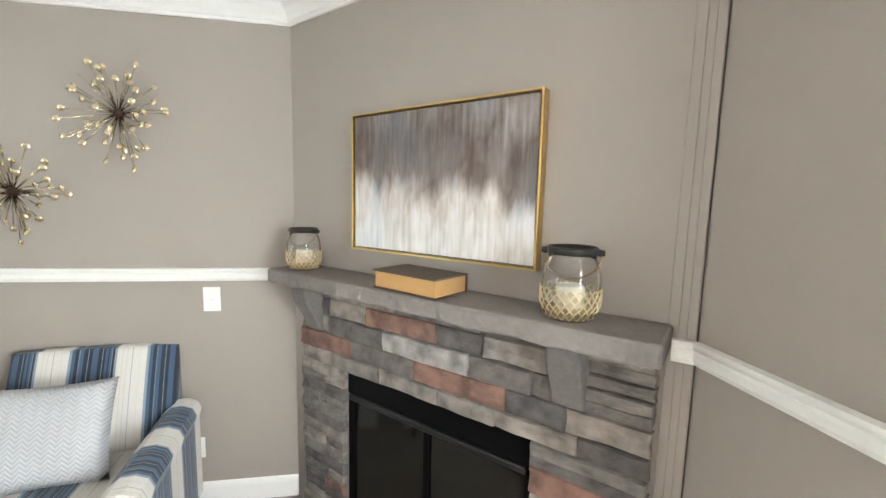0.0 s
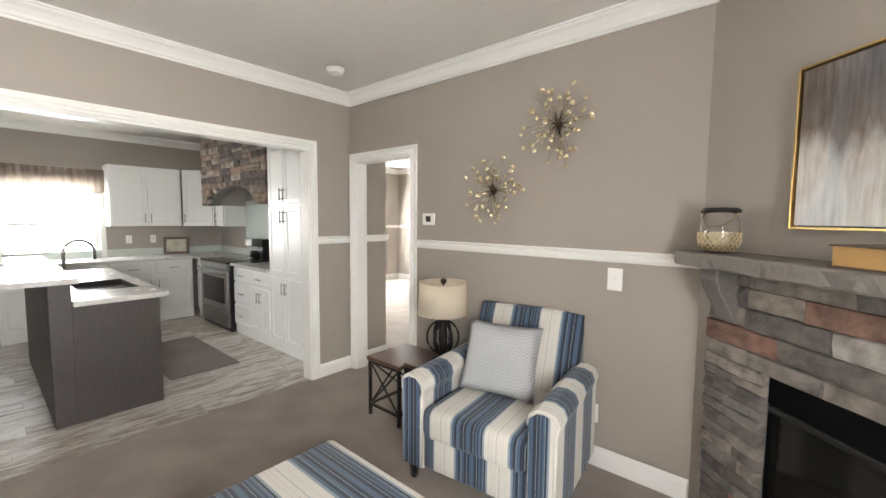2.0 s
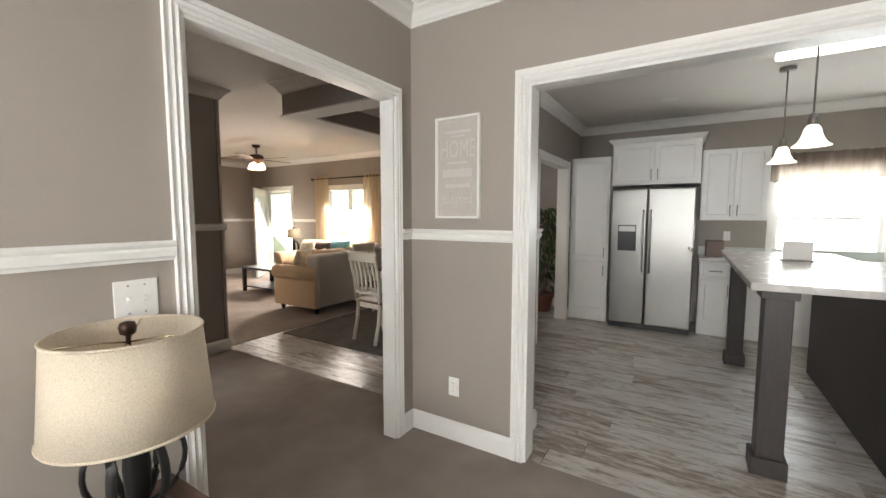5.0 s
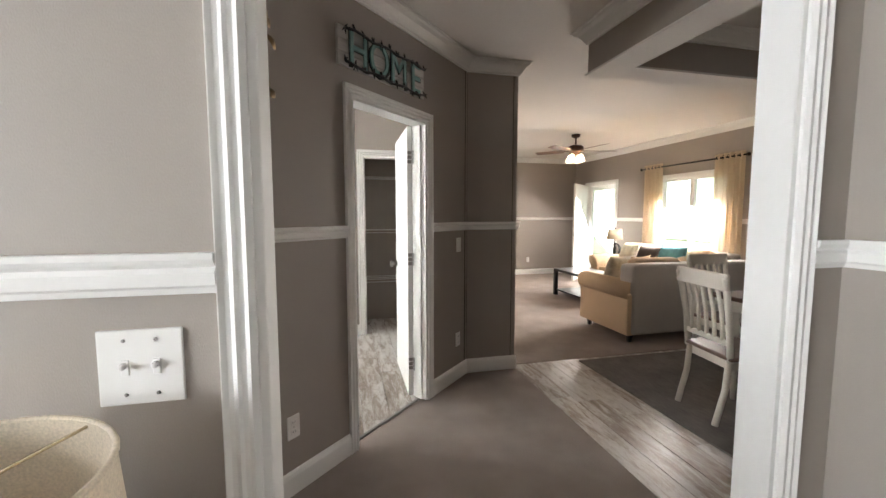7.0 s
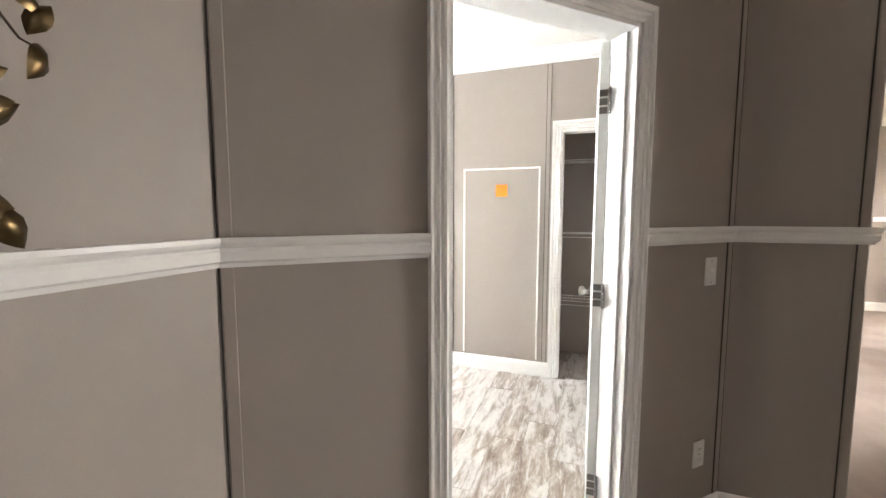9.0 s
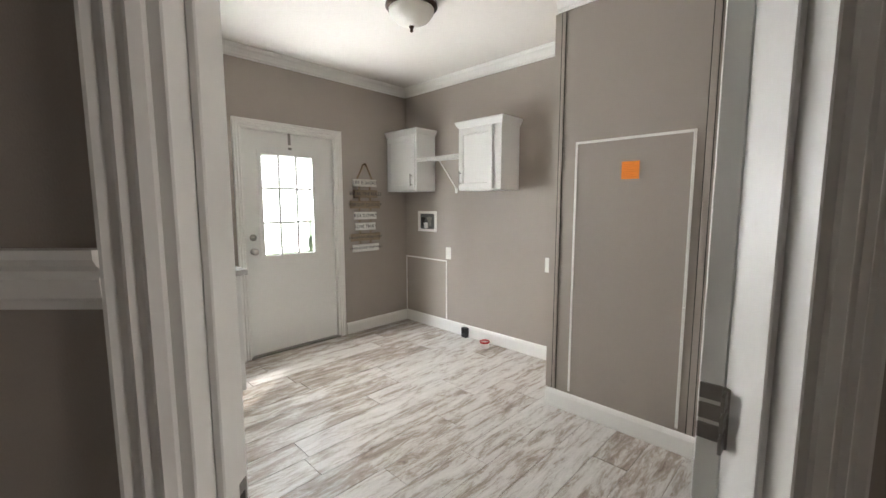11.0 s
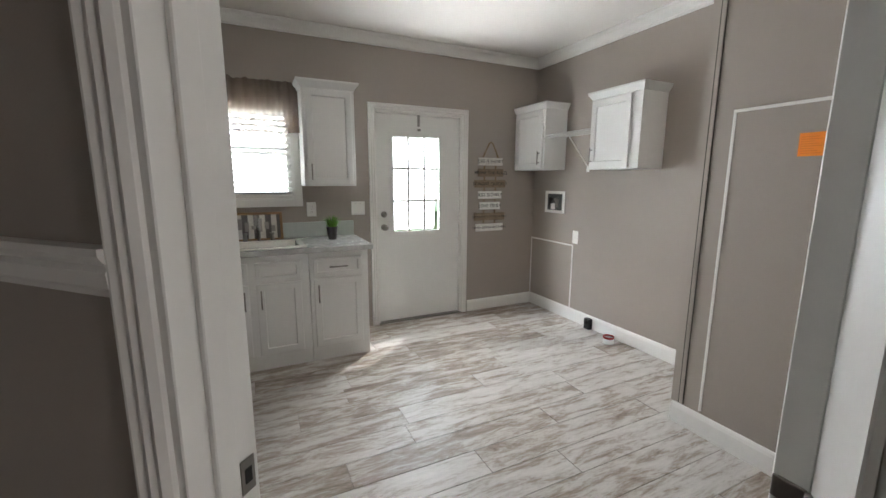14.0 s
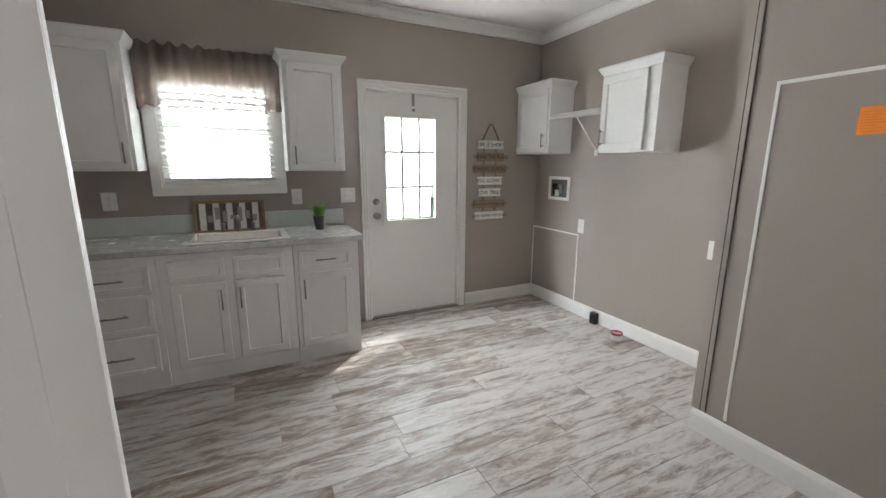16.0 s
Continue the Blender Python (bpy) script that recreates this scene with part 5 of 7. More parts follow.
for y in (0.575, 2.50):
    pb = part("post", boxes([((1.895, y, 0.10), (2.02, y + 0.125, 0.98)), ((1.875, y - 0.02, 0.0), (2.04, y + 0.145, 0.10)), ((1.875, y - 0.02, 0.98), (2.04, y + 0.145, 1.031))], 0.005), M_ISLAND, isl)

M_OPAL = glow("lit_opal_glass", (1.0, 0.93, 0.82), 1.2)
for y in (1.45, 2.45):
    pl = thing("pendant_lamp", pose(2.2, y, 0), "pendant lamp with bell-shaped opal glass shade over the island", "pendant lamp", "pendant lamps")
    part("canopy", lathe([(0.06, CEIL_Z - 0.025), (0.06, CEIL_Z - 0.001)], 20), M_NICKEL, pl)
    part("rod", tube([(0, 0, 2.08), (0, 0, CEIL_Z - 0.02)], 0.006, 8), M_NICKEL, pl)
    part("socket", lathe([(0.012, 2.09), (0.028, 2.06), (0.030, 2.00)], 16), M_NICKEL, pl)
    part("shade", lathe([(0.030, 2.01), (0.045, 1.985), (0.055, 1.94), (0.075, 1.90), (0.105, 1.875), (0.102, 1.874), (0.072, 1.897), (0.050, 1.94), (0.028, 2.005)], 24, False), M_OPAL, pl)
for x, y in ((1.2, 1.3), (3.6, 1.5), (3.6, 2.9), (1.3, 3.0)):
    dl = thing("recessed_downlight", pose(x, y, CEIL_Z), "round white recessed ceiling downlight", "downlight", "recessed downlights")
    part("ring", lathe([(0.055, -0.004), (0.085, -0.006), (0.088, -0.001)], 24, False), M_TRIM, dl)
    part("lens", lathe([(0.001, -0.002), (0.056, -0.002), (0.056, -0.001)], 24), M_FROST, dl)
kl = thing("ceiling_light_panel", pose(2.5, 1.85, CEIL_Z), "long white fluorescent ceiling light", "ceiling light")
part("diffuser", box((-0.45, -0.17, -0.07), (0.45, 0.17, -0.002), 0.02, 2), glow("lit_diffuser", (1, 0.98, 0.94), 2.2), kl)

krug = tagged(part("kitchen_rug", box((3.30, 0.95, 0.0), (3.92, 2.3, 0.012), 0.003), paint("grey_rug", (0.20, 0.17, 0.155), 0.97, grain=60, vary=0.4, bump=0.8, stretch=(1, 5, 1))), "grey woven runner rug on the kitchen floor", "rug")


def window_unit(name, m, w, h, label, blinds=0, slat=0.048, grid=(1, 2), mullion=False, glass=True):
    """White sash window set in an opening; origin at its lower left inside corner, -y into the room."""
    ob = tagged_at(new(name), m, label, "window", kind="structure")
    t = 0.05
    part("window_frame", ring(0, w, 0, h, t, w - t, t, h - t, 0.03, 0.10), M_TRIM, ob)
    if mullion:
        part("mullion", box((w / 2 - 0.035, 0.03, t), (w / 2 + 0.035, 0.10, h - t), 0.003), M_TRIM, ob)
    part("casing", ring(-0.06, w + 0.06, -0.06, h + 0.06, 0, w, 0, h, -0.018, 0.0), M_TRIM, ob)
    part("reveal", ring(0, w, 0, h, 0.012, w - 0.012, 0.012, h - 0.012, 0.0, 0.03), M_TRIM, ob)
    part("meeting_rail", box((t, 0.045, h / 2 - 0.018), (w - t, 0.085, h / 2 + 0.018), 0.003), M_TRIM, ob)
    g = part("pane", box((t, 0.062, t), (w - t, 0.066, h - t)), M_GLASS, ob)
    g.visible_shadow = False
    if blinds:
        me = None
        nsl = int((h - 0.04) / slat)
        for i in range(nsl):
            mm = pose(w / 2, 0.022, 0.03 + (i + 0.5) * slat, -34 if blinds == 1 else 60, 0, 0)
            if me is None:
                first = part("slat", box((-w / 2 + 0.016, -0.021, -0.0014), (w / 2 - 0.016, 0.021, 0.0014)), M_BLIND, ob, m=mm)
                me = first.data
            else:
                s = new("slat", me)
                s.parent, s.matrix_basis = ob, mm
        part("head_rail", box((0.014, 0.002, h - 0.045), (w - 0.014, 0.045, h - 0.013), 0.003), M_TRIM, ob)
        part("bottom_rail", box((0.014, 0.006, 0.014), (w - 0.014, 0.04, 0.034), 0.003), M_TRIM, ob)
        part("tilt_cord", tube([(0.10, -0.004, h - 0.05), (0.10, -0.004, h * 0.25)], 0.0025, 6), M_WIRE, ob)
    return ob


M_BLIND = paint("vinyl_blind", (0.78, 0.78, 0.75), 0.5, grain=40, vary=0.02, bump=0.01)
M_SHEER = sheer("brown_sheer", (0.20, 0.155, 0.125), 0.22)
M_CURTAIN = sheer("ivory_curtain", (0.72, 0.60, 0.44), 0.06)


def drape(w, h, waves, depth, bottom=0.0, gather=0.0, nz=10, seed=0):
    """A hanging cloth in x, z with folds along y; top at z = 0."""
    bm = bmesh.new()
    nx = waves * 8
    rows = []
    for j in range(nz + 1):
        v = j / nz
        row = []
        for i in range(nx + 1):
            u = i / nx
            y = depth * math.sin(2 * math.pi * waves * u + 0.7 * math.sin(5 * u + seed)) * (0.55 + 0.45 * v) + 0.3 * depth * noise.noise(Vector((u * 9, v * 2, seed)))
            z = -h * v - bottom * v * (0.5 + 0.5 * math.sin(2 * math.pi * waves * u / 3.0 + seed)) - (gather * noise.noise(Vector((u * waves * 2, 0, seed + 4))) if j in (0, nz) else 0)
            row.append(bm.verts.new(((u - 0.5) * w, y, z)))
        rows.append(row)
    for a, b in zip(rows, rows[1:]):
        for i in range(nx):
            bm.faces.new((a[i], a[i + 1], b[i + 1], b[i]))
    return finish(bm, True)


window_unit("window_kitchen", pose(2.40, NORTH, 0.80), 0.96, 1.17, "white kitchen sash window with raised blinds", 0)
bl = thing("window_blind", pose(2.88, NORTH - 0.01, 1.97), "white horizontal blind half lowered over the kitchen window", "blind")
for i in range(9):
    part("slat", box((-0.45, -0.018, -0.10 - 0.042 * i), (0.45, 0.012, -0.097 - 0.042 * i)), M_BLIND, bl)
kv = thing("window_valance", pose(2.88, NORTH - 0.07, 2.14), "brown sheer gathered valance over the kitchen window", "valance")
part("cloth", drape(1.12, 0.30, 14, 0.016, 0.03, 0.012), M_SHEER, kv)
part("rod", tube([(-0.57, 0.03, -0.015), (0.57, 0.03, -0.015)], 0.01, 8), M_TRIM, kv)

for i, (x, y, zz) in enumerate(((4.62, 2.02, 0.916),)):
    cm = thing("coffee_maker", pose(x, y, zz, 0, 0, -90), "black and steel drip coffee maker on the counter", "coffee maker")
    part("base", box((-0.09, -0.12, 0), (0.09, 0.12, 0.03), 0.006), M_BLACK, cm)
    part("tower", box((-0.09, 0.03, 0.03), (0.09, 0.12, 0.30), 0.008), M_BLACK, cm)
    part("head", box((-0.09, -0.12, 0.21), (0.09, 0.03, 0.31), 0.012, 2), M_STEEL, cm)
    part("carafe", lathe([(0.055, 0.031), (0.065, 0.06), (0.06, 0.12), (0.045, 0.15)], 20), M_FGLASS, cm, m=pose(0, -0.04, 0))
ks = thing("canvas_sign", pose(4.90, 1.72, 0.92, -8, 0, -90), "white rectangular sign leaning behind the counter", "sign")
part("board", box((-0.20, -0.015, 0), (0.20, 0, 0.56), 0.003), M_SIGN, ks)
part("lettering_bar", boxes([((-0.13, -0.017, 0.40), (0.13, -0.014, 0.43)), ((-0.10, -0.017, 0.33), (0.10, -0.014, 0.36)), ((-0.14, -0.017, 0.24), (0.14, -0.014, 0.285))]), M_BRONZE, ks)
ca = thing("mug_rack", pose(4.66, 1.50, 0.916), "wire stand with hanging mugs on the counter", "mug rack")
part("stand", tube([(0, 0, 0), (0, 0, 0.34)], 0.006, 8), M_BLACKM, ca)
part("foot", lathe([(0.08, 0), (0.08, 0.01), (0.01, 0.015)], 20), M_BLACKM, ca)
for k, c in enumerate(((0.35, 0.12, 0.13), (0.5, 0.3, 0.3), (0.12, 0.08, 0.08), (0.6, 0.55, 0.5))):
    a = k * 1.57 + 0.4
    part("mug", lathe([(0.03, -0.045), (0.036, -0.03), (0.038, 0.045), (0.034, 0.045), (0.032, -0.03), (0.0, -0.038)], 16, False), paint("mug_glaze", c, 0.3), ca, m=pose(0.06 * math.cos(a), 0.06 * math.sin(a), 0.19 + 0.05 * (k % 2), 20))
kp = thing("picture_frame", pose(4.25, NORTH - 0.12, 0.917, -12, 0, -20), "small framed print leaning on the kitchen counter", "picture")
part("frame", box((-0.17, -0.01, 0), (0.17, 0.01, 0.27), 0.004), M_TABLEW, kp)
part("print", box((-0.13, -0.014, 0.04), (0.13, -0.009, 0.23)), paint("print_art", (0.5, 0.48, 0.38), 0.7, grain=9, vary=0.6), kp)
for x in (1.95, 3.68, 3.98):
    plate(pose(x, NORTH, 1.16), "outlet", 1, "white electrical outlet above the counter", "outlet", "wall_outlet")
br = thing("bread_box", pose(1.80, NORTH - 0.30, 0.916), "dark wooden bread box on the kitchen counter", "bread box")
part("case", box((-0.08, -0.10, 0), (0.10, 0.10, 0.20), 0.01, 2), M_TABLEW, br)
ds_ = thing("soap_tray", pose(2.25, 1.9, 1.072), "chrome napkin stand on the bar top", "napkin stand")
part("tray", box((-0.10, -0.06, 0), (0.10, 0.06, 0.012), 0.003), M_STEEL, ds_)
part("panel", box((-0.09, -0.01, 0.012), (0.09, 0.0, 0.15), 0.02, 3), M_PLATE, ds_)


def leafy_plant(ob, H, R, n, size, seed, pot_top):
    rnd = random.Random(seed)
    for k in range(4):
        a = k * 1.7
        part("stem", tube([(0.02 * math.cos(a), 0.02 * math.sin(a), pot_top - 0.03), (0.07 * math.cos(a), 0.07 * math.sin(a), pot_top + H * 0.45), (0.15 * math.cos(a + 0.4), 0.15 * math.sin(a + 0.4), pot_top + H * 0.92)], 0.012, 6, r2=0.004), M_TABLEW, ob)
    bm = bmesh.new()
    for i in range(n):
        v = rnd.random() ** 0.8
        z = pot_top + H * (0.12 + 0.9 * v)
        r = R * (0.35 + 0.75 * math.sin(math.pi * min(1, 0.12 + v * 0.85))) * math.sqrt(rnd.random())
        a = rnd.uniform(0, 6.283)
        L, W = size * rnd.uniform(0.7, 1.3), size * rnd.uniform(0.28, 0.42)
        mm = Matrix.Translation((r * math.cos(a), r * math.sin(a), z)) @ Matrix.Rotation(a, 4, "Z") @ Matrix.Rotation(rnd.uniform(-0.2, 1.1), 4, "Y") @ Matrix.Rotation(rnd.uniform(-0.5, 0.5), 4, "X")
        vs = [bm.verts.new(mm @ Vector(c)) for c in ((0, 0, 0), (L * 0.4, W / 2, 0.012), (L, 0, -0.03), (L * 0.4, -W / 2, 0.012), (L * 0.45, 0, 0.0))]
        bm.faces.new((vs[0], vs[1], vs[4])), bm.faces.new((vs[1], vs[2], vs[4])), bm.faces.new((vs[2], vs[3], vs[4])), bm.faces.new((vs[3], vs[0], vs[4]))
    part("foliage", bm, M_GREEN, ob, "dense green leaves")


tr = thing("potted_ficus", pose(-0.28, 3.72, 0), "tall leafy green potted ficus tree in a terracotta pot", "potted plant")
part("pot", lathe([(0.10, 0.0), (0.14, 0.20), (0.155, 0.24), (0.155, 0.27), (0.13, 0.27), (0.12, 0.23), (0.0, 0.22)], 24, False), paint("terracotta", (0.16, 0.07, 0.04), 0.7, grain=40, vary=0.2), tr, "brown terracotta pot")
leafy_plant(tr, 1.25, 0.36, 620, 0.13, 5, 0.25)

# ---- hall ----
hs = thing("home_sign", edge_pose(DG0, DG1) @ pose(0.87, -0.003, 2.292), "whitewashed plank sign with teal layered HOME letters above the door", "wall sign")
M_WASH = paint("whitewashed_plank", (0.66, 0.64, 0.60), 0.8, grain=16, vary=0.25, bump=0.3, stretch=(1, 1, 9))
for k in range(3):
    part("plank", box((-0.40, -0.018, -0.10 + k * 0.068), (0.40, 0.0, -0.034 + k * 0.068), 0.003), M_WASH, hs)
M_TEAL = paint("teal_tin", (0.22, 0.38, 0.36), 0.5, 0.2, grain=30, vary=0.4, bump=0.2)
for i, ch in enumerate("HOME"):
    x = (-0.26, -0.085, 0.10, 0.28)[i]
    part("letter_shadow", text_mesh(ch, 0.30, 0.004), M_BLACKM, hs, m=pose(x + 0.012, -0.024, -0.008) @ Matrix.Diagonal((0.88, 1, 1, 1)))
    part("letter", text_mesh(ch, 0.27, 0.005), M_TEAL, hs, "teal metal letter", m=pose(x, -0.033, -0.005) @ Matrix.Diagonal((0.82, 1, 1, 1)))
rb = random.Random(6)
for z0_, tilt in ((0.088, -1), (-0.092, 1)):
    line = [Vector((-0.37 + 0.074 * i, -0.042, z0_ + 0.008 * math.sin(i * 1.9 + tilt))) for i in range(11)]
    part("branch", tube(line, 0.0075, 6), M_BLACKM, hs, "black metal twig")
    bm = bmesh.new()
    for p in line:
        for k in range(3):
            a = rb.uniform(0.3, 2.8) * (1 if rb.random() < 0.7 else -1)
            q = p + Vector((0.034 * math.cos(a), rb.uniform(-0.006, 0.002), 0.030 * math.sin(a)))
            tube([p, p.lerp(q, 0.55) + Vector((0, 0, 0.003)), q], 0.0075, 5, bm=bm, r2=0.002)
    part("twig_leaves", finish(bm, True), M_BLACKM, hs)
plate(edge_pose(DG0, DG1) @ pose(1.80, 0, 1.145), "switch", 1, "white toggle light switch plate below the chair rail")
plate(edge_pose(DG0, DG1) @ pose(1.79, 0, 0.345), "outlet", 1, "white electrical outlet low on the wall", "outlet", "wall_outlet")
plate(edge_pose(DG0, DG1) @ pose(0.135, 0, 0.345), "outlet", 1, "white electrical outlet low on the wall", "outlet", "wall_outlet")
hl = thing("ceiling_light", pose(-0.98, -0.78, CEIL_Z), "bronze flush hall ceiling light with frosted bowl", "ceiling light", "ceiling lights")
bowl_light(hl, 0.15)
vg = thing("return_air_grille", pose(-0.36, DG0[1], 0.60, 0, 0, 180), "white metal return air grille low on the wall", "vent")
part("frame", boxes([((-0.36, -0.010, -0.25), (0.36, 0, -0.22)), ((-0.36, -0.010, 0.22), (0.36, 0, 0.25)), ((-0.36, -0.010, -0.22), (-0.33, 0, 0.22)), ((0.33, -0.010, -0.22), (0.36, 0, 0.22))], 0.003), M_PLATE, vg)
vs_ = None
for i in range(22):
    mm = pose(0, -0.004, -0.205 + i * 0.0195, 40)
    if vs_ is None:
        vs_ = part("slat", box((-0.33, -0.007, -0.001), (0.33, 0.007, 0.001)), M_PLATE, vg, m=mm)
    else:
        s = new("slat", vs_.data)
        s.parent, s.matrix_basis = vg, mm
part("backing", box((-0.33, -0.0015, -0.22), (0.33, -0.0005, 0.22)), M_DARK, vg)

# metal vine with leaves on the hall's south wall; local x runs to its right as seen from the hall
vine = thing("metal_vine_wall_art", pose(-0.59, DG0[1] + 0.004, 1.42, 0, 0, 180), "dark metal branch wall sculpture with brass leaves", "wall art")
rnd = random.Random(21)
stemp = [Vector((0, -0.02, 0)), Vector((0.03, -0.035, 0.10)), Vector((0.06, -0.04, 0.24)), Vector((0.07, -0.045, 0.40)), Vector((0.10, -0.045, 0.56)), Vector((0.16, -0.04, 0.72)), Vector((0.20, -0.03, 0.84))]
part("stem", tube(stemp, 0.0052, 8, r2=0.0035), M_BRONZE, vine)
leaf_mesh = bmesh.new()
L, Wd = 0.078, 0.036
prof = [(0.0, 0.004), (0.12, 0.40), (0.3, 0.88), (0.5, 1.0), (0.7, 0.78), (0.88, 0.36), (1.0, 0.01)]
grid = []
for u, wv in prof:
    grid.append([leaf_mesh.verts.new((u * L, s * wv * Wd / 2 * 1.25, 0.016 * math.sin(u * math.pi) - 0.013 * (abs(s) - 0.4) * wv)) for s in (-1, -0.5, 0, 0.5, 1)])
for a, b in zip(grid, grid[1:]):
    for i in range(4):
        leaf_mesh.faces.new((a[i], a[i + 1], b[i + 1], b[i]))
leaf_mesh = finish(leaf_mesh, True)
leaf_ob = None
runs, USTEP = [], [i / 11 for i in range(12)]
for k in range(17):
    t0 = 0.06 + 0.88 * k / 17
    seg = min(5, int(t0 * 6))
    p = stemp[seg].lerp(stemp[seg + 1], t0 * 6 - seg)
    side = -1 if k % 2 == 0 else 1
    ln = rnd.uniform(0.20, 0.36) if side < 0 else rnd.uniform(0.12, 0.24)
    up = rnd.uniform(-0.25, 0.45)
    runs.append((side, [p + Vector((side * ln * u, -0.02 - 0.03 * math.sin(u * 3.1), up * ln * u + 0.12 * math.sin(u * 4.4 + k) * u)) for u in USTEP]))
for side, end in ((1, (0.16, 0.0)), (1, (0.20, 0.09)), (-1, (-0.22, 0.02)), (-1, (-0.30, 0.10))):
    p = stemp[1]
    runs.append((side, [p + Vector(((end[0] - p.x) * u, -0.02 - 0.03 * math.sin(u * 3.1), (end[1] - p.z) * u + 0.07 * math.sin(u * 3.14))) for u in USTEP]))
for side, pts in runs:
    bs = part("branch", tube(pts, 0.0029, 6, r2=0.0016), M_BRONZE, vine)
    for u_i in (4, 7, 11, 11):
        q = pts[u_i] + Vector((rnd.uniform(-0.012, 0.012), -0.004, rnd.uniform(-0.012, 0.012)))
        ang = rnd.uniform(-60, 60) + (180 if side < 0 else 0) + (90 if rnd.random() < 0.4 else 0) * rnd.choice((-1, 1))
        mm = Matrix.Translation(q) @ Matrix.Rotation(radians(90), 4, "X") @ Matrix.Rotation(radians(ang), 4, "Z") @ Matrix.Rotation(rnd.uniform(-0.55, 0.55), 4, "X") @ Matrix.Rotation(rnd.uniform(-0.5, 0.1), 4, "Y") @ Matrix.Scale(rnd.uniform(0.68, 1.0), 4)
        if leaf_ob is None:
            leaf_ob = part("leaf", leaf_mesh, M_BRASS, vine, m=mm)
        else:
            s = new("leaf", leaf_ob.data)
            s.parent, s.matrix_basis = vine, mm

# ---- dining ----
slab("ceiling_beam_west", (-1.86, 0.46, 2.38), (-1.66, 3.40, CEIL_Z - 0.001), M_WALL, "boxed taupe ceiling beam over the dining area", "beam")
slab("ceiling_beam_south", (-1.659, 0.46, 2.38), (-0.005, 0.66, CEIL_Z - 0.001), M_WALL, "boxed taupe ceiling beam over the dining area", "beam")
slab("ceiling_beam_north", (-1.659, 3.20, 2.38), (-0.005, 3.40, CEIL_Z - 0.001), M_WALL, "boxed taupe ceiling beam over the dining area", "beam")
for nm, lo, hi in (("west", (-1.875, 0.445, 2.365), (-1.645, 3.415, 2.379)), ("south", (-1.644, 0.445, 2.365), (-0.005, 0.675, 2.379)), ("north", (-1.644, 3.185, 2.365), (-0.005, 3.415, 2.379))):
    slab("ceiling_beam_soffit_" + nm, lo, hi, M_CEIL, "white underside board of the ceiling beam", "beam")
mouldings([(-0.005, 0.66), (-1.66, 0.66), (-1.66, 3.2), (-0.005, 3.2)], "crown_beam", CROWN, CEIL_Z - 0.002, label="white painted crown moulding")
mouldings([(-1.86, 3.4), (-1.86, 0.46), (-0.13, 0.46)][::1], "crown_beam", CROWN, CEIL_Z - 0.002, label="white painted crown moulding")

tagged(part("dining_rug", box((-2.58, 0.92, 0.0), (-0.35, 3.4, 0.012), 0.003), paint("grey_woven_rug", (0.16, 0.145, 0.135), 0.97, grain=26, vary=0.45, bump=0.8, stretch=(0.6, 6, 1), patch=5)), "large grey woven dining rug on the plank floor", "rug")
M_CREAMW = paint("cream_paint", (0.68, 0.64, 0.56), 0.45, grain=20, vary=0.06, bump=0.05)


def dining_chair(m):
    ob = thing("dining_chair", m, "cream painted slat-back dining chair with dark wooden seat", "chair", "dining chairs")
    part("seat", box((-0.22, -0.21, 0.435), (0.22, 0.21, 0.465), 0.012, 2), M_TABLEW, ob, "dark wooden seat")
    part("apron", box((-0.19, -0.18, 0.37), (0.19, 0.18, 0.434), 0.004), M_CREAMW, ob)
    for sx in (-1, 1):
        part("leg", lathe([(0.014, 0), (0.018, 0.06), (0.024, 0.10), (0.018, 0.14), (0.026, 0.28), (0.020, 0.34), (0.026, 0.435)], 12), M_CREAMW, ob, m=pose(sx * 0.17, -0.17, 0))
        part("leg", tube([(sx * 0.18, 0.26, 0), (sx * 0.18, 0.20, 0.24), (sx * 0.18, 0.185, 0.44)], 0.02, 8), M_CREAMW, ob)
        part("back_post", tube([(sx * 0.195, 0.19, 0.43), (sx * 0.20, 0.215, 0.68), (sx * 0.215, 0.275, 0.98)], 0.02, 8), M_CREAMW, ob)
    part("top_rail", box((-0.235, 0.255, 0.90), (0.235, 0.283, 1.01), 0.012, 2), M_CREAMW, ob)
    part("lower_rail", box((-0.20, 0.195, 0.53), (0.20, 0.215, 0.57), 0.006), M_CREAMW, ob)
    for i in range(5):
        x = -0.14 + i * 0.07
        part("slat", tube([(x, 0.205, 0.56), (x, 0.222, 0.74), (x, 0.265, 0.92)], 0.014, 6), M_CREAMW, ob)
    return ob


c1 = dining_chair(pose(-1.45, 1.40, 0.012, 0, 0, 172))
dt = thing("dining_table", pose(-1.15, 2.15, 0.012), "cream painted dining table with dark wooden top", "table")
part("tabletop", box((-0.75, -0.50, 0.72), (0.75, 0.50, 0.755), 0.01, 2), M_TABLEW, dt)
part("apron", box((-0.66, -0.41, 0.62), (0.66, 0.41, 0.719), 0.004), M_CREAMW, dt)
for x in (-0.62, 0.62):
    for y in (-0.38, 0.38):
        part("leg", lathe([(0.025, 0), (0.032, 0.08), (0.045, 0.16), (0.03, 0.22), (0.048, 0.48), (0.035, 0.56), (0.045, 0.62)], 14), M_CREAMW, dt, m=pose(x, y, 0))
copy_thing(c1, pose(-0.85, 1.42, 0.012, 0, 0, 180))
copy_thing(c1, pose(-2.12, 2.15, 0.012, 0, 0, 92))
copy_thing(c1, pose(-1.45, 2.88, 0.012, 0, 0, 2))
cp = thing("centrepiece_bowl", pose(-1.2, 2.0, 0.768), "dark metal bowl on the dining table", "bowl")
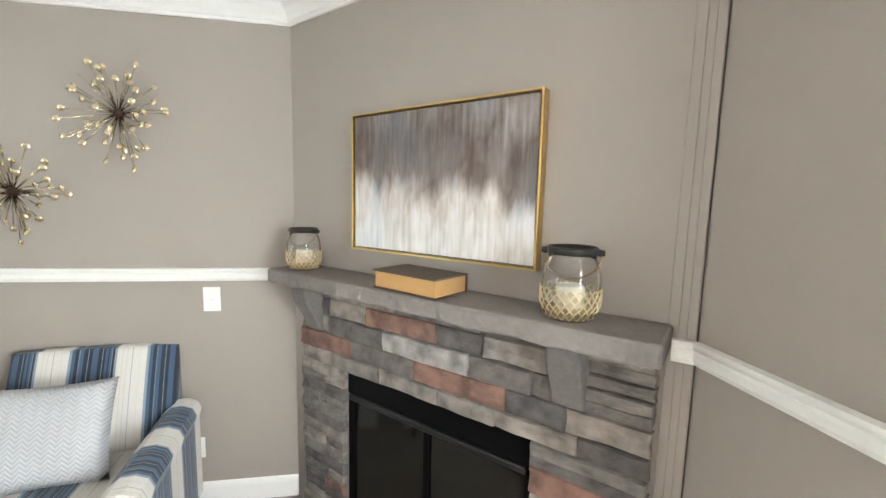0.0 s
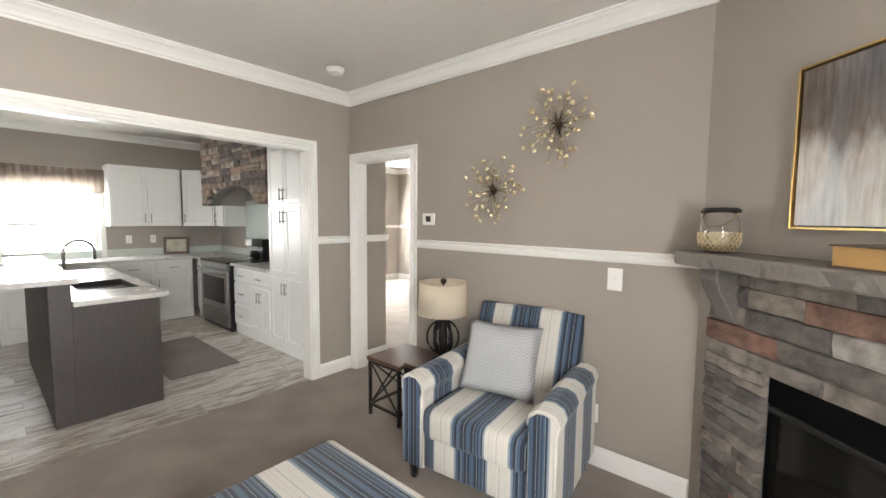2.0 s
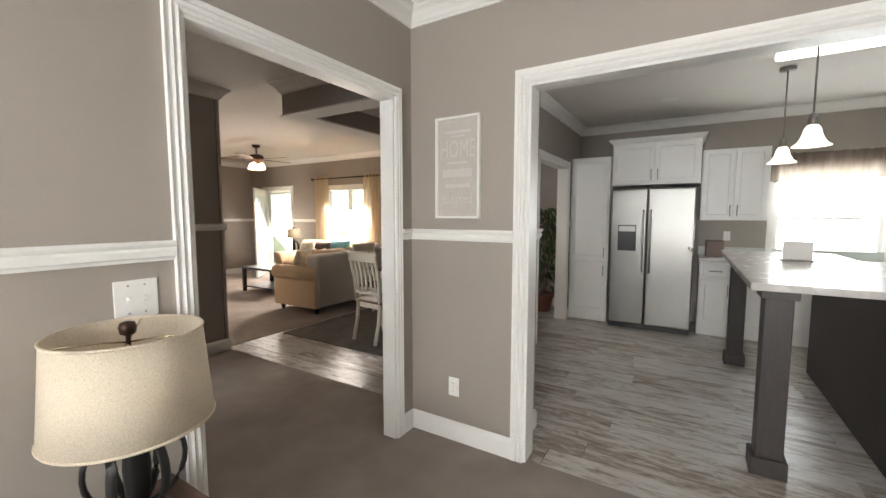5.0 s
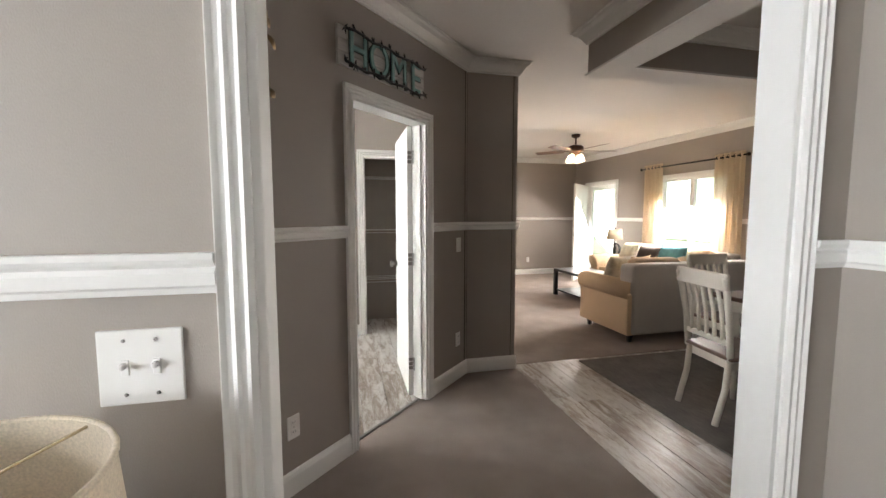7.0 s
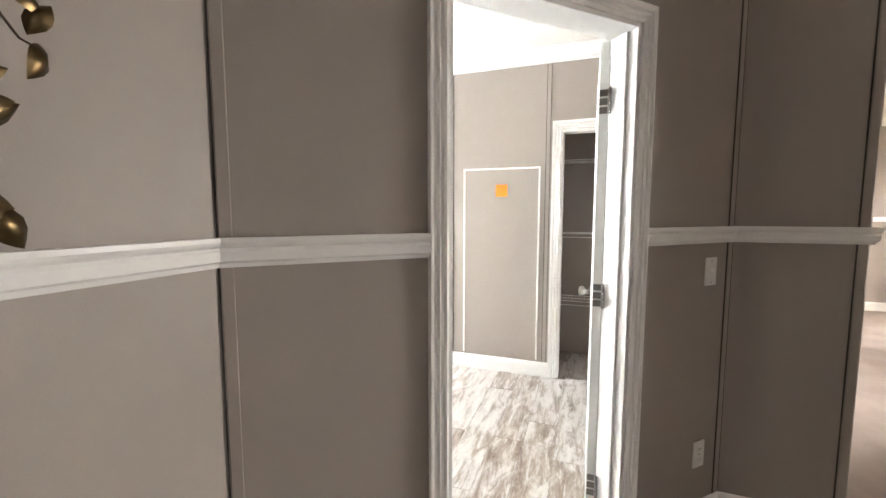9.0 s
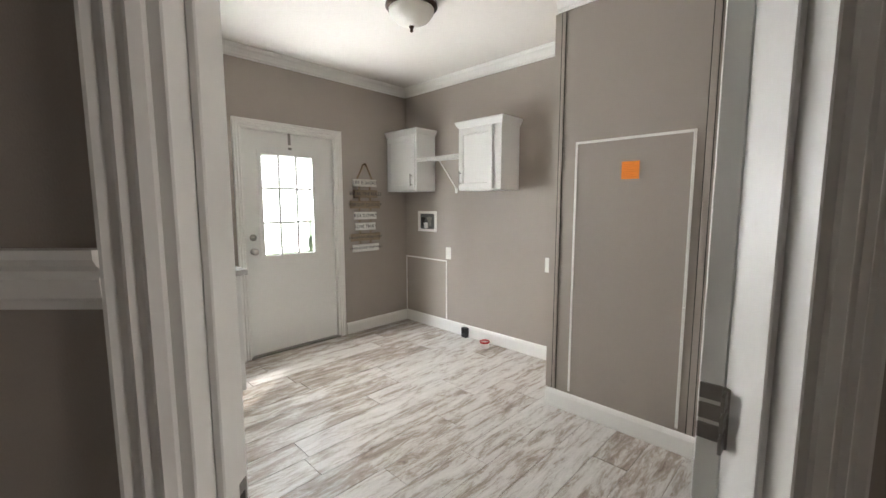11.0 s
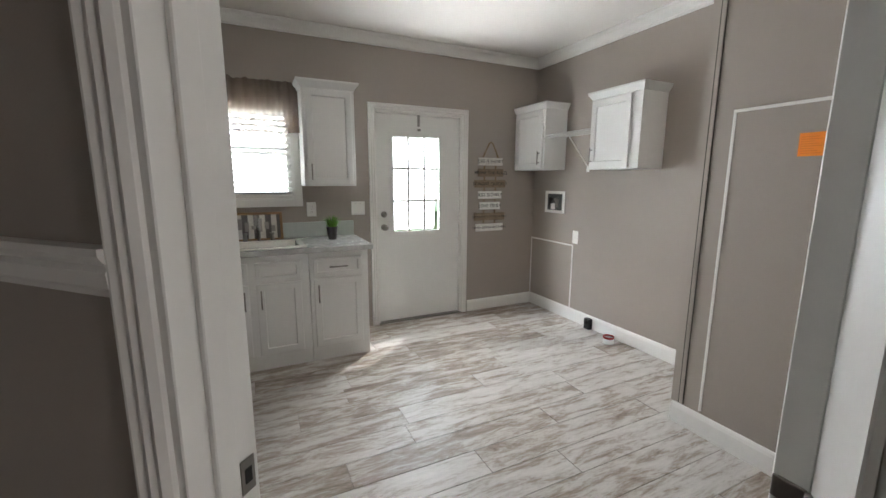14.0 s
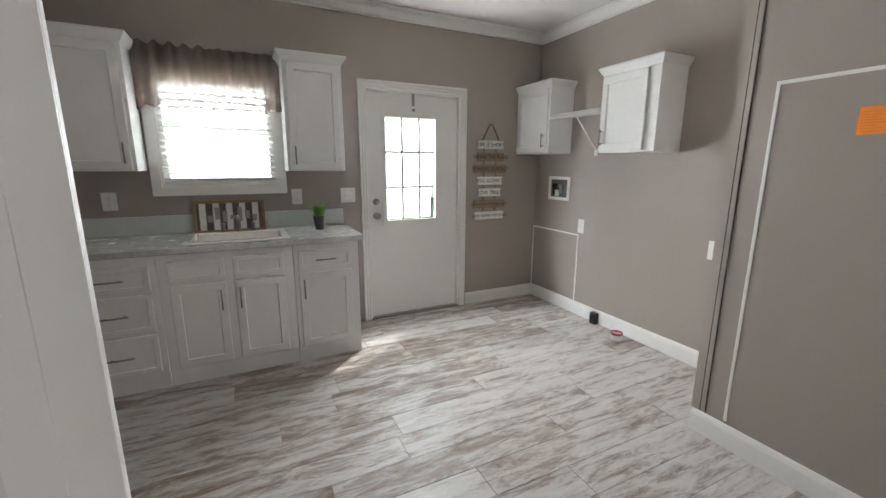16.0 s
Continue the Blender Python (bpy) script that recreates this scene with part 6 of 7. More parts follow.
part("bowl", lathe([(0.05, 0), (0.09, 0.03), (0.15, 0.10), (0.145, 0.10), (0.08, 0.035), (0.0, 0.03)], 24, False), M_BLACKM, cp)

# ---- living room ----
def roll_sofa(name, m, w, label):
    ob = thing(name, m, label, "sofa", "sofas")
    part("base", soft_box((-w / 2 + 0.10, -0.42, 0.09), (w / 2 - 0.10, 0.40, 0.34), 0.02, 2), M_SOFA, ob)
    part("back", soft_box((-w / 2 + 0.04, 0.22, 0.09), (w / 2 - 0.04, 0.46, 0.86), 0.05, 3), M_SOFABACK, ob, "grey-beige upholstered sofa back")
    for sx in (-1, 1):
        bm = soft_box((sx * w / 2 - (0.0 if sx < 0 else 0.20), -0.46, 0.09), (sx * w / 2 + (0.20 if sx < 0 else 0.0), 0.44, 0.55), 0.02, 2)
        ar = part("arm", bm, M_SOFA, ob)
        part("arm_roll", tube([(sx * (w / 2 - 0.085), -0.475, 0.56), (sx * (w / 2 - 0.085), -0.46, 0.565), (sx * (w / 2 - 0.085), 0.42, 0.565)], 0.115, 20), M_SOFA, ar)
    k = 2 if w < 2 else 3
    cw = (w - 0.44) / k
    for i in range(k):
        x = -w / 2 + 0.22 + i * cw
        part("seat_cushion", soft_box((x + 0.005, -0.46, 0.33), (x + cw - 0.005, 0.24, 0.49), 0.045, 3), M_SOFA, ob)
        part("back_cushion", soft_box((x + 0.01, 0.06, 0.48), (x + cw - 0.01, 0.27, 0.90), 0.08, 4), M_SOFA, ob)
    for x in (-w / 2 + 0.10, w / 2 - 0.10):
        for y in (-0.38, 0.36):
            part("foot", lathe([(0.025, 0), (0.04, 0.095)], 4), M_BLACK, ob, m=pose(x, y, 0, 0, 0, 45))
    return ob


# back of the loveseat towards the dining area, its south arm towards the hall
roll_sofa("loveseat", pose(-3.34, 2.56, 0, 0, 0, -90), 1.75, "beige rolled-arm loveseat with its back to the dining area")
roll_sofa("sofa", pose(-4.62, 3.55, 0, 0, 0, 0), 2.15, "beige rolled-arm sofa below the window")
for x, y, z, c, r, nm in ((-3.55, 2.05, 0.70, (0.50, 0.46, 0.36), -80, "beige patterned"), (-3.62, 2.35, 0.68, (0.42, 0.30, 0.16), -70, "tan"), (-4.2, 3.42, 0.74, (0.12, 0.30, 0.33), 10, "teal"), (-5.1, 3.40, 0.72, (0.55, 0.52, 0.40), -10, "cream patterned"), (-4.65, 3.40, 0.70, (0.07, 0.05, 0.04), 4, "dark brown")):
    tagged(part("throw_pillow", cushion(0.44, 0.17, 0.42, 0.45), paint("pillow_" + nm.split()[0], c, 0.9, grain=14, vary=0.35, bump=0.3), m=pose(x, y, z, -20, 0, r)), nm + " square throw pillow on the sofa", "pillow", "sofa pillows")
ctb = thing("coffee_table", pose(-5.05, 2.62, 0), "black wooden coffee table with open lower shelf", "coffee table")
part("tabletop", box((-0.55, -0.32, 0.42), (0.55, 0.32, 0.46), 0.005), M_BLACK, ctb)
part("shelf", box((-0.52, -0.29, 0.08), (0.52, 0.29, 0.105), 0.003), M_BLACK, ctb)
for x in (-0.52, 0.52):
    for y in (-0.29, 0.29):
        part("leg", box((x - 0.03, y - 0.03, 0), (x + 0.03, y + 0.03, 0.42), 0.003), M_BLACK, ctb)
orb_lamp(pose(-6.0, 3.80, 0.56), "table lamp with beige drum shade on the living room end table", 0.56, 0.15, 0.13, 0.2)
et = x_side_table("side_table", pose(-6.0, 3.78, 0), 0.42, 0.42, 0.56, "dark end table beside the living room sofa")

fan = thing("ceiling_fan", pose(-5.2, 2.42, CEIL_Z), "bronze ceiling fan with four lit glass shades", "ceiling fan")
part("canopy", lathe([(0.03, -0.055), (0.065, -0.035), (0.07, -0.001)], 20), M_BRONZE, fan)
part("rod", tube([(0, 0, -0.17), (0, 0, -0.05)], 0.012, 8), M_BRONZE, fan)
part("motor", lathe([(0.02, -0.16), (0.09, -0.175), (0.125, -0.20), (0.125, -0.25), (0.09, -0.275), (0.05, -0.29), (0.05, -0.32)], 24), M_BRONZE, fan)
M_BLADE = paint("fan_blade", (0.13, 0.07, 0.045), 0.45, grain=10, vary=0.3, bump=0.05)
for k in range(5):
    b_ = part("blade", box((0.20, -0.065, -0.003), (0.66, 0.065, 0.003), 0.002), M_BLADE, fan, m=pose(0, 0, -0.255, 0, 0, 72 * k + 8) @ pose(0, 0, 0, 11, 0, 0))
    part("blade_arm", box((0.10, -0.015, -0.004), (0.22, 0.015, 0.004)), M_BRONZE, b_)
M_FANLIT = glow("lit_fan_glass", (1.0, 0.76, 0.52), 4)
for k in range(4):
    a = radians(90 * k + 30)
    part("light_shade", lathe([(0.02, 0.03), (0.035, 0.0), (0.055, -0.05), (0.06, -0.085), (0.055, -0.085), (0.03, -0.01)], 16, False), M_FANLIT, fan, "lit bell glass shade", m=pose(0.10 * math.cos(a), 0.10 * math.sin(a), -0.35, 0, 0, 0))

window_unit("window_living", pose(-5.25, NORTH, 0.90), 1.30, 1.10, "white double window in the living room with sheer light", 0, mullion=True)
cr = thing("curtain_rod", pose(-4.60, NORTH - 0.085, 2.20), "dark metal curtain rod above the living room window", "curtain rod")
part("rod", tube([(-0.98, 0, 0), (0.98, 0, 0)], 0.012, 10), M_BLACKM, cr)
for sx in (-1, 1):
    part("finial", lathe([(0.012, 0), (0.024, 0.012), (0.026, 0.028), (0.012, 0.045)], 14), M_BLACKM, cr, m=pose(sx * 0.98, 0, 0, 0, sx * 90, 0))
    part("bracket", tube([(sx * 0.9, 0, 0), (sx * 0.9, 0.08, 0)], 0.008, 6), M_BLACKM, cr)
for x, w in ((-5.32, 0.42), (-3.88, 0.46)):
    cu = thing("curtain", pose(x, NORTH - 0.085, 2.26), "ivory grommet curtain panel hanging from the rod", "curtain", "living room curtains")
    part("cloth", drape(w, 2.16, 5, 0.038, 0, 0.0, 12, 3), M_CURTAIN, cu)
    for i in range(5):
        part("grommet", tube([(0.024 * math.cos(a), 0, 0.024 * math.sin(a)) for a in [2 * math.pi * q / 14 for q in range(14)]], 0.005, 5, True), M_BLACKM, cu, m=pose((i - 2) * w / 5.2, 0, -0.055, 0, 0, 70))
casing("casing_living_door", (WEST - 0.14, NORTH), (9.3, NORTH), -7.4 - WEST + 0.14, -6.42 - WEST + 0.14, 2.03, 0.16, both=False, label="white painted casing round the living room door")
dl_ = thing("door_living", pose(-6.44, NORTH + 0.10, 0.02, 0, 0, 180), "white full-glass storm door", "door", kind="structure")
part("door_frame", ring(0, 0.95, 0, 2.0, 0.09, 0.86, 0.2, 1.9, 0, 0.04), M_DOORW, dl_)
g = part("pane", box((0.09, 0.016, 0.2), (0.86, 0.022, 1.9)), M_GLASS, dl_)
g.visible_shadow = False
leaf_door = thing("door_entrance", pose(-7.38, NORTH - 0.03, 0.012, 0, 0, -48), "white panelled entrance door standing open into the living room", "door", kind="structure")
part("slab", box((0.0, -0.022, 0), (0.93, 0.022, 2.02), 0.002), M_DOORW, leaf_door)
for z0_, z1_ in ((0.18, 0.86), (1.02, 1.86)):
    for x0_ in (0.12, 0.51):
        part("raised_panel", box((x0_, 0.020, z0_), (x0_ + 0.30, 0.030, z1_), 0.006), M_DOORW, leaf_door)
part("knob", lathe([(0.030, 0), (0.030, 0.006), (0.012, 0.010), (0.012, 0.028), (0.027, 0.036), (0.030, 0.052), (0.0, 0.066)], 18), M_NICKEL, leaf_door, "satin nickel door knob", m=pose(0.87, 0.022, 0.96, -90))
plate(pose(WEST, 2.9, 0.345, 0, 0, 90), "outlet", 1, "white electrical outlet low on the wall", "outlet", "wall_outlet")
bv = thing("window_valance", pose(7.65, NORTH - 0.07, 2.34), "dark brown gathered valance over the bedroom window", "valance")
part("cloth", drape(1.80, 0.30, 18, 0.018, 0.02, 0.012), M_SHEER, bv)
part("rod", tube([(-0.91, 0.03, -0.015), (0.91, 0.03, -0.015)], 0.01, 8), M_TRIM, bv)

# ---- laundry ----
def south(x, y=-3.69):
    """Facing north, with x to the east end."""
    return pose(x, y, 0, 0, 0, 180)


cabinet("base_cabinet", south(-0.84), 0.455, 0.595, 0.875, [(0.035, 0.42, 0.66, 0.815, "h"), (0.035, 0.42, 0.40, 0.635, "h"), (0.035, 0.42, 0.13, 0.375, "h")], "white shaker three-drawer base cabinet in the laundry", toe=0.105, group="laundry base cabinets", pulls=0.14)
cabinet("base_cabinet", south(-1.298), 0.785, 0.595, 0.875, [(0.055, 0.365, 0.69, 0.825, ""), (0.415, 0.725, 0.69, 0.825, ""), (0.055, 0.365, 0.12, 0.665, "R"), (0.415, 0.725, 0.12, 0.665, "L")], "white shaker two-door sink base cabinet in the laundry", toe=0.105, group="laundry base cabinets", pulls=0.14)
cabinet("base_cabinet", south(-2.086), 0.455, 0.595, 0.875, [(0.03, 0.40, 0.69, 0.825, "h"), (0.03, 0.40, 0.12, 0.665, "L")], "white shaker base cabinet with drawer beside the door", toe=0.105, group="laundry base cabinets", pulls=0.14)
tagged(part("laundry_countertop", boxes([((-2.575, -3.715, 0.877), (-0.82, -3.655, 0.917)), ((-1.445, SOUTH + 0.002, 0.877), (-0.82, -3.716, 0.917)), ((-2.575, SOUTH + 0.002, 0.877), (-2.075, -3.716, 0.917)), ((-2.074, SOUTH + 0.002, 0.877), (-1.446, -4.13, 0.917))], 0.003), M_COUNTER_L), "grey speckled laminate countertop in the laundry", "countertop")
tagged(part("laundry_backsplash", box((-2.565, SOUTH + 0.002, 0.918), (-0.82, SOUTH + 0.018, 1.05), 0.002), M_SPLASH), "pale green laminate backsplash strip", "backsplash")
snk = thing("laundry_sink", pose(-1.76, -3.92, 0.917), "white drop-in laundry sink in the counter", "sink")
M_PORC = paint("porcelain", (0.82, 0.80, 0.74), 0.18, grain=8, vary=0.02, bump=0.0, coat=0.4)
part("rim", boxes([((-0.32, 0.165, 0.0), (0.32, -0.225 + 0.45, 0.014)), ((-0.32, -0.22, 0.0), (0.32, -0.16, 0.014)), ((-0.32, -0.16, 0.0), (-0.27, 0.165, 0.014)), ((0.27, -0.16, 0.0), (0.32, 0.165, 0.014))], 0.006), M_PORC, snk)
part("basin", boxes([((-0.27, -0.16, -0.18), (0.27, 0.165, -0.17)), ((-0.275, -0.16, -0.17), (-0.268, 0.165, 0.004)), ((0.268, -0.16, -0.17), (0.275, 0.165, 0.004)), ((-0.268, -0.165, -0.17), (0.268, -0.158, 0.004)), ((-0.268, 0.16, -0.17), (0.268, 0.167, 0.004))]), M_PORC, snk)
fc = part("faucet", tube([(0, -0.185, 0.014), (0, -0.185, 0.10), (0, -0.165, 0.125), (0, -0.12, 0.125), (0, -0.07, 0.105)], 0.011, 10), M_STEEL, snk, "chrome laundry faucet")
for x in (-0.10, 0.10):
    part("valve_handle", lathe([(0.02, 0), (0.014, 0.02), (0.012, 0.045), (0.02, 0.06), (0.0, 0.066)], 14), M_STEEL, snk, m=pose(x, -0.19, 0.014))
fs = thing("framed_print", pose(-1.71, -4.205, 0.917, -11, 0, 180), "striped black and white print in a wooden frame behind the sink", "picture")
M_OAK = paint("oak_frame", (0.27, 0.16, 0.075), 0.6, grain=14, vary=0.25, bump=0.15, stretch=(1, 1, 6))
part("panel", box((-0.225, -0.006, 0.01), (0.225, 0.004, 0.225)), paint("grey_print", (0.10, 0.09, 0.09), 0.7, grain=10, vary=0.4), fs)
for i in range(5):
    part("stripe", box((-0.20 + i * 0.088, -0.0085, 0.018), (-0.158 + i * 0.088, -0.005, 0.218)), M_WASH, fs)
part("lettering_bar", boxes([((-0.15 + 0.05 * i, -0.011, 0.075 + 0.02 * (i % 2)), (-0.118 + 0.05 * i, -0.0075, 0.125 + 0.03 * ((i * 2) % 3))) for i in range(7)], 0.002), paint("grey_letter", (0.28, 0.26, 0.25), 0.6), fs)
for lo, hi in (((-0.24, -0.016, 0), (-0.22, 0.008, 0.235)), ((0.22, -0.016, 0), (0.24, 0.008, 0.235)), ((-0.22, -0.016, 0.215), (0.22, 0.008, 0.235)), ((-0.22, -0.016, 0), (0.22, 0.008, 0.018))):
    part("frame_rail", box(lo, hi, 0.002), M_OAK, fs)
gp = thing("potted_grass", pose(-2.33, -4.05, 0.917), "small green artificial grass plant in a grey pot", "potted plant")
part("pot", lathe([(0.032, 0), (0.046, 0.10), (0.049, 0.11), (0.044, 0.11), (0.042, 0.095), (0.0, 0.09)], 20, False), paint("grey_pot", (0.075, 0.072, 0.072), 0.6, grain=30, vary=0.2), gp, "dark grey tapered pot")
bm = bmesh.new()
rg_ = random.Random(4)
for i in range(150):
    a, r0 = rg_.uniform(0, 6.28), 0.034 * math.sqrt(rg_.random())
    lean, H = rg_.uniform(0.1, 1.0), rg_.uniform(0.08, 0.125)
    p0 = Vector((r0 * math.cos(a), r0 * math.sin(a), 0.092))
    p1 = p0 + Vector((math.cos(a) * lean * 0.03, math.sin(a) * lean * 0.03, H * 0.6))
    p2 = p0 + Vector((math.cos(a) * lean * 0.095, math.sin(a) * lean * 0.095, H * (1 - 0.25 * lean)))
    s = Vector((-math.sin(a), math.cos(a), 0)) * 0.0028
    v = [bm.verts.new(q) for q in (p0 - s, p0 + s, p1 + s, p1 - s, p2)]
    bm.faces.new(v[:4]), bm.faces.new((v[3], v[2], v[4]))
part("grass", bm, paint("bright_grass", (0.13, 0.30, 0.035), 0.5, grain=30, vary=0.35), gp, "bright green grass blades")

cabinet("wall_cabinet", south(-0.78, -3.985), 0.445, 0.302, 0.765, [(0.012, 0.425, 0.012, 0.752, "r")], "wide white shaker wall cabinet beside the laundry window", z=1.368, crown=0.035, group="laundry wall cabinets")
cabinet("wall_cabinet", south(-2.125, -3.985), 0.415, 0.302, 0.765, [(0.025, 0.39, 0.012, 0.752, "l")], "white shaker wall cabinet between window and door", z=1.368, crown=0.035, group="laundry wall cabinets")
WF = -4.335
cabinet("wall_cabinet", pose(WF, -4.285, 0, 0, 0, 90), 0.485, 0.293, 0.585, [(0.02, 0.465, 0.012, 0.572, "r")], "white shaker wall cabinet in the laundry corner", z=1.525, crown=0.03, group="laundry wall cabinets")
cabinet("wall_cabinet", pose(WF, -3.205, 0, 0, 0, 90), 0.485, 0.293, 0.565, [(0.012, 0.40, 0.012, 0.552, "l")], "white shaker wall cabinet above the washer space", z=1.512, crown=0.03, group="laundry wall cabinets")
ws = thing("wire_shelf", pose(-4.628, -3.5, 1.85), "white coated wire shelf with hanging rod between the cabinets", "wire shelf")
bm = bmesh.new()
for x in (0.01, 0.10, 0.20, 0.29):
    tube([(x, -0.296, 0), (x, 0.293, 0)], 0.0035, 6, bm=bm)
tube([(0.295, -0.296, -0.028), (0.295, 0.293, -0.028)], 0.0035, 6, bm=bm)
for i in range(24):
    y = -0.29 + i * 0.0253
    tube([(0.005, y, 0.004), (0.29, y, 0.004), (0.298, y, -0.03)], 0.0016, 4, bm=bm)
part("grid", finish(bm, True), M_WIRE, ws)
part("brace", tube([(0.285, 0.02, -0.01), (0.004, 0.02, -0.31)], 0.006, 6), M_WIRE, ws)
part("clip", box((0.0, 0.005, -0.35), (0.015, 0.035, -0.30), 0.003), M_WIRE, ws)

wb = thing("washer_outlet_box", pose(-4.63, -3.925, 1.195, 0, 0, 90), "white recessed washer outlet box with valves", "outlet box")
part("frame", boxes([((-0.15, -0.012, -0.115), (0.15, 0, -0.085)), ((-0.15, -0.012, 0.085), (0.15, 0, 0.115)), ((-0.15, -0.012, -0.085), (-0.115, 0, 0.085)), ((0.115, -0.012, -0.085), (0.15, 0, 0.085))], 0.002), M_PLATE, wb)
part("recess", box((-0.115, -0.0035, -0.085), (0.115, -0.0005, 0.085)), paint("recess_grey", (0.10, 0.10, 0.10), 0.6), wb)
for x in (-0.05, 0.05):
    part("valve", lathe([(0.02, -0.06), (0.018, 0.0), (0.028, 0.012), (0.028, 0.03), (0.012, 0.04)], 12), M_BLACKM if x < 0 else M_STEEL, wb, m=pose(x, -0.022, 0.01))
part("hose_bib", lathe([(0.022, -0.045), (0.022, 0.0), (0.030, 0.01), (0.0, 0.02)], 12), M_PLATE, wb, m=pose(0.0, -0.026, -0.03))
for y, z, kind_, w in ((-3.60, 0.86, "blank", 0.075), (-2.385, 0.855, "outlet", 0.09)):
    plate(pose(-4.63, y, z, 0, 0, 90), kind_, 1, "white electrical plate on the laundry wall", "outlet", "wall_outlet", w, 0.13)
for x, n_, w in ((-0.985, 1, 0.085), (-2.20, 1, 0.08), (-2.615, 2, 0.125)):
    plate(pose(x, SOUTH, 1.16, 0, 0, 180), "switch" if n_ == 2 else "outlet", n_, "white electrical plate above the laundry counter", "light switch" if n_ == 2 else "outlet", "switch_plate" if n_ == 2 else "wall_outlet", w, 0.125)
ap = thing("access_panel", pose(-4.63, -3.955, 0.46, 0, 0, 90), "taupe access panel with thin white edging", "access panel")
part("panel", box((-0.325, -0.005, -0.315), (0.325, -0.001, 0.31)), M_WALL, ap)
for lo, hi in (((-0.335, -0.009, 0.305), (0.335, -0.001, 0.32)), ((0.322, -0.009, -0.33), (0.337, -0.001, 0.305)), ((-0.335, -0.009, -0.33), (-0.322, -0.001, 0.305))):
    part("edging", box(lo, hi, 0.001), M_TRIM, ap)
fp_ = thing("access_panel", pose(-3.93, -1.505, 0.955, 0, 0, 90), "tall taupe furnace access panel with thin white edging", "access panel")
part("panel", box((-0.315, -0.006, -0.80), (0.315, -0.001, 0.80)), M_WALL, fp_)
for lo, hi in (((-0.328, -0.010, 0.798), (0.328, -0.001, 0.813)), ((-0.328, -0.010, -0.813), (-0.314, -0.001, 0.798)), ((0.314, -0.010, -0.813), (0.328, -0.001, 0.798))):
    part("edging", box(lo, hi, 0.001), M_TRIM, fp_)
for x, z in ((-0.321, -0.13), (0.321, -0.13), (-0.321, -0.79)):
    part("screw", lathe([(0.006, 0), (0.006, 0.003), (0.0, 0.004)], 10), M_PLATE, fp_, m=pose(x, -0.010, z, 90))
st = tagged(part("orange_sticker", box((-3.9195, -1.545, 1.527), (-3.9175, -1.447, 1.627)), M_ORANGE), "square orange paper notice stuck on the panel", "sticker")
M_OPRINT = paint("orange_print", (0.78, 0.22, 0.013), 0.7)
for k in range(8):
    part("printed_line", box((-3.9175, -1.537, 1.538 + 0.010 * k), (-3.9168, -1.460 - 0.015 * (k % 3), 1.541 + 0.010 * k)), M_OPRINT, st)
tagged(part("corner_trim_panel_wall", boxes([((-3.932, -1.998, 0.125), (-3.926, -1.955, CEIL_Z - 0.11)), ((-3.975, -1.986, 0.125), (-3.932, -1.98, CEIL_Z - 0.11))]), M_WALL), "taupe corner trim strip", "trim", kind="structure")
po = thing("dryer_outlet", pose(-4.616, -3.325, 0.0, 0, 0, 90), "black dryer outlet box at the baseboard", "outlet")
part("box", box((-0.035, -0.05, 0.0), (0.035, 0.0, 0.105), 0.006), M_BLACK, po)
part("plug_face", lathe([(0.024, 0), (0.024, 0.008), (0.018, 0.010)], 16), M_BLACKM, po, m=pose(0, -0.05, 0.07, 90))
can = thing("drain_cap", pose(-4.50, -2.99, 0.0), "low white can with red rim on the floor", "can")
part("can_body", lathe([(0.045, 0), (0.045, 0.055), (0.041, 0.055), (0.040, 0.01), (0.0, 0.008)], 22, False), M_PLATE, can)
part("red_rim", lathe([(0.046, 0.045), (0.048, 0.05), (0.048, 0.062), (0.040, 0.062), (0.040, 0.05)], 22, False), paint("red_plastic", (0.42, 0.03, 0.025), 0.4), can)

lw = window_unit("window_laundry", south(-1.30, SOUTH) @ pose(0, 0, 1.25), 0.77, 0.77, "white laundry sash window behind lowered blinds", 1, 0.046)
lv = thing("window_valance", pose(-1.685, SOUTH + 0.075, 2.165, 0, 0, 180), "brown sheer gathered valance over the laundry window", "valance")
part("cloth", drape(0.93, 0.365, 11, 0.024, 0.03, 0.02, 12, 2), M_SHEER, lv)
part("header", drape(0.92, 0.055, 11, 0.026, 0.0, 0.022, 3, 2), M_SHEER, lv, "ruffled header", m=pose(0, -0.012, 0.03))
part("rod", tube([(-0.45, 0.03, -0.03), (0.45, 0.03, -0.03)], 0.008, 8), M_TRIM, lv)

casing("casing_laundry_exterior", (9.2, SOUTH), (-5.2, SOUTH), 9.2 + 2.79, 9.2 + 3.70, 2.05, 0.16, width=0.062, both=False, label="white painted casing round the laundry outside door")
xd = thing("door_laundry_exterior", south(-2.807, SOUTH - 0.035), "white steel outside door with nine-lite window", "door", kind="structure")
DW = 0.876
GX0, GX1, GZ0, GZ1 = 0.155, 0.66, 0.905, 1.84
part("slab", ring(0, DW, 0.015, 2.03, GX0, GX1, GZ0, GZ1, 0, 0.044), M_DOORW, xd)
part("lite_frame", ring(GX0 - 0.025, GX1 + 0.025, GZ0 - 0.025, GZ1 + 0.025, GX0 + 0.012, GX1 - 0.012, GZ0 + 0.012, GZ1 - 0.012, -0.010, 0), M_DOORW, xd)
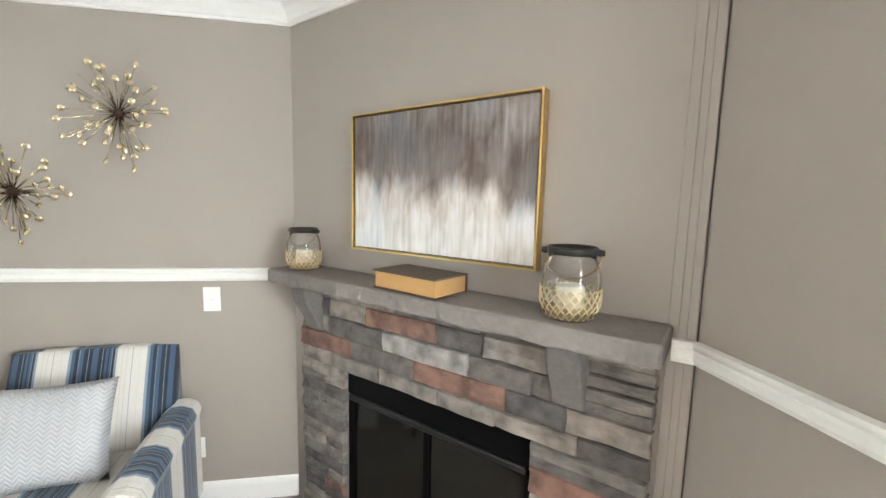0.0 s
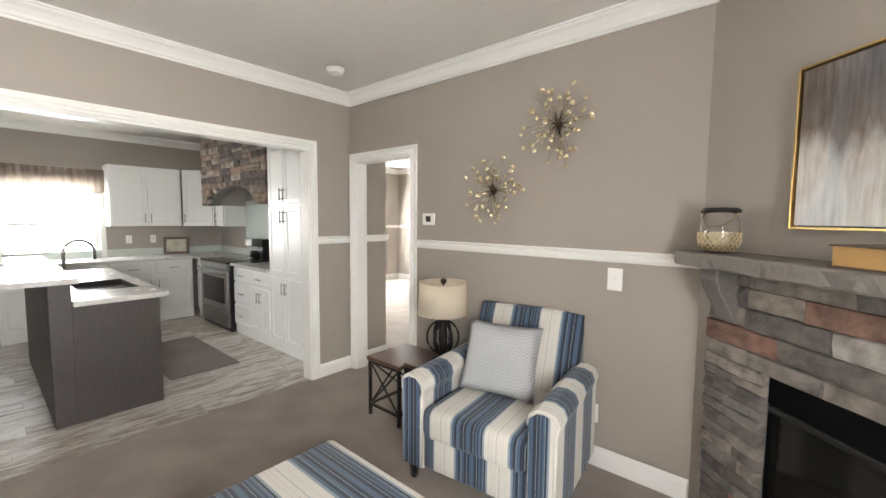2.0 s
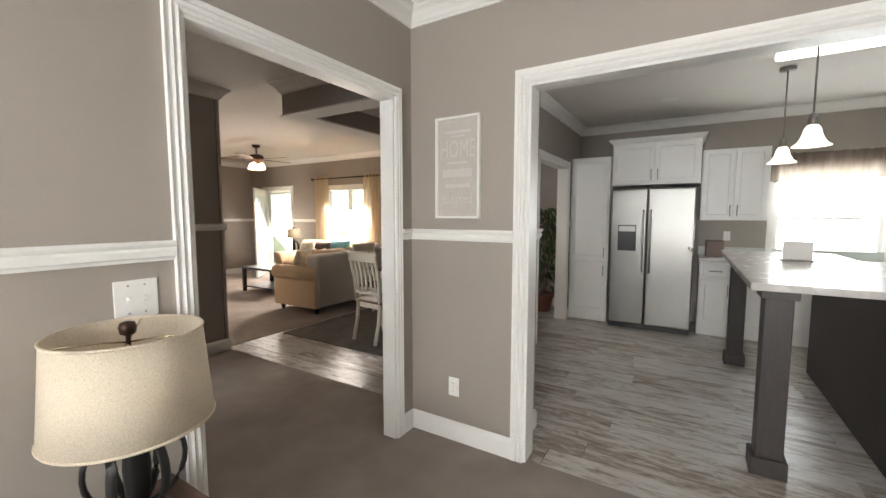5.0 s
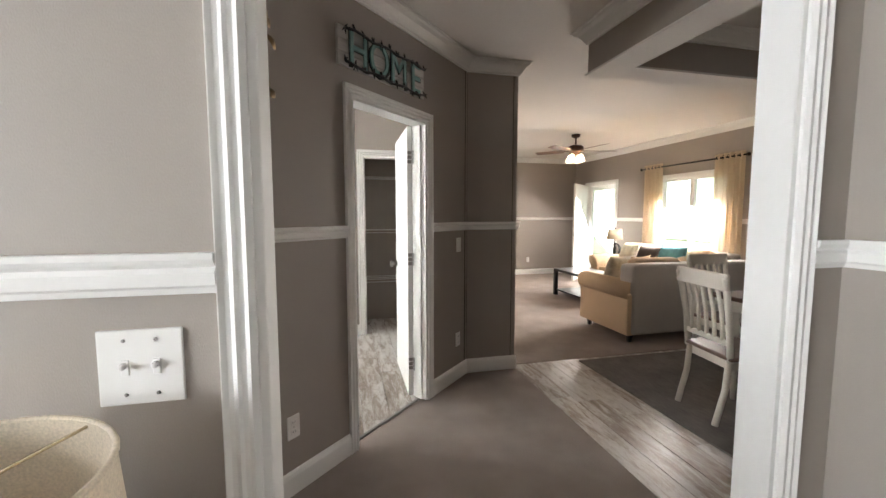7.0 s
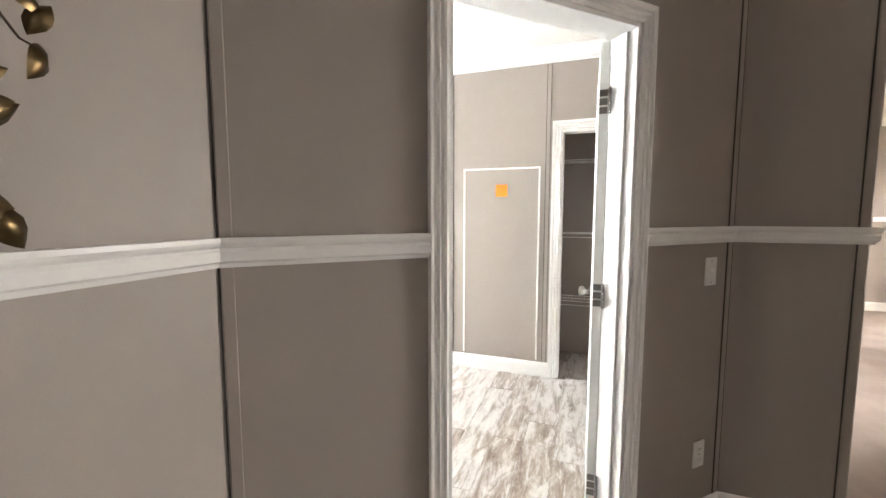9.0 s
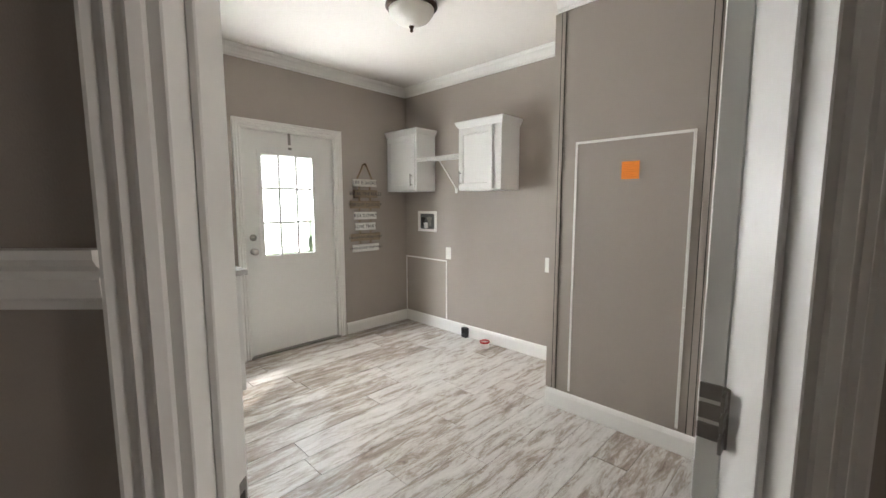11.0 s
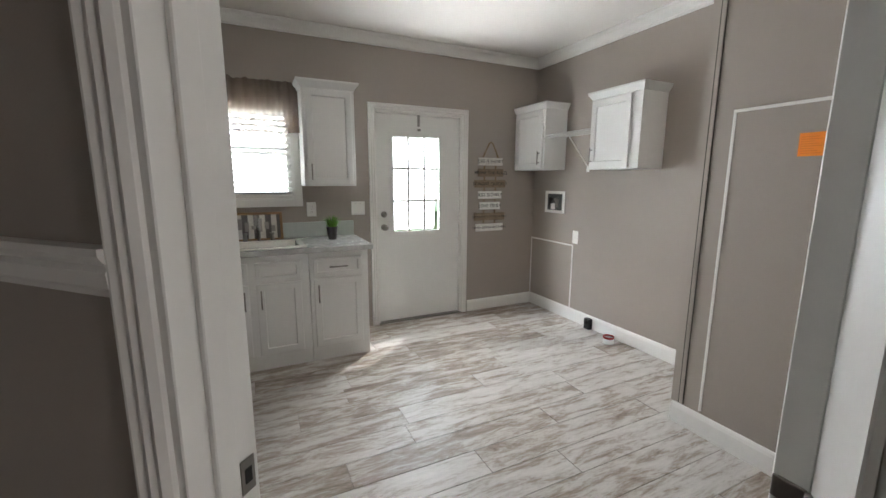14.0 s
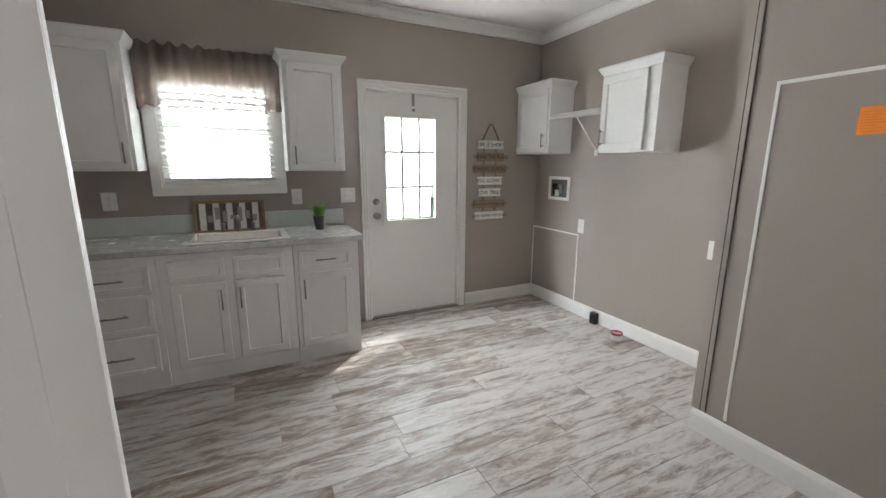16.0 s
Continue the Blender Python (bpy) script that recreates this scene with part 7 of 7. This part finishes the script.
for k in (1, 2):
    x = GX0 + (GX1 - GX0) * k / 3
    z = GZ0 + (GZ1 - GZ0) * k / 3
    part("muntin", box((x - 0.011, 0.002, GZ0), (x + 0.011, 0.016, GZ1)), M_DOORW, xd)
    part("muntin", box((GX0, 0.001, z - 0.011), (GX1, 0.0165, z + 0.011)), M_DOORW, xd)
g = part("pane", box((GX0, 0.02, GZ0), (GX1, 0.024, GZ1)), M_GLASS, xd)
g.visible_shadow = False
part("knob", lathe([(0.030, 0), (0.030, 0.006), (0.012, 0.010), (0.012, 0.028), (0.027, 0.036), (0.030, 0.052), (0.022, 0.064), (0.0, 0.068)], 20), M_NICKEL, xd, "satin nickel door knob", m=pose(0.065, 0, 0.965, 90))
part("deadbolt", lathe([(0.030, 0), (0.030, 0.010), (0.014, 0.014), (0.014, 0.026), (0.0, 0.028)], 20), M_NICKEL, xd, "satin nickel deadbolt", m=pose(0.065, 0, 1.09, 90))
part("over_door_hook", boxes([((0.42, -0.004, 1.93), (0.445, -0.001, 2.034)), ((0.42, -0.022, 1.885), (0.445, -0.004, 1.905))]), M_NICKEL, xd)
slab("door_threshold", (-3.70, SOUTH - 0.16, -0.003), (-2.79, SOUTH + 0.01, 0.014), M_NICKEL, "metal door threshold", "threshold")

pk = thing("plank_word_sign", pose(-4.04, SOUTH + 0.001, 0, 0, 0, 180), "seven weathered word planks hanging on a jute rope", "wall sign")
M_OLD = paint("weathered_board", (0.27, 0.205, 0.145), 0.8, grain=18, vary=0.35, bump=0.3, stretch=(1, 1, 7), per_object=0.2)
M_PALE = paint("chalk_white_board", (0.80, 0.79, 0.76), 0.8, grain=16, vary=0.22, bump=0.3, stretch=(1, 1, 7))
for i, (txt, w, dx) in enumerate((("LIFE IS SHORT", 0.30, 0.0), ("BREAK THE RULES", 0.31, 0.005), ("FORGIVE QUICKLY", 0.38, 0.0), ("KISS SLOWLY", 0.29, 0.0), ("LOVE TRULY", 0.26, 0.0), ("LAUGH UNCONTROLLABLY", 0.38, 0.0), ("NEVER REGRET ANYTHING", 0.34, 0.0))):
    z = 1.615 - i * 0.116
    pl = part("plank", box((-w / 2 + dx, -0.016, z - 0.042), (w / 2 + dx, -0.002, z + 0.038), 0.003), (M_WASH, M_OLD, M_OLD, M_PALE, M_PALE, M_OLD, M_PALE)[i], pk)
    part("lettering", text_mesh(txt, 0.050 if len(txt) < 16 else 0.034, 0.0008, 1.0), M_BLACK, pl, m=pose(dx, -0.0172, z - 0.003))
M_JUTE = paint("jute_rope", (0.28, 0.19, 0.10), 0.95, grain=160, vary=0.3, bump=0.6)
part("rope", tube([(-0.10, -0.010, 1.645), (-0.02, -0.012, 1.80), (0.0, -0.012, 1.81), (0.02, -0.012, 1.80), (0.10, -0.010, 1.645)], 0.006, 6), M_JUTE, pk)
for x in (-0.10, 0.10):
    part("rope", tube([(x * 0.7, -0.0015, 1.64), (x * 0.7, -0.0015, 0.90)], 0.006, 6), M_JUTE, pk)

lcl = thing("ceiling_light", pose(-3.33, -2.70, CEIL_Z), "bronze flush laundry ceiling light with frosted bowl", "ceiling light", "ceiling lights")
bowl_light(lcl, 0.165)

DR = (DG0[0] - 0.7071 * (LD1 - 0.016) - 0.7071 * 0.119, DG0[1] + 0.7071 * (LD1 - 0.016) - 0.7071 * 0.119)
dr = thing("door_laundry", pose(DR[0], DR[1], 0.012, 0, 0, 180), "white interior door standing open into the laundry", "door", kind="structure")
part("slab", box((0.004, 0.0, 0), (0.728, 0.035, 2.02), 0.002), M_DOORW, dr)
for s in (-1, 1):
    part("knob", lathe([(0.030, 0), (0.030, 0.006), (0.012, 0.010), (0.012, 0.028), (0.027, 0.036), (0.030, 0.052), (0.022, 0.062), (0.0, 0.066)], 20), M_NICKEL, dr, "satin nickel door knob", m=pose(0.665, 0 if s < 0 else 0.035, 0.94, 90 if s < 0 else -90))
for z in (0.25, 1.05, 1.80):
    hg = part("hinge", boxes([((0.000, 0.003, z - 0.045), (0.005, 0.033, z - 0.020)), ((0.000, 0.003, z - 0.0125), (0.005, 0.033, z + 0.0125)), ((0.000, 0.003, z + 0.020), (0.005, 0.033, z + 0.045))], 0.001), M_NICKEL, dr, "satin nickel hinge")
    part("knuckle", tube([(-0.005, -0.004, z - 0.047), (-0.005, -0.004, z + 0.047)], 0.006, 10), M_NICKEL, hg)
    part("jamb_leaf", boxes([((-0.036, -0.006, z - 0.045), (-0.009, -0.001, z - 0.02)), ((-0.036, -0.006, z - 0.0125), (-0.009, -0.001, z + 0.0125)), ((-0.036, -0.006, z + 0.02), (-0.009, -0.001, z + 0.045))], 0.001), M_NICKEL, hg)
DGP = edge_pose(DG0, DG1)
stop = tagged_at(new("door_stop_laundry"), DGP, "white painted door stop strips in the laundry door frame", "door frame", kind="structure")
part("strip", box((LD0 + 0.0165, 0.035, 0.003), (LD0 + 0.028, 0.072, LDH - 0.017), 0.002), M_TRIM, stop)
part("strip", box((LD1 - 0.028, 0.035, 0.003), (LD1 - 0.0165, 0.072, LDH - 0.017), 0.002), M_TRIM, stop)
sp = thing("strike_plate", DGP @ pose(LD0 + 0.017, 0.095, 0.95), "satin nickel strike plate on the door jamb", "strike plate")
part("plate", box((0, -0.014, -0.03), (0.002, 0.014, 0.03), 0.0008), M_NICKEL, sp)
part("mortise", box((0.001, -0.007, -0.013), (0.0026, 0.007, 0.013)), M_DARK, sp)
tagged(part("threshold_strip", box((LD0 - 0.0, 0.048, -0.002), (LD1, 0.075, 0.008), 0.003), M_NICKEL, m=DGP), "metal strip where carpet meets planks", "threshold", kind="structure")
for z in (0.58, 1.20, 1.86):
    cs = thing("closet_wire_shelf", pose(-4.62, -0.78, z), "white coated wire closet shelf", "wire shelf", "closet wire shelves")
    bm = bmesh.new()
    for x in (0.005, 0.14, 0.27, 0.30):
        tube([(x, -0.30, 0 if x < 0.29 else -0.03), (x, 0.55, 0 if x < 0.29 else -0.03)], 0.0038, 5, bm=bm)
    for i in range(30):
        tube([(0.005, -0.29 + i * 0.029, 0.004), (0.30, -0.29 + i * 0.029, 0.004)], 0.0017, 4, bm=bm)
    part("grid", finish(bm, True), M_WIRE, cs)
wall("wall_closet_north", (-4.63, -0.24), (-4.04, -0.24), 0.06, CEIL_Z)
wall("wall_closet_south", (-4.04, -1.08), (-4.63, -1.08), 0.06, CEIL_Z)
mouldings([(-3.93, -1.98), (-3.93, -0.2)], "crown_panel_wall", CROWN, CEIL_Z, label="white painted crown moulding")
# cover strips where wall panels meet; thin dark lines paint the shade in the gaps
M_GAP_SHADE = paint("gap_shade_paint", (0.05, 0.042, 0.037), 0.9)


def cover_strip(p0, p1, s0, s1, seams):
    """A flat taupe strip on the wall's face from s0 to s1, with dark lines as painted gap shade at the given places."""
    ob = tagged(part("cover_strip", box((s0, -0.006, 0.126), (s1, 0.0, CEIL_Z - 0.107), 0.002), M_WALL, m=edge_pose(p0, p1)), "taupe cover strip between wall panels", "trim", kind="structure")
    for q in seams:
        part("gap_shade_line", box((q - 0.002, -0.0045, 0.126), (q + 0.002, -0.0005, CEIL_Z - 0.107)), M_GAP_SHADE, ob)


HW_ = (DG1[0], 0.25)
DGL = math.hypot(DG1[0] - DG0[0], DG1[1] - DG0[1])
FPL = math.hypot(FP1[0] - FP0[0], FP1[1] - FP0[1])
cover_strip(DG0, DG1, 0.006, 0.034, (0.003,))
cover_strip(DG0, DG1, DGL - 0.034, DGL - 0.006, (DGL - 0.037, DGL - 0.003))
cover_strip(DG1, HW_, 0.420, 0.452, (0.416,))
cover_strip(FP0, FP1, 1.786, 1.814, ())
cover_strip(FP0, FP1, FPL - 0.030, FPL - 0.006, (FPL - 0.003,))
cover_strip((-3.93, -1.98), (-3.93, -0.17), 0.030, 0.052, (0.0275, 0.055))
cover_strip((-3.93, -1.98), (-3.93, -0.17), 0.846, 0.874, (0.843, 0.877))

# den window, out of sight behind the walk
window_unit("window_bedroom", pose(6.85, NORTH, 0.80), 1.60, 1.30, "white double window in the bedroom", 0, mullion=True)
window_unit("window_den", pose(2.25, SOUTH, 0.90, 0, 0, 180), 1.60, 1.20, "white double window in the den", 0, mullion=True)


# Tree and sky colours that emit; the daylight outdoors is put into the material.
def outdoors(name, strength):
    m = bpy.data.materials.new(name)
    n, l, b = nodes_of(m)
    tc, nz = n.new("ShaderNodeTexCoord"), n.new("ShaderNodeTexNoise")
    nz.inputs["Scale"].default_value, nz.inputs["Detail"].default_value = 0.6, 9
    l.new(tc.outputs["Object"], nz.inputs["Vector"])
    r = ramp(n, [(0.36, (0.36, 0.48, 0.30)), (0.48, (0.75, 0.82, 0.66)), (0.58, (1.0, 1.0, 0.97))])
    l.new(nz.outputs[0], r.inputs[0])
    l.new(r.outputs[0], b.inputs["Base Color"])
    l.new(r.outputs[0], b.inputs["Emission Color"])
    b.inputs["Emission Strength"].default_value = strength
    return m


# Flat sheets outside the windows, glowing in place of a sunlit view.
M_OUT = outdoors("glowing_tree_view", 1.3)
slab("backdrop_south", (-60, -25.2, -0.7), (60, -25.0, 11), M_OUT, "glowing backdrop sheet coloured like trees and sky beyond the garden", "backdrop")
slab("backdrop_north", (-60, 25.0, -0.7), (60, 25.2, 11), M_OUT, "glowing backdrop sheet coloured like trees and sky beyond the garden", "backdrop")

# ---- stones of the fireplace and the range hood ----
def stone_mat(name, palette, k=1.0):
    m = bpy.data.materials.new(name)
    n, l, b = nodes_of(m)
    oi, tc = n.new("ShaderNodeObjectInfo"), n.new("ShaderNodeTexCoord")
    r = ramp(n, [(i / len(palette), shade(c, k)) for i, c in enumerate(palette)])
    r.color_ramp.interpolation = "CONSTANT"
    l.new(oi.outputs["Random"], r.inputs[0])
    ad = n.new("ShaderNodeVectorMath")
    l.new(tc.outputs["Object"], ad.inputs[0])
    l.new(oi.outputs["Location"], ad.inputs[1])
    n1, n2 = n.new("ShaderNodeTexNoise"), n.new("ShaderNodeTexNoise")
    n1.inputs["Scale"].default_value, n1.inputs["Detail"].default_value = 13, 8
    n2.inputs["Scale"].default_value, n2.inputs["Detail"].default_value = 70, 6
    l.new(ad.outputs[0], n1.inputs["Vector"])
    l.new(ad.outputs[0], n2.inputs["Vector"])
    g = ramp(n, [(0.32, (0.45, 0.43, 0.42)), (0.5, (0.95, 0.93, 0.91)), (0.66, (1.35, 1.3, 1.25))])
    l.new(n1.outputs[0], g.inputs[0])
    mx = n.new("ShaderNodeMix")
    mx.data_type, mx.blend_type, mx.clamp_result = "RGBA", "MULTIPLY", False
    mx.inputs[0].default_value = 0.85
    l.new(r.outputs[0], mx.inputs[6])
    l.new(g.outputs[0], mx.inputs[7])
    l.new(mx.outputs[2], b.inputs["Base Color"])
    b.inputs["Roughness"].default_value = 0.92
    bp = n.new("ShaderNodeBump")
    bp.inputs["Strength"].default_value, bp.inputs["Distance"].default_value = 0.6, 0.008
    s = n.new("ShaderNodeMath")
    l.new(n1.outputs[0], s.inputs[0])
    l.new(n2.outputs[0], s.inputs[1])
    l.new(s.outputs[0], bp.inputs["Height"])
    l.new(bp.outputs[0], b.inputs["Normal"])
    return m


STONES = {
    "r": stone_mat("brick_red_stone", [(0.235, 0.135, 0.105), (0.26, 0.155, 0.12), (0.22, 0.14, 0.11)], 0.84),
    "w": stone_mat("pale_stone", [(0.40, 0.385, 0.36), (0.37, 0.35, 0.33)], 0.84),
    "t": stone_mat("tan_grey_stone", [(0.30, 0.265, 0.23), (0.27, 0.245, 0.215), (0.31, 0.28, 0.25)], 0.84),
    "g": stone_mat("mid_grey_stone", [(0.20, 0.185, 0.17), (0.22, 0.20, 0.18), (0.18, 0.17, 0.16)], 0.84),
    "d": stone_mat("charcoal_stone", [(0.115, 0.105, 0.102), (0.135, 0.122, 0.115), (0.15, 0.135, 0.125)], 0.84),
}
M_STONE_H = stone_mat("hood_ledge_stone", [(0.20, 0.155, 0.125), (0.11, 0.085, 0.075), (0.28, 0.23, 0.19), (0.15, 0.12, 0.10), (0.24, 0.17, 0.13), (0.085, 0.07, 0.065), (0.33, 0.28, 0.24)])


def stone(w, h, d, rnd):
    """A rough-faced block, centred in x and z, its face at y = -d."""
    bm = bmesh.new()
    nx, nz = 4, 2
    g = []
    for j in range(nz + 1):
        row = []
        for i in range(nx + 1):
            u, v = i / nx - 0.5, j / nz - 0.5
            e = i in (0, nx) or j in (0, nz)
            row.append(bm.verts.new((u * (w - 0.009) + rnd.uniform(-1, 1) * 0.004, -d + (0.006 if e else 0) + rnd.uniform(-1, 1) * 0.0045, v * (h - 0.008) + rnd.uniform(-1, 1) * 0.003)))
        g.append(row)
    for j in range(nz):
        for i in range(nx):
            bm.faces.new((g[j][i], g[j][i + 1], g[j + 1][i + 1], g[j + 1][i]))
    ring = g[0] + [g[j][nx] for j in range(1, nz + 1)] + g[nz][nx - 1::-1] + [g[j][0] for j in range(nz - 1, 0, -1)]
    mid = [bm.verts.new((v.co.x * 1.0 + (0.005 if v.co.x > 0 else -0.005), v.co.y + 0.010, v.co.z + (0.004 if v.co.z > 0 else -0.004))) for v in ring]
    back = [bm.verts.new((v.co.x, 0.0, v.co.z)) for v in mid]
    n = len(ring)
    for a, b in ((ring, mid), (mid, back)):
        for i in range(n):
            bm.faces.new((a[i], a[(i + 1) % n], b[(i + 1) % n], b[i]))
    return finish(bm)


def lay(parent, x0, x1, z0, z1, course, depth, materials, keep, seed, lengths):
    rnd = random.Random(seed)
    z = z1
    while z > z0 + 0.02:
        h = min(course * rnd.uniform(0.82, 1.18), z - z0)
        if z - h - z0 < 0.04:
            h = z - z0
        x = x0
        while x < x1 - 0.01:
            L = rnd.uniform(*lengths)
            if x1 - x - L < 0.10:
                L = x1 - x
            for a, b, c, d in keep(x, x + L, z - h, z):
                if b - a > 0.03 and d - c > 0.02:
                    dd = depth * rnd.uniform(0.75, 1.2)
                    if d - c > 0.075 and rnd.random() < 0.16:
                        m_ = (c + d) / 2
                        pieces = ((c, m_), (m_, d))
                    else:
                        pieces = ((c, d),)
                    for p, q in pieces:
                        part("stone", stone(b - a, q - p, dd * rnd.uniform(0.9, 1.1), rnd), rnd.choice(materials), parent, m=pose((a + b) / 2, -0.020 if parent is fire else 0.014, (p + q) / 2))
            x += L
        z -= h


def round_firebox(a, b, c, d):
    if c >= FT - 0.015:
        return [(a, b, c, d)]
    return [(a, min(b, F0), c, d), (max(a, F1), b, c, d)] if not (a >= F0 and b <= F1) else ([(a, b, FT, d)] if d > FT + 0.03 else [])


def over_arch(a, b, c, d):
    lo = max(c, max(arch_z(a), arch_z(b), arch_z((a + b) / 2)))
    if lo == c or b - a < 0.12:
        return [(a, b, lo, d)]
    m_ = (a + b) / 2
    return over_arch(a, m_, c, d) + over_arch(m_, b, c, d)


# the courses over the firebox: bottom, top, then the right end and tone of each stone, from the left
COURSES = [
    (1.226, 1.303, "0.36g 0.77t 1.20g 1.46d 1.775t"),
    (1.138, 1.224, "0.34d 0.59t 0.985r 1.20d 1.47t 1.775g"),
    (1.048, 1.136, "0.34g 0.70d 1.143w 1.397d 1.52d 1.775g"),
    (0.958, 1.046, "0.50r 0.877d 1.305r 1.52d 1.775t"),
    (0.888, 0.956, "0.365t 0.683g 1.01t 1.26t 1.56t 1.775d"),
]
rs_ = random.Random(17)
for c0, c1, run in COURSES:
    left = S0
    for item in run.split():
        right = float(item[:-1])
        split = right == S1 and 1.0 < c0 < 1.2
        for p, q in ((c0, (c0 + c1) / 2), ((c0 + c1) / 2, c1)) if split else ((c0, c1),):
            part("stone", stone(right - left, q - p, 0.040 * rs_.uniform(0.8, 1.2), rs_), STONES[item[-1]], fire, m=pose((left + right) / 2, -0.020, (p + q) / 2))
        left = right
TONES = [STONES[k] for k in "tttggddtgdtr"]
lay(fire, S0, F0, 0.002, 0.886, 0.056, 0.040, TONES, round_firebox, 11, (0.14, 0.30))
lay(fire, F1, S1, 0.002, 0.886, 0.094, 0.040, TONES, round_firebox, 12, (0.20, 0.40))
lay(hood, 0.0, HW, HB, HT, 0.085, 0.030, [M_STONE_H], over_arch, 5, (0.16, 0.42))

# ---- floor planks ----
PLANKS = {}


def lay_planks(floor, x0, x1, y0, y1, limit=None, w=0.186, L=1.22, seed=1):
    rnd = random.Random(seed)
    y = y0
    while y < y1 - 0.01:
        h = min(w, y1 - y)
        end = limit(y + h) if limit else x1
        x = x0 - rnd.uniform(0, L * 0.9)
        while x < end:
            a, b = max(x, x0), min(x + L, end)
            x += L
            if b - a < 0.02:
                continue
            key = (round(b - a, 2), round(h, 3))
            if key not in PLANKS:
                bm = bmesh.new()
                X, Y, e = key[0] / 2 - 0.0007, key[1] / 2 - 0.0007, 0.0016
                lo = [bm.verts.new(c) for c in ((-X, -Y, 0.0), (X, -Y, 0.0), (X, Y, 0.0), (-X, Y, 0.0))]
                hi = [bm.verts.new(c) for c in ((-X + e, -Y + e, 0.0022), (X - e, -Y + e, 0.0022), (X - e, Y - e, 0.0022), (-X + e, Y - e, 0.0022))]
                for i in range(4):
                    bm.faces.new((lo[i], lo[(i + 1) % 4], hi[(i + 1) % 4], hi[i]))
                bm.faces.new(hi)
                finish(bm)
                PLANKS[key] = bpy.data.meshes.new("plank")
                bm.to_mesh(PLANKS[key])
                bm.free()
                PLANKS[key].materials.append(M_PLANK)
            p = new("plank", PLANKS[key])
            p.parent, p.location = floor, ((a + b) / 2, y + h / 2, -0.0045)
        y += h


lay_planks(floor_laundry, -4.63, -0.13, SOUTH, -0.2, lambda y: -0.13 if y < -1.7 else min(-0.13, -2.60 - y + 0.12), seed=3)
lay_planks(floor_kitchen, 0.0, 4.96, 0.037, NORTH, seed=7)
lay_planks(floor_dining, -2.655, 0.0, 0.264, NORTH, seed=9)
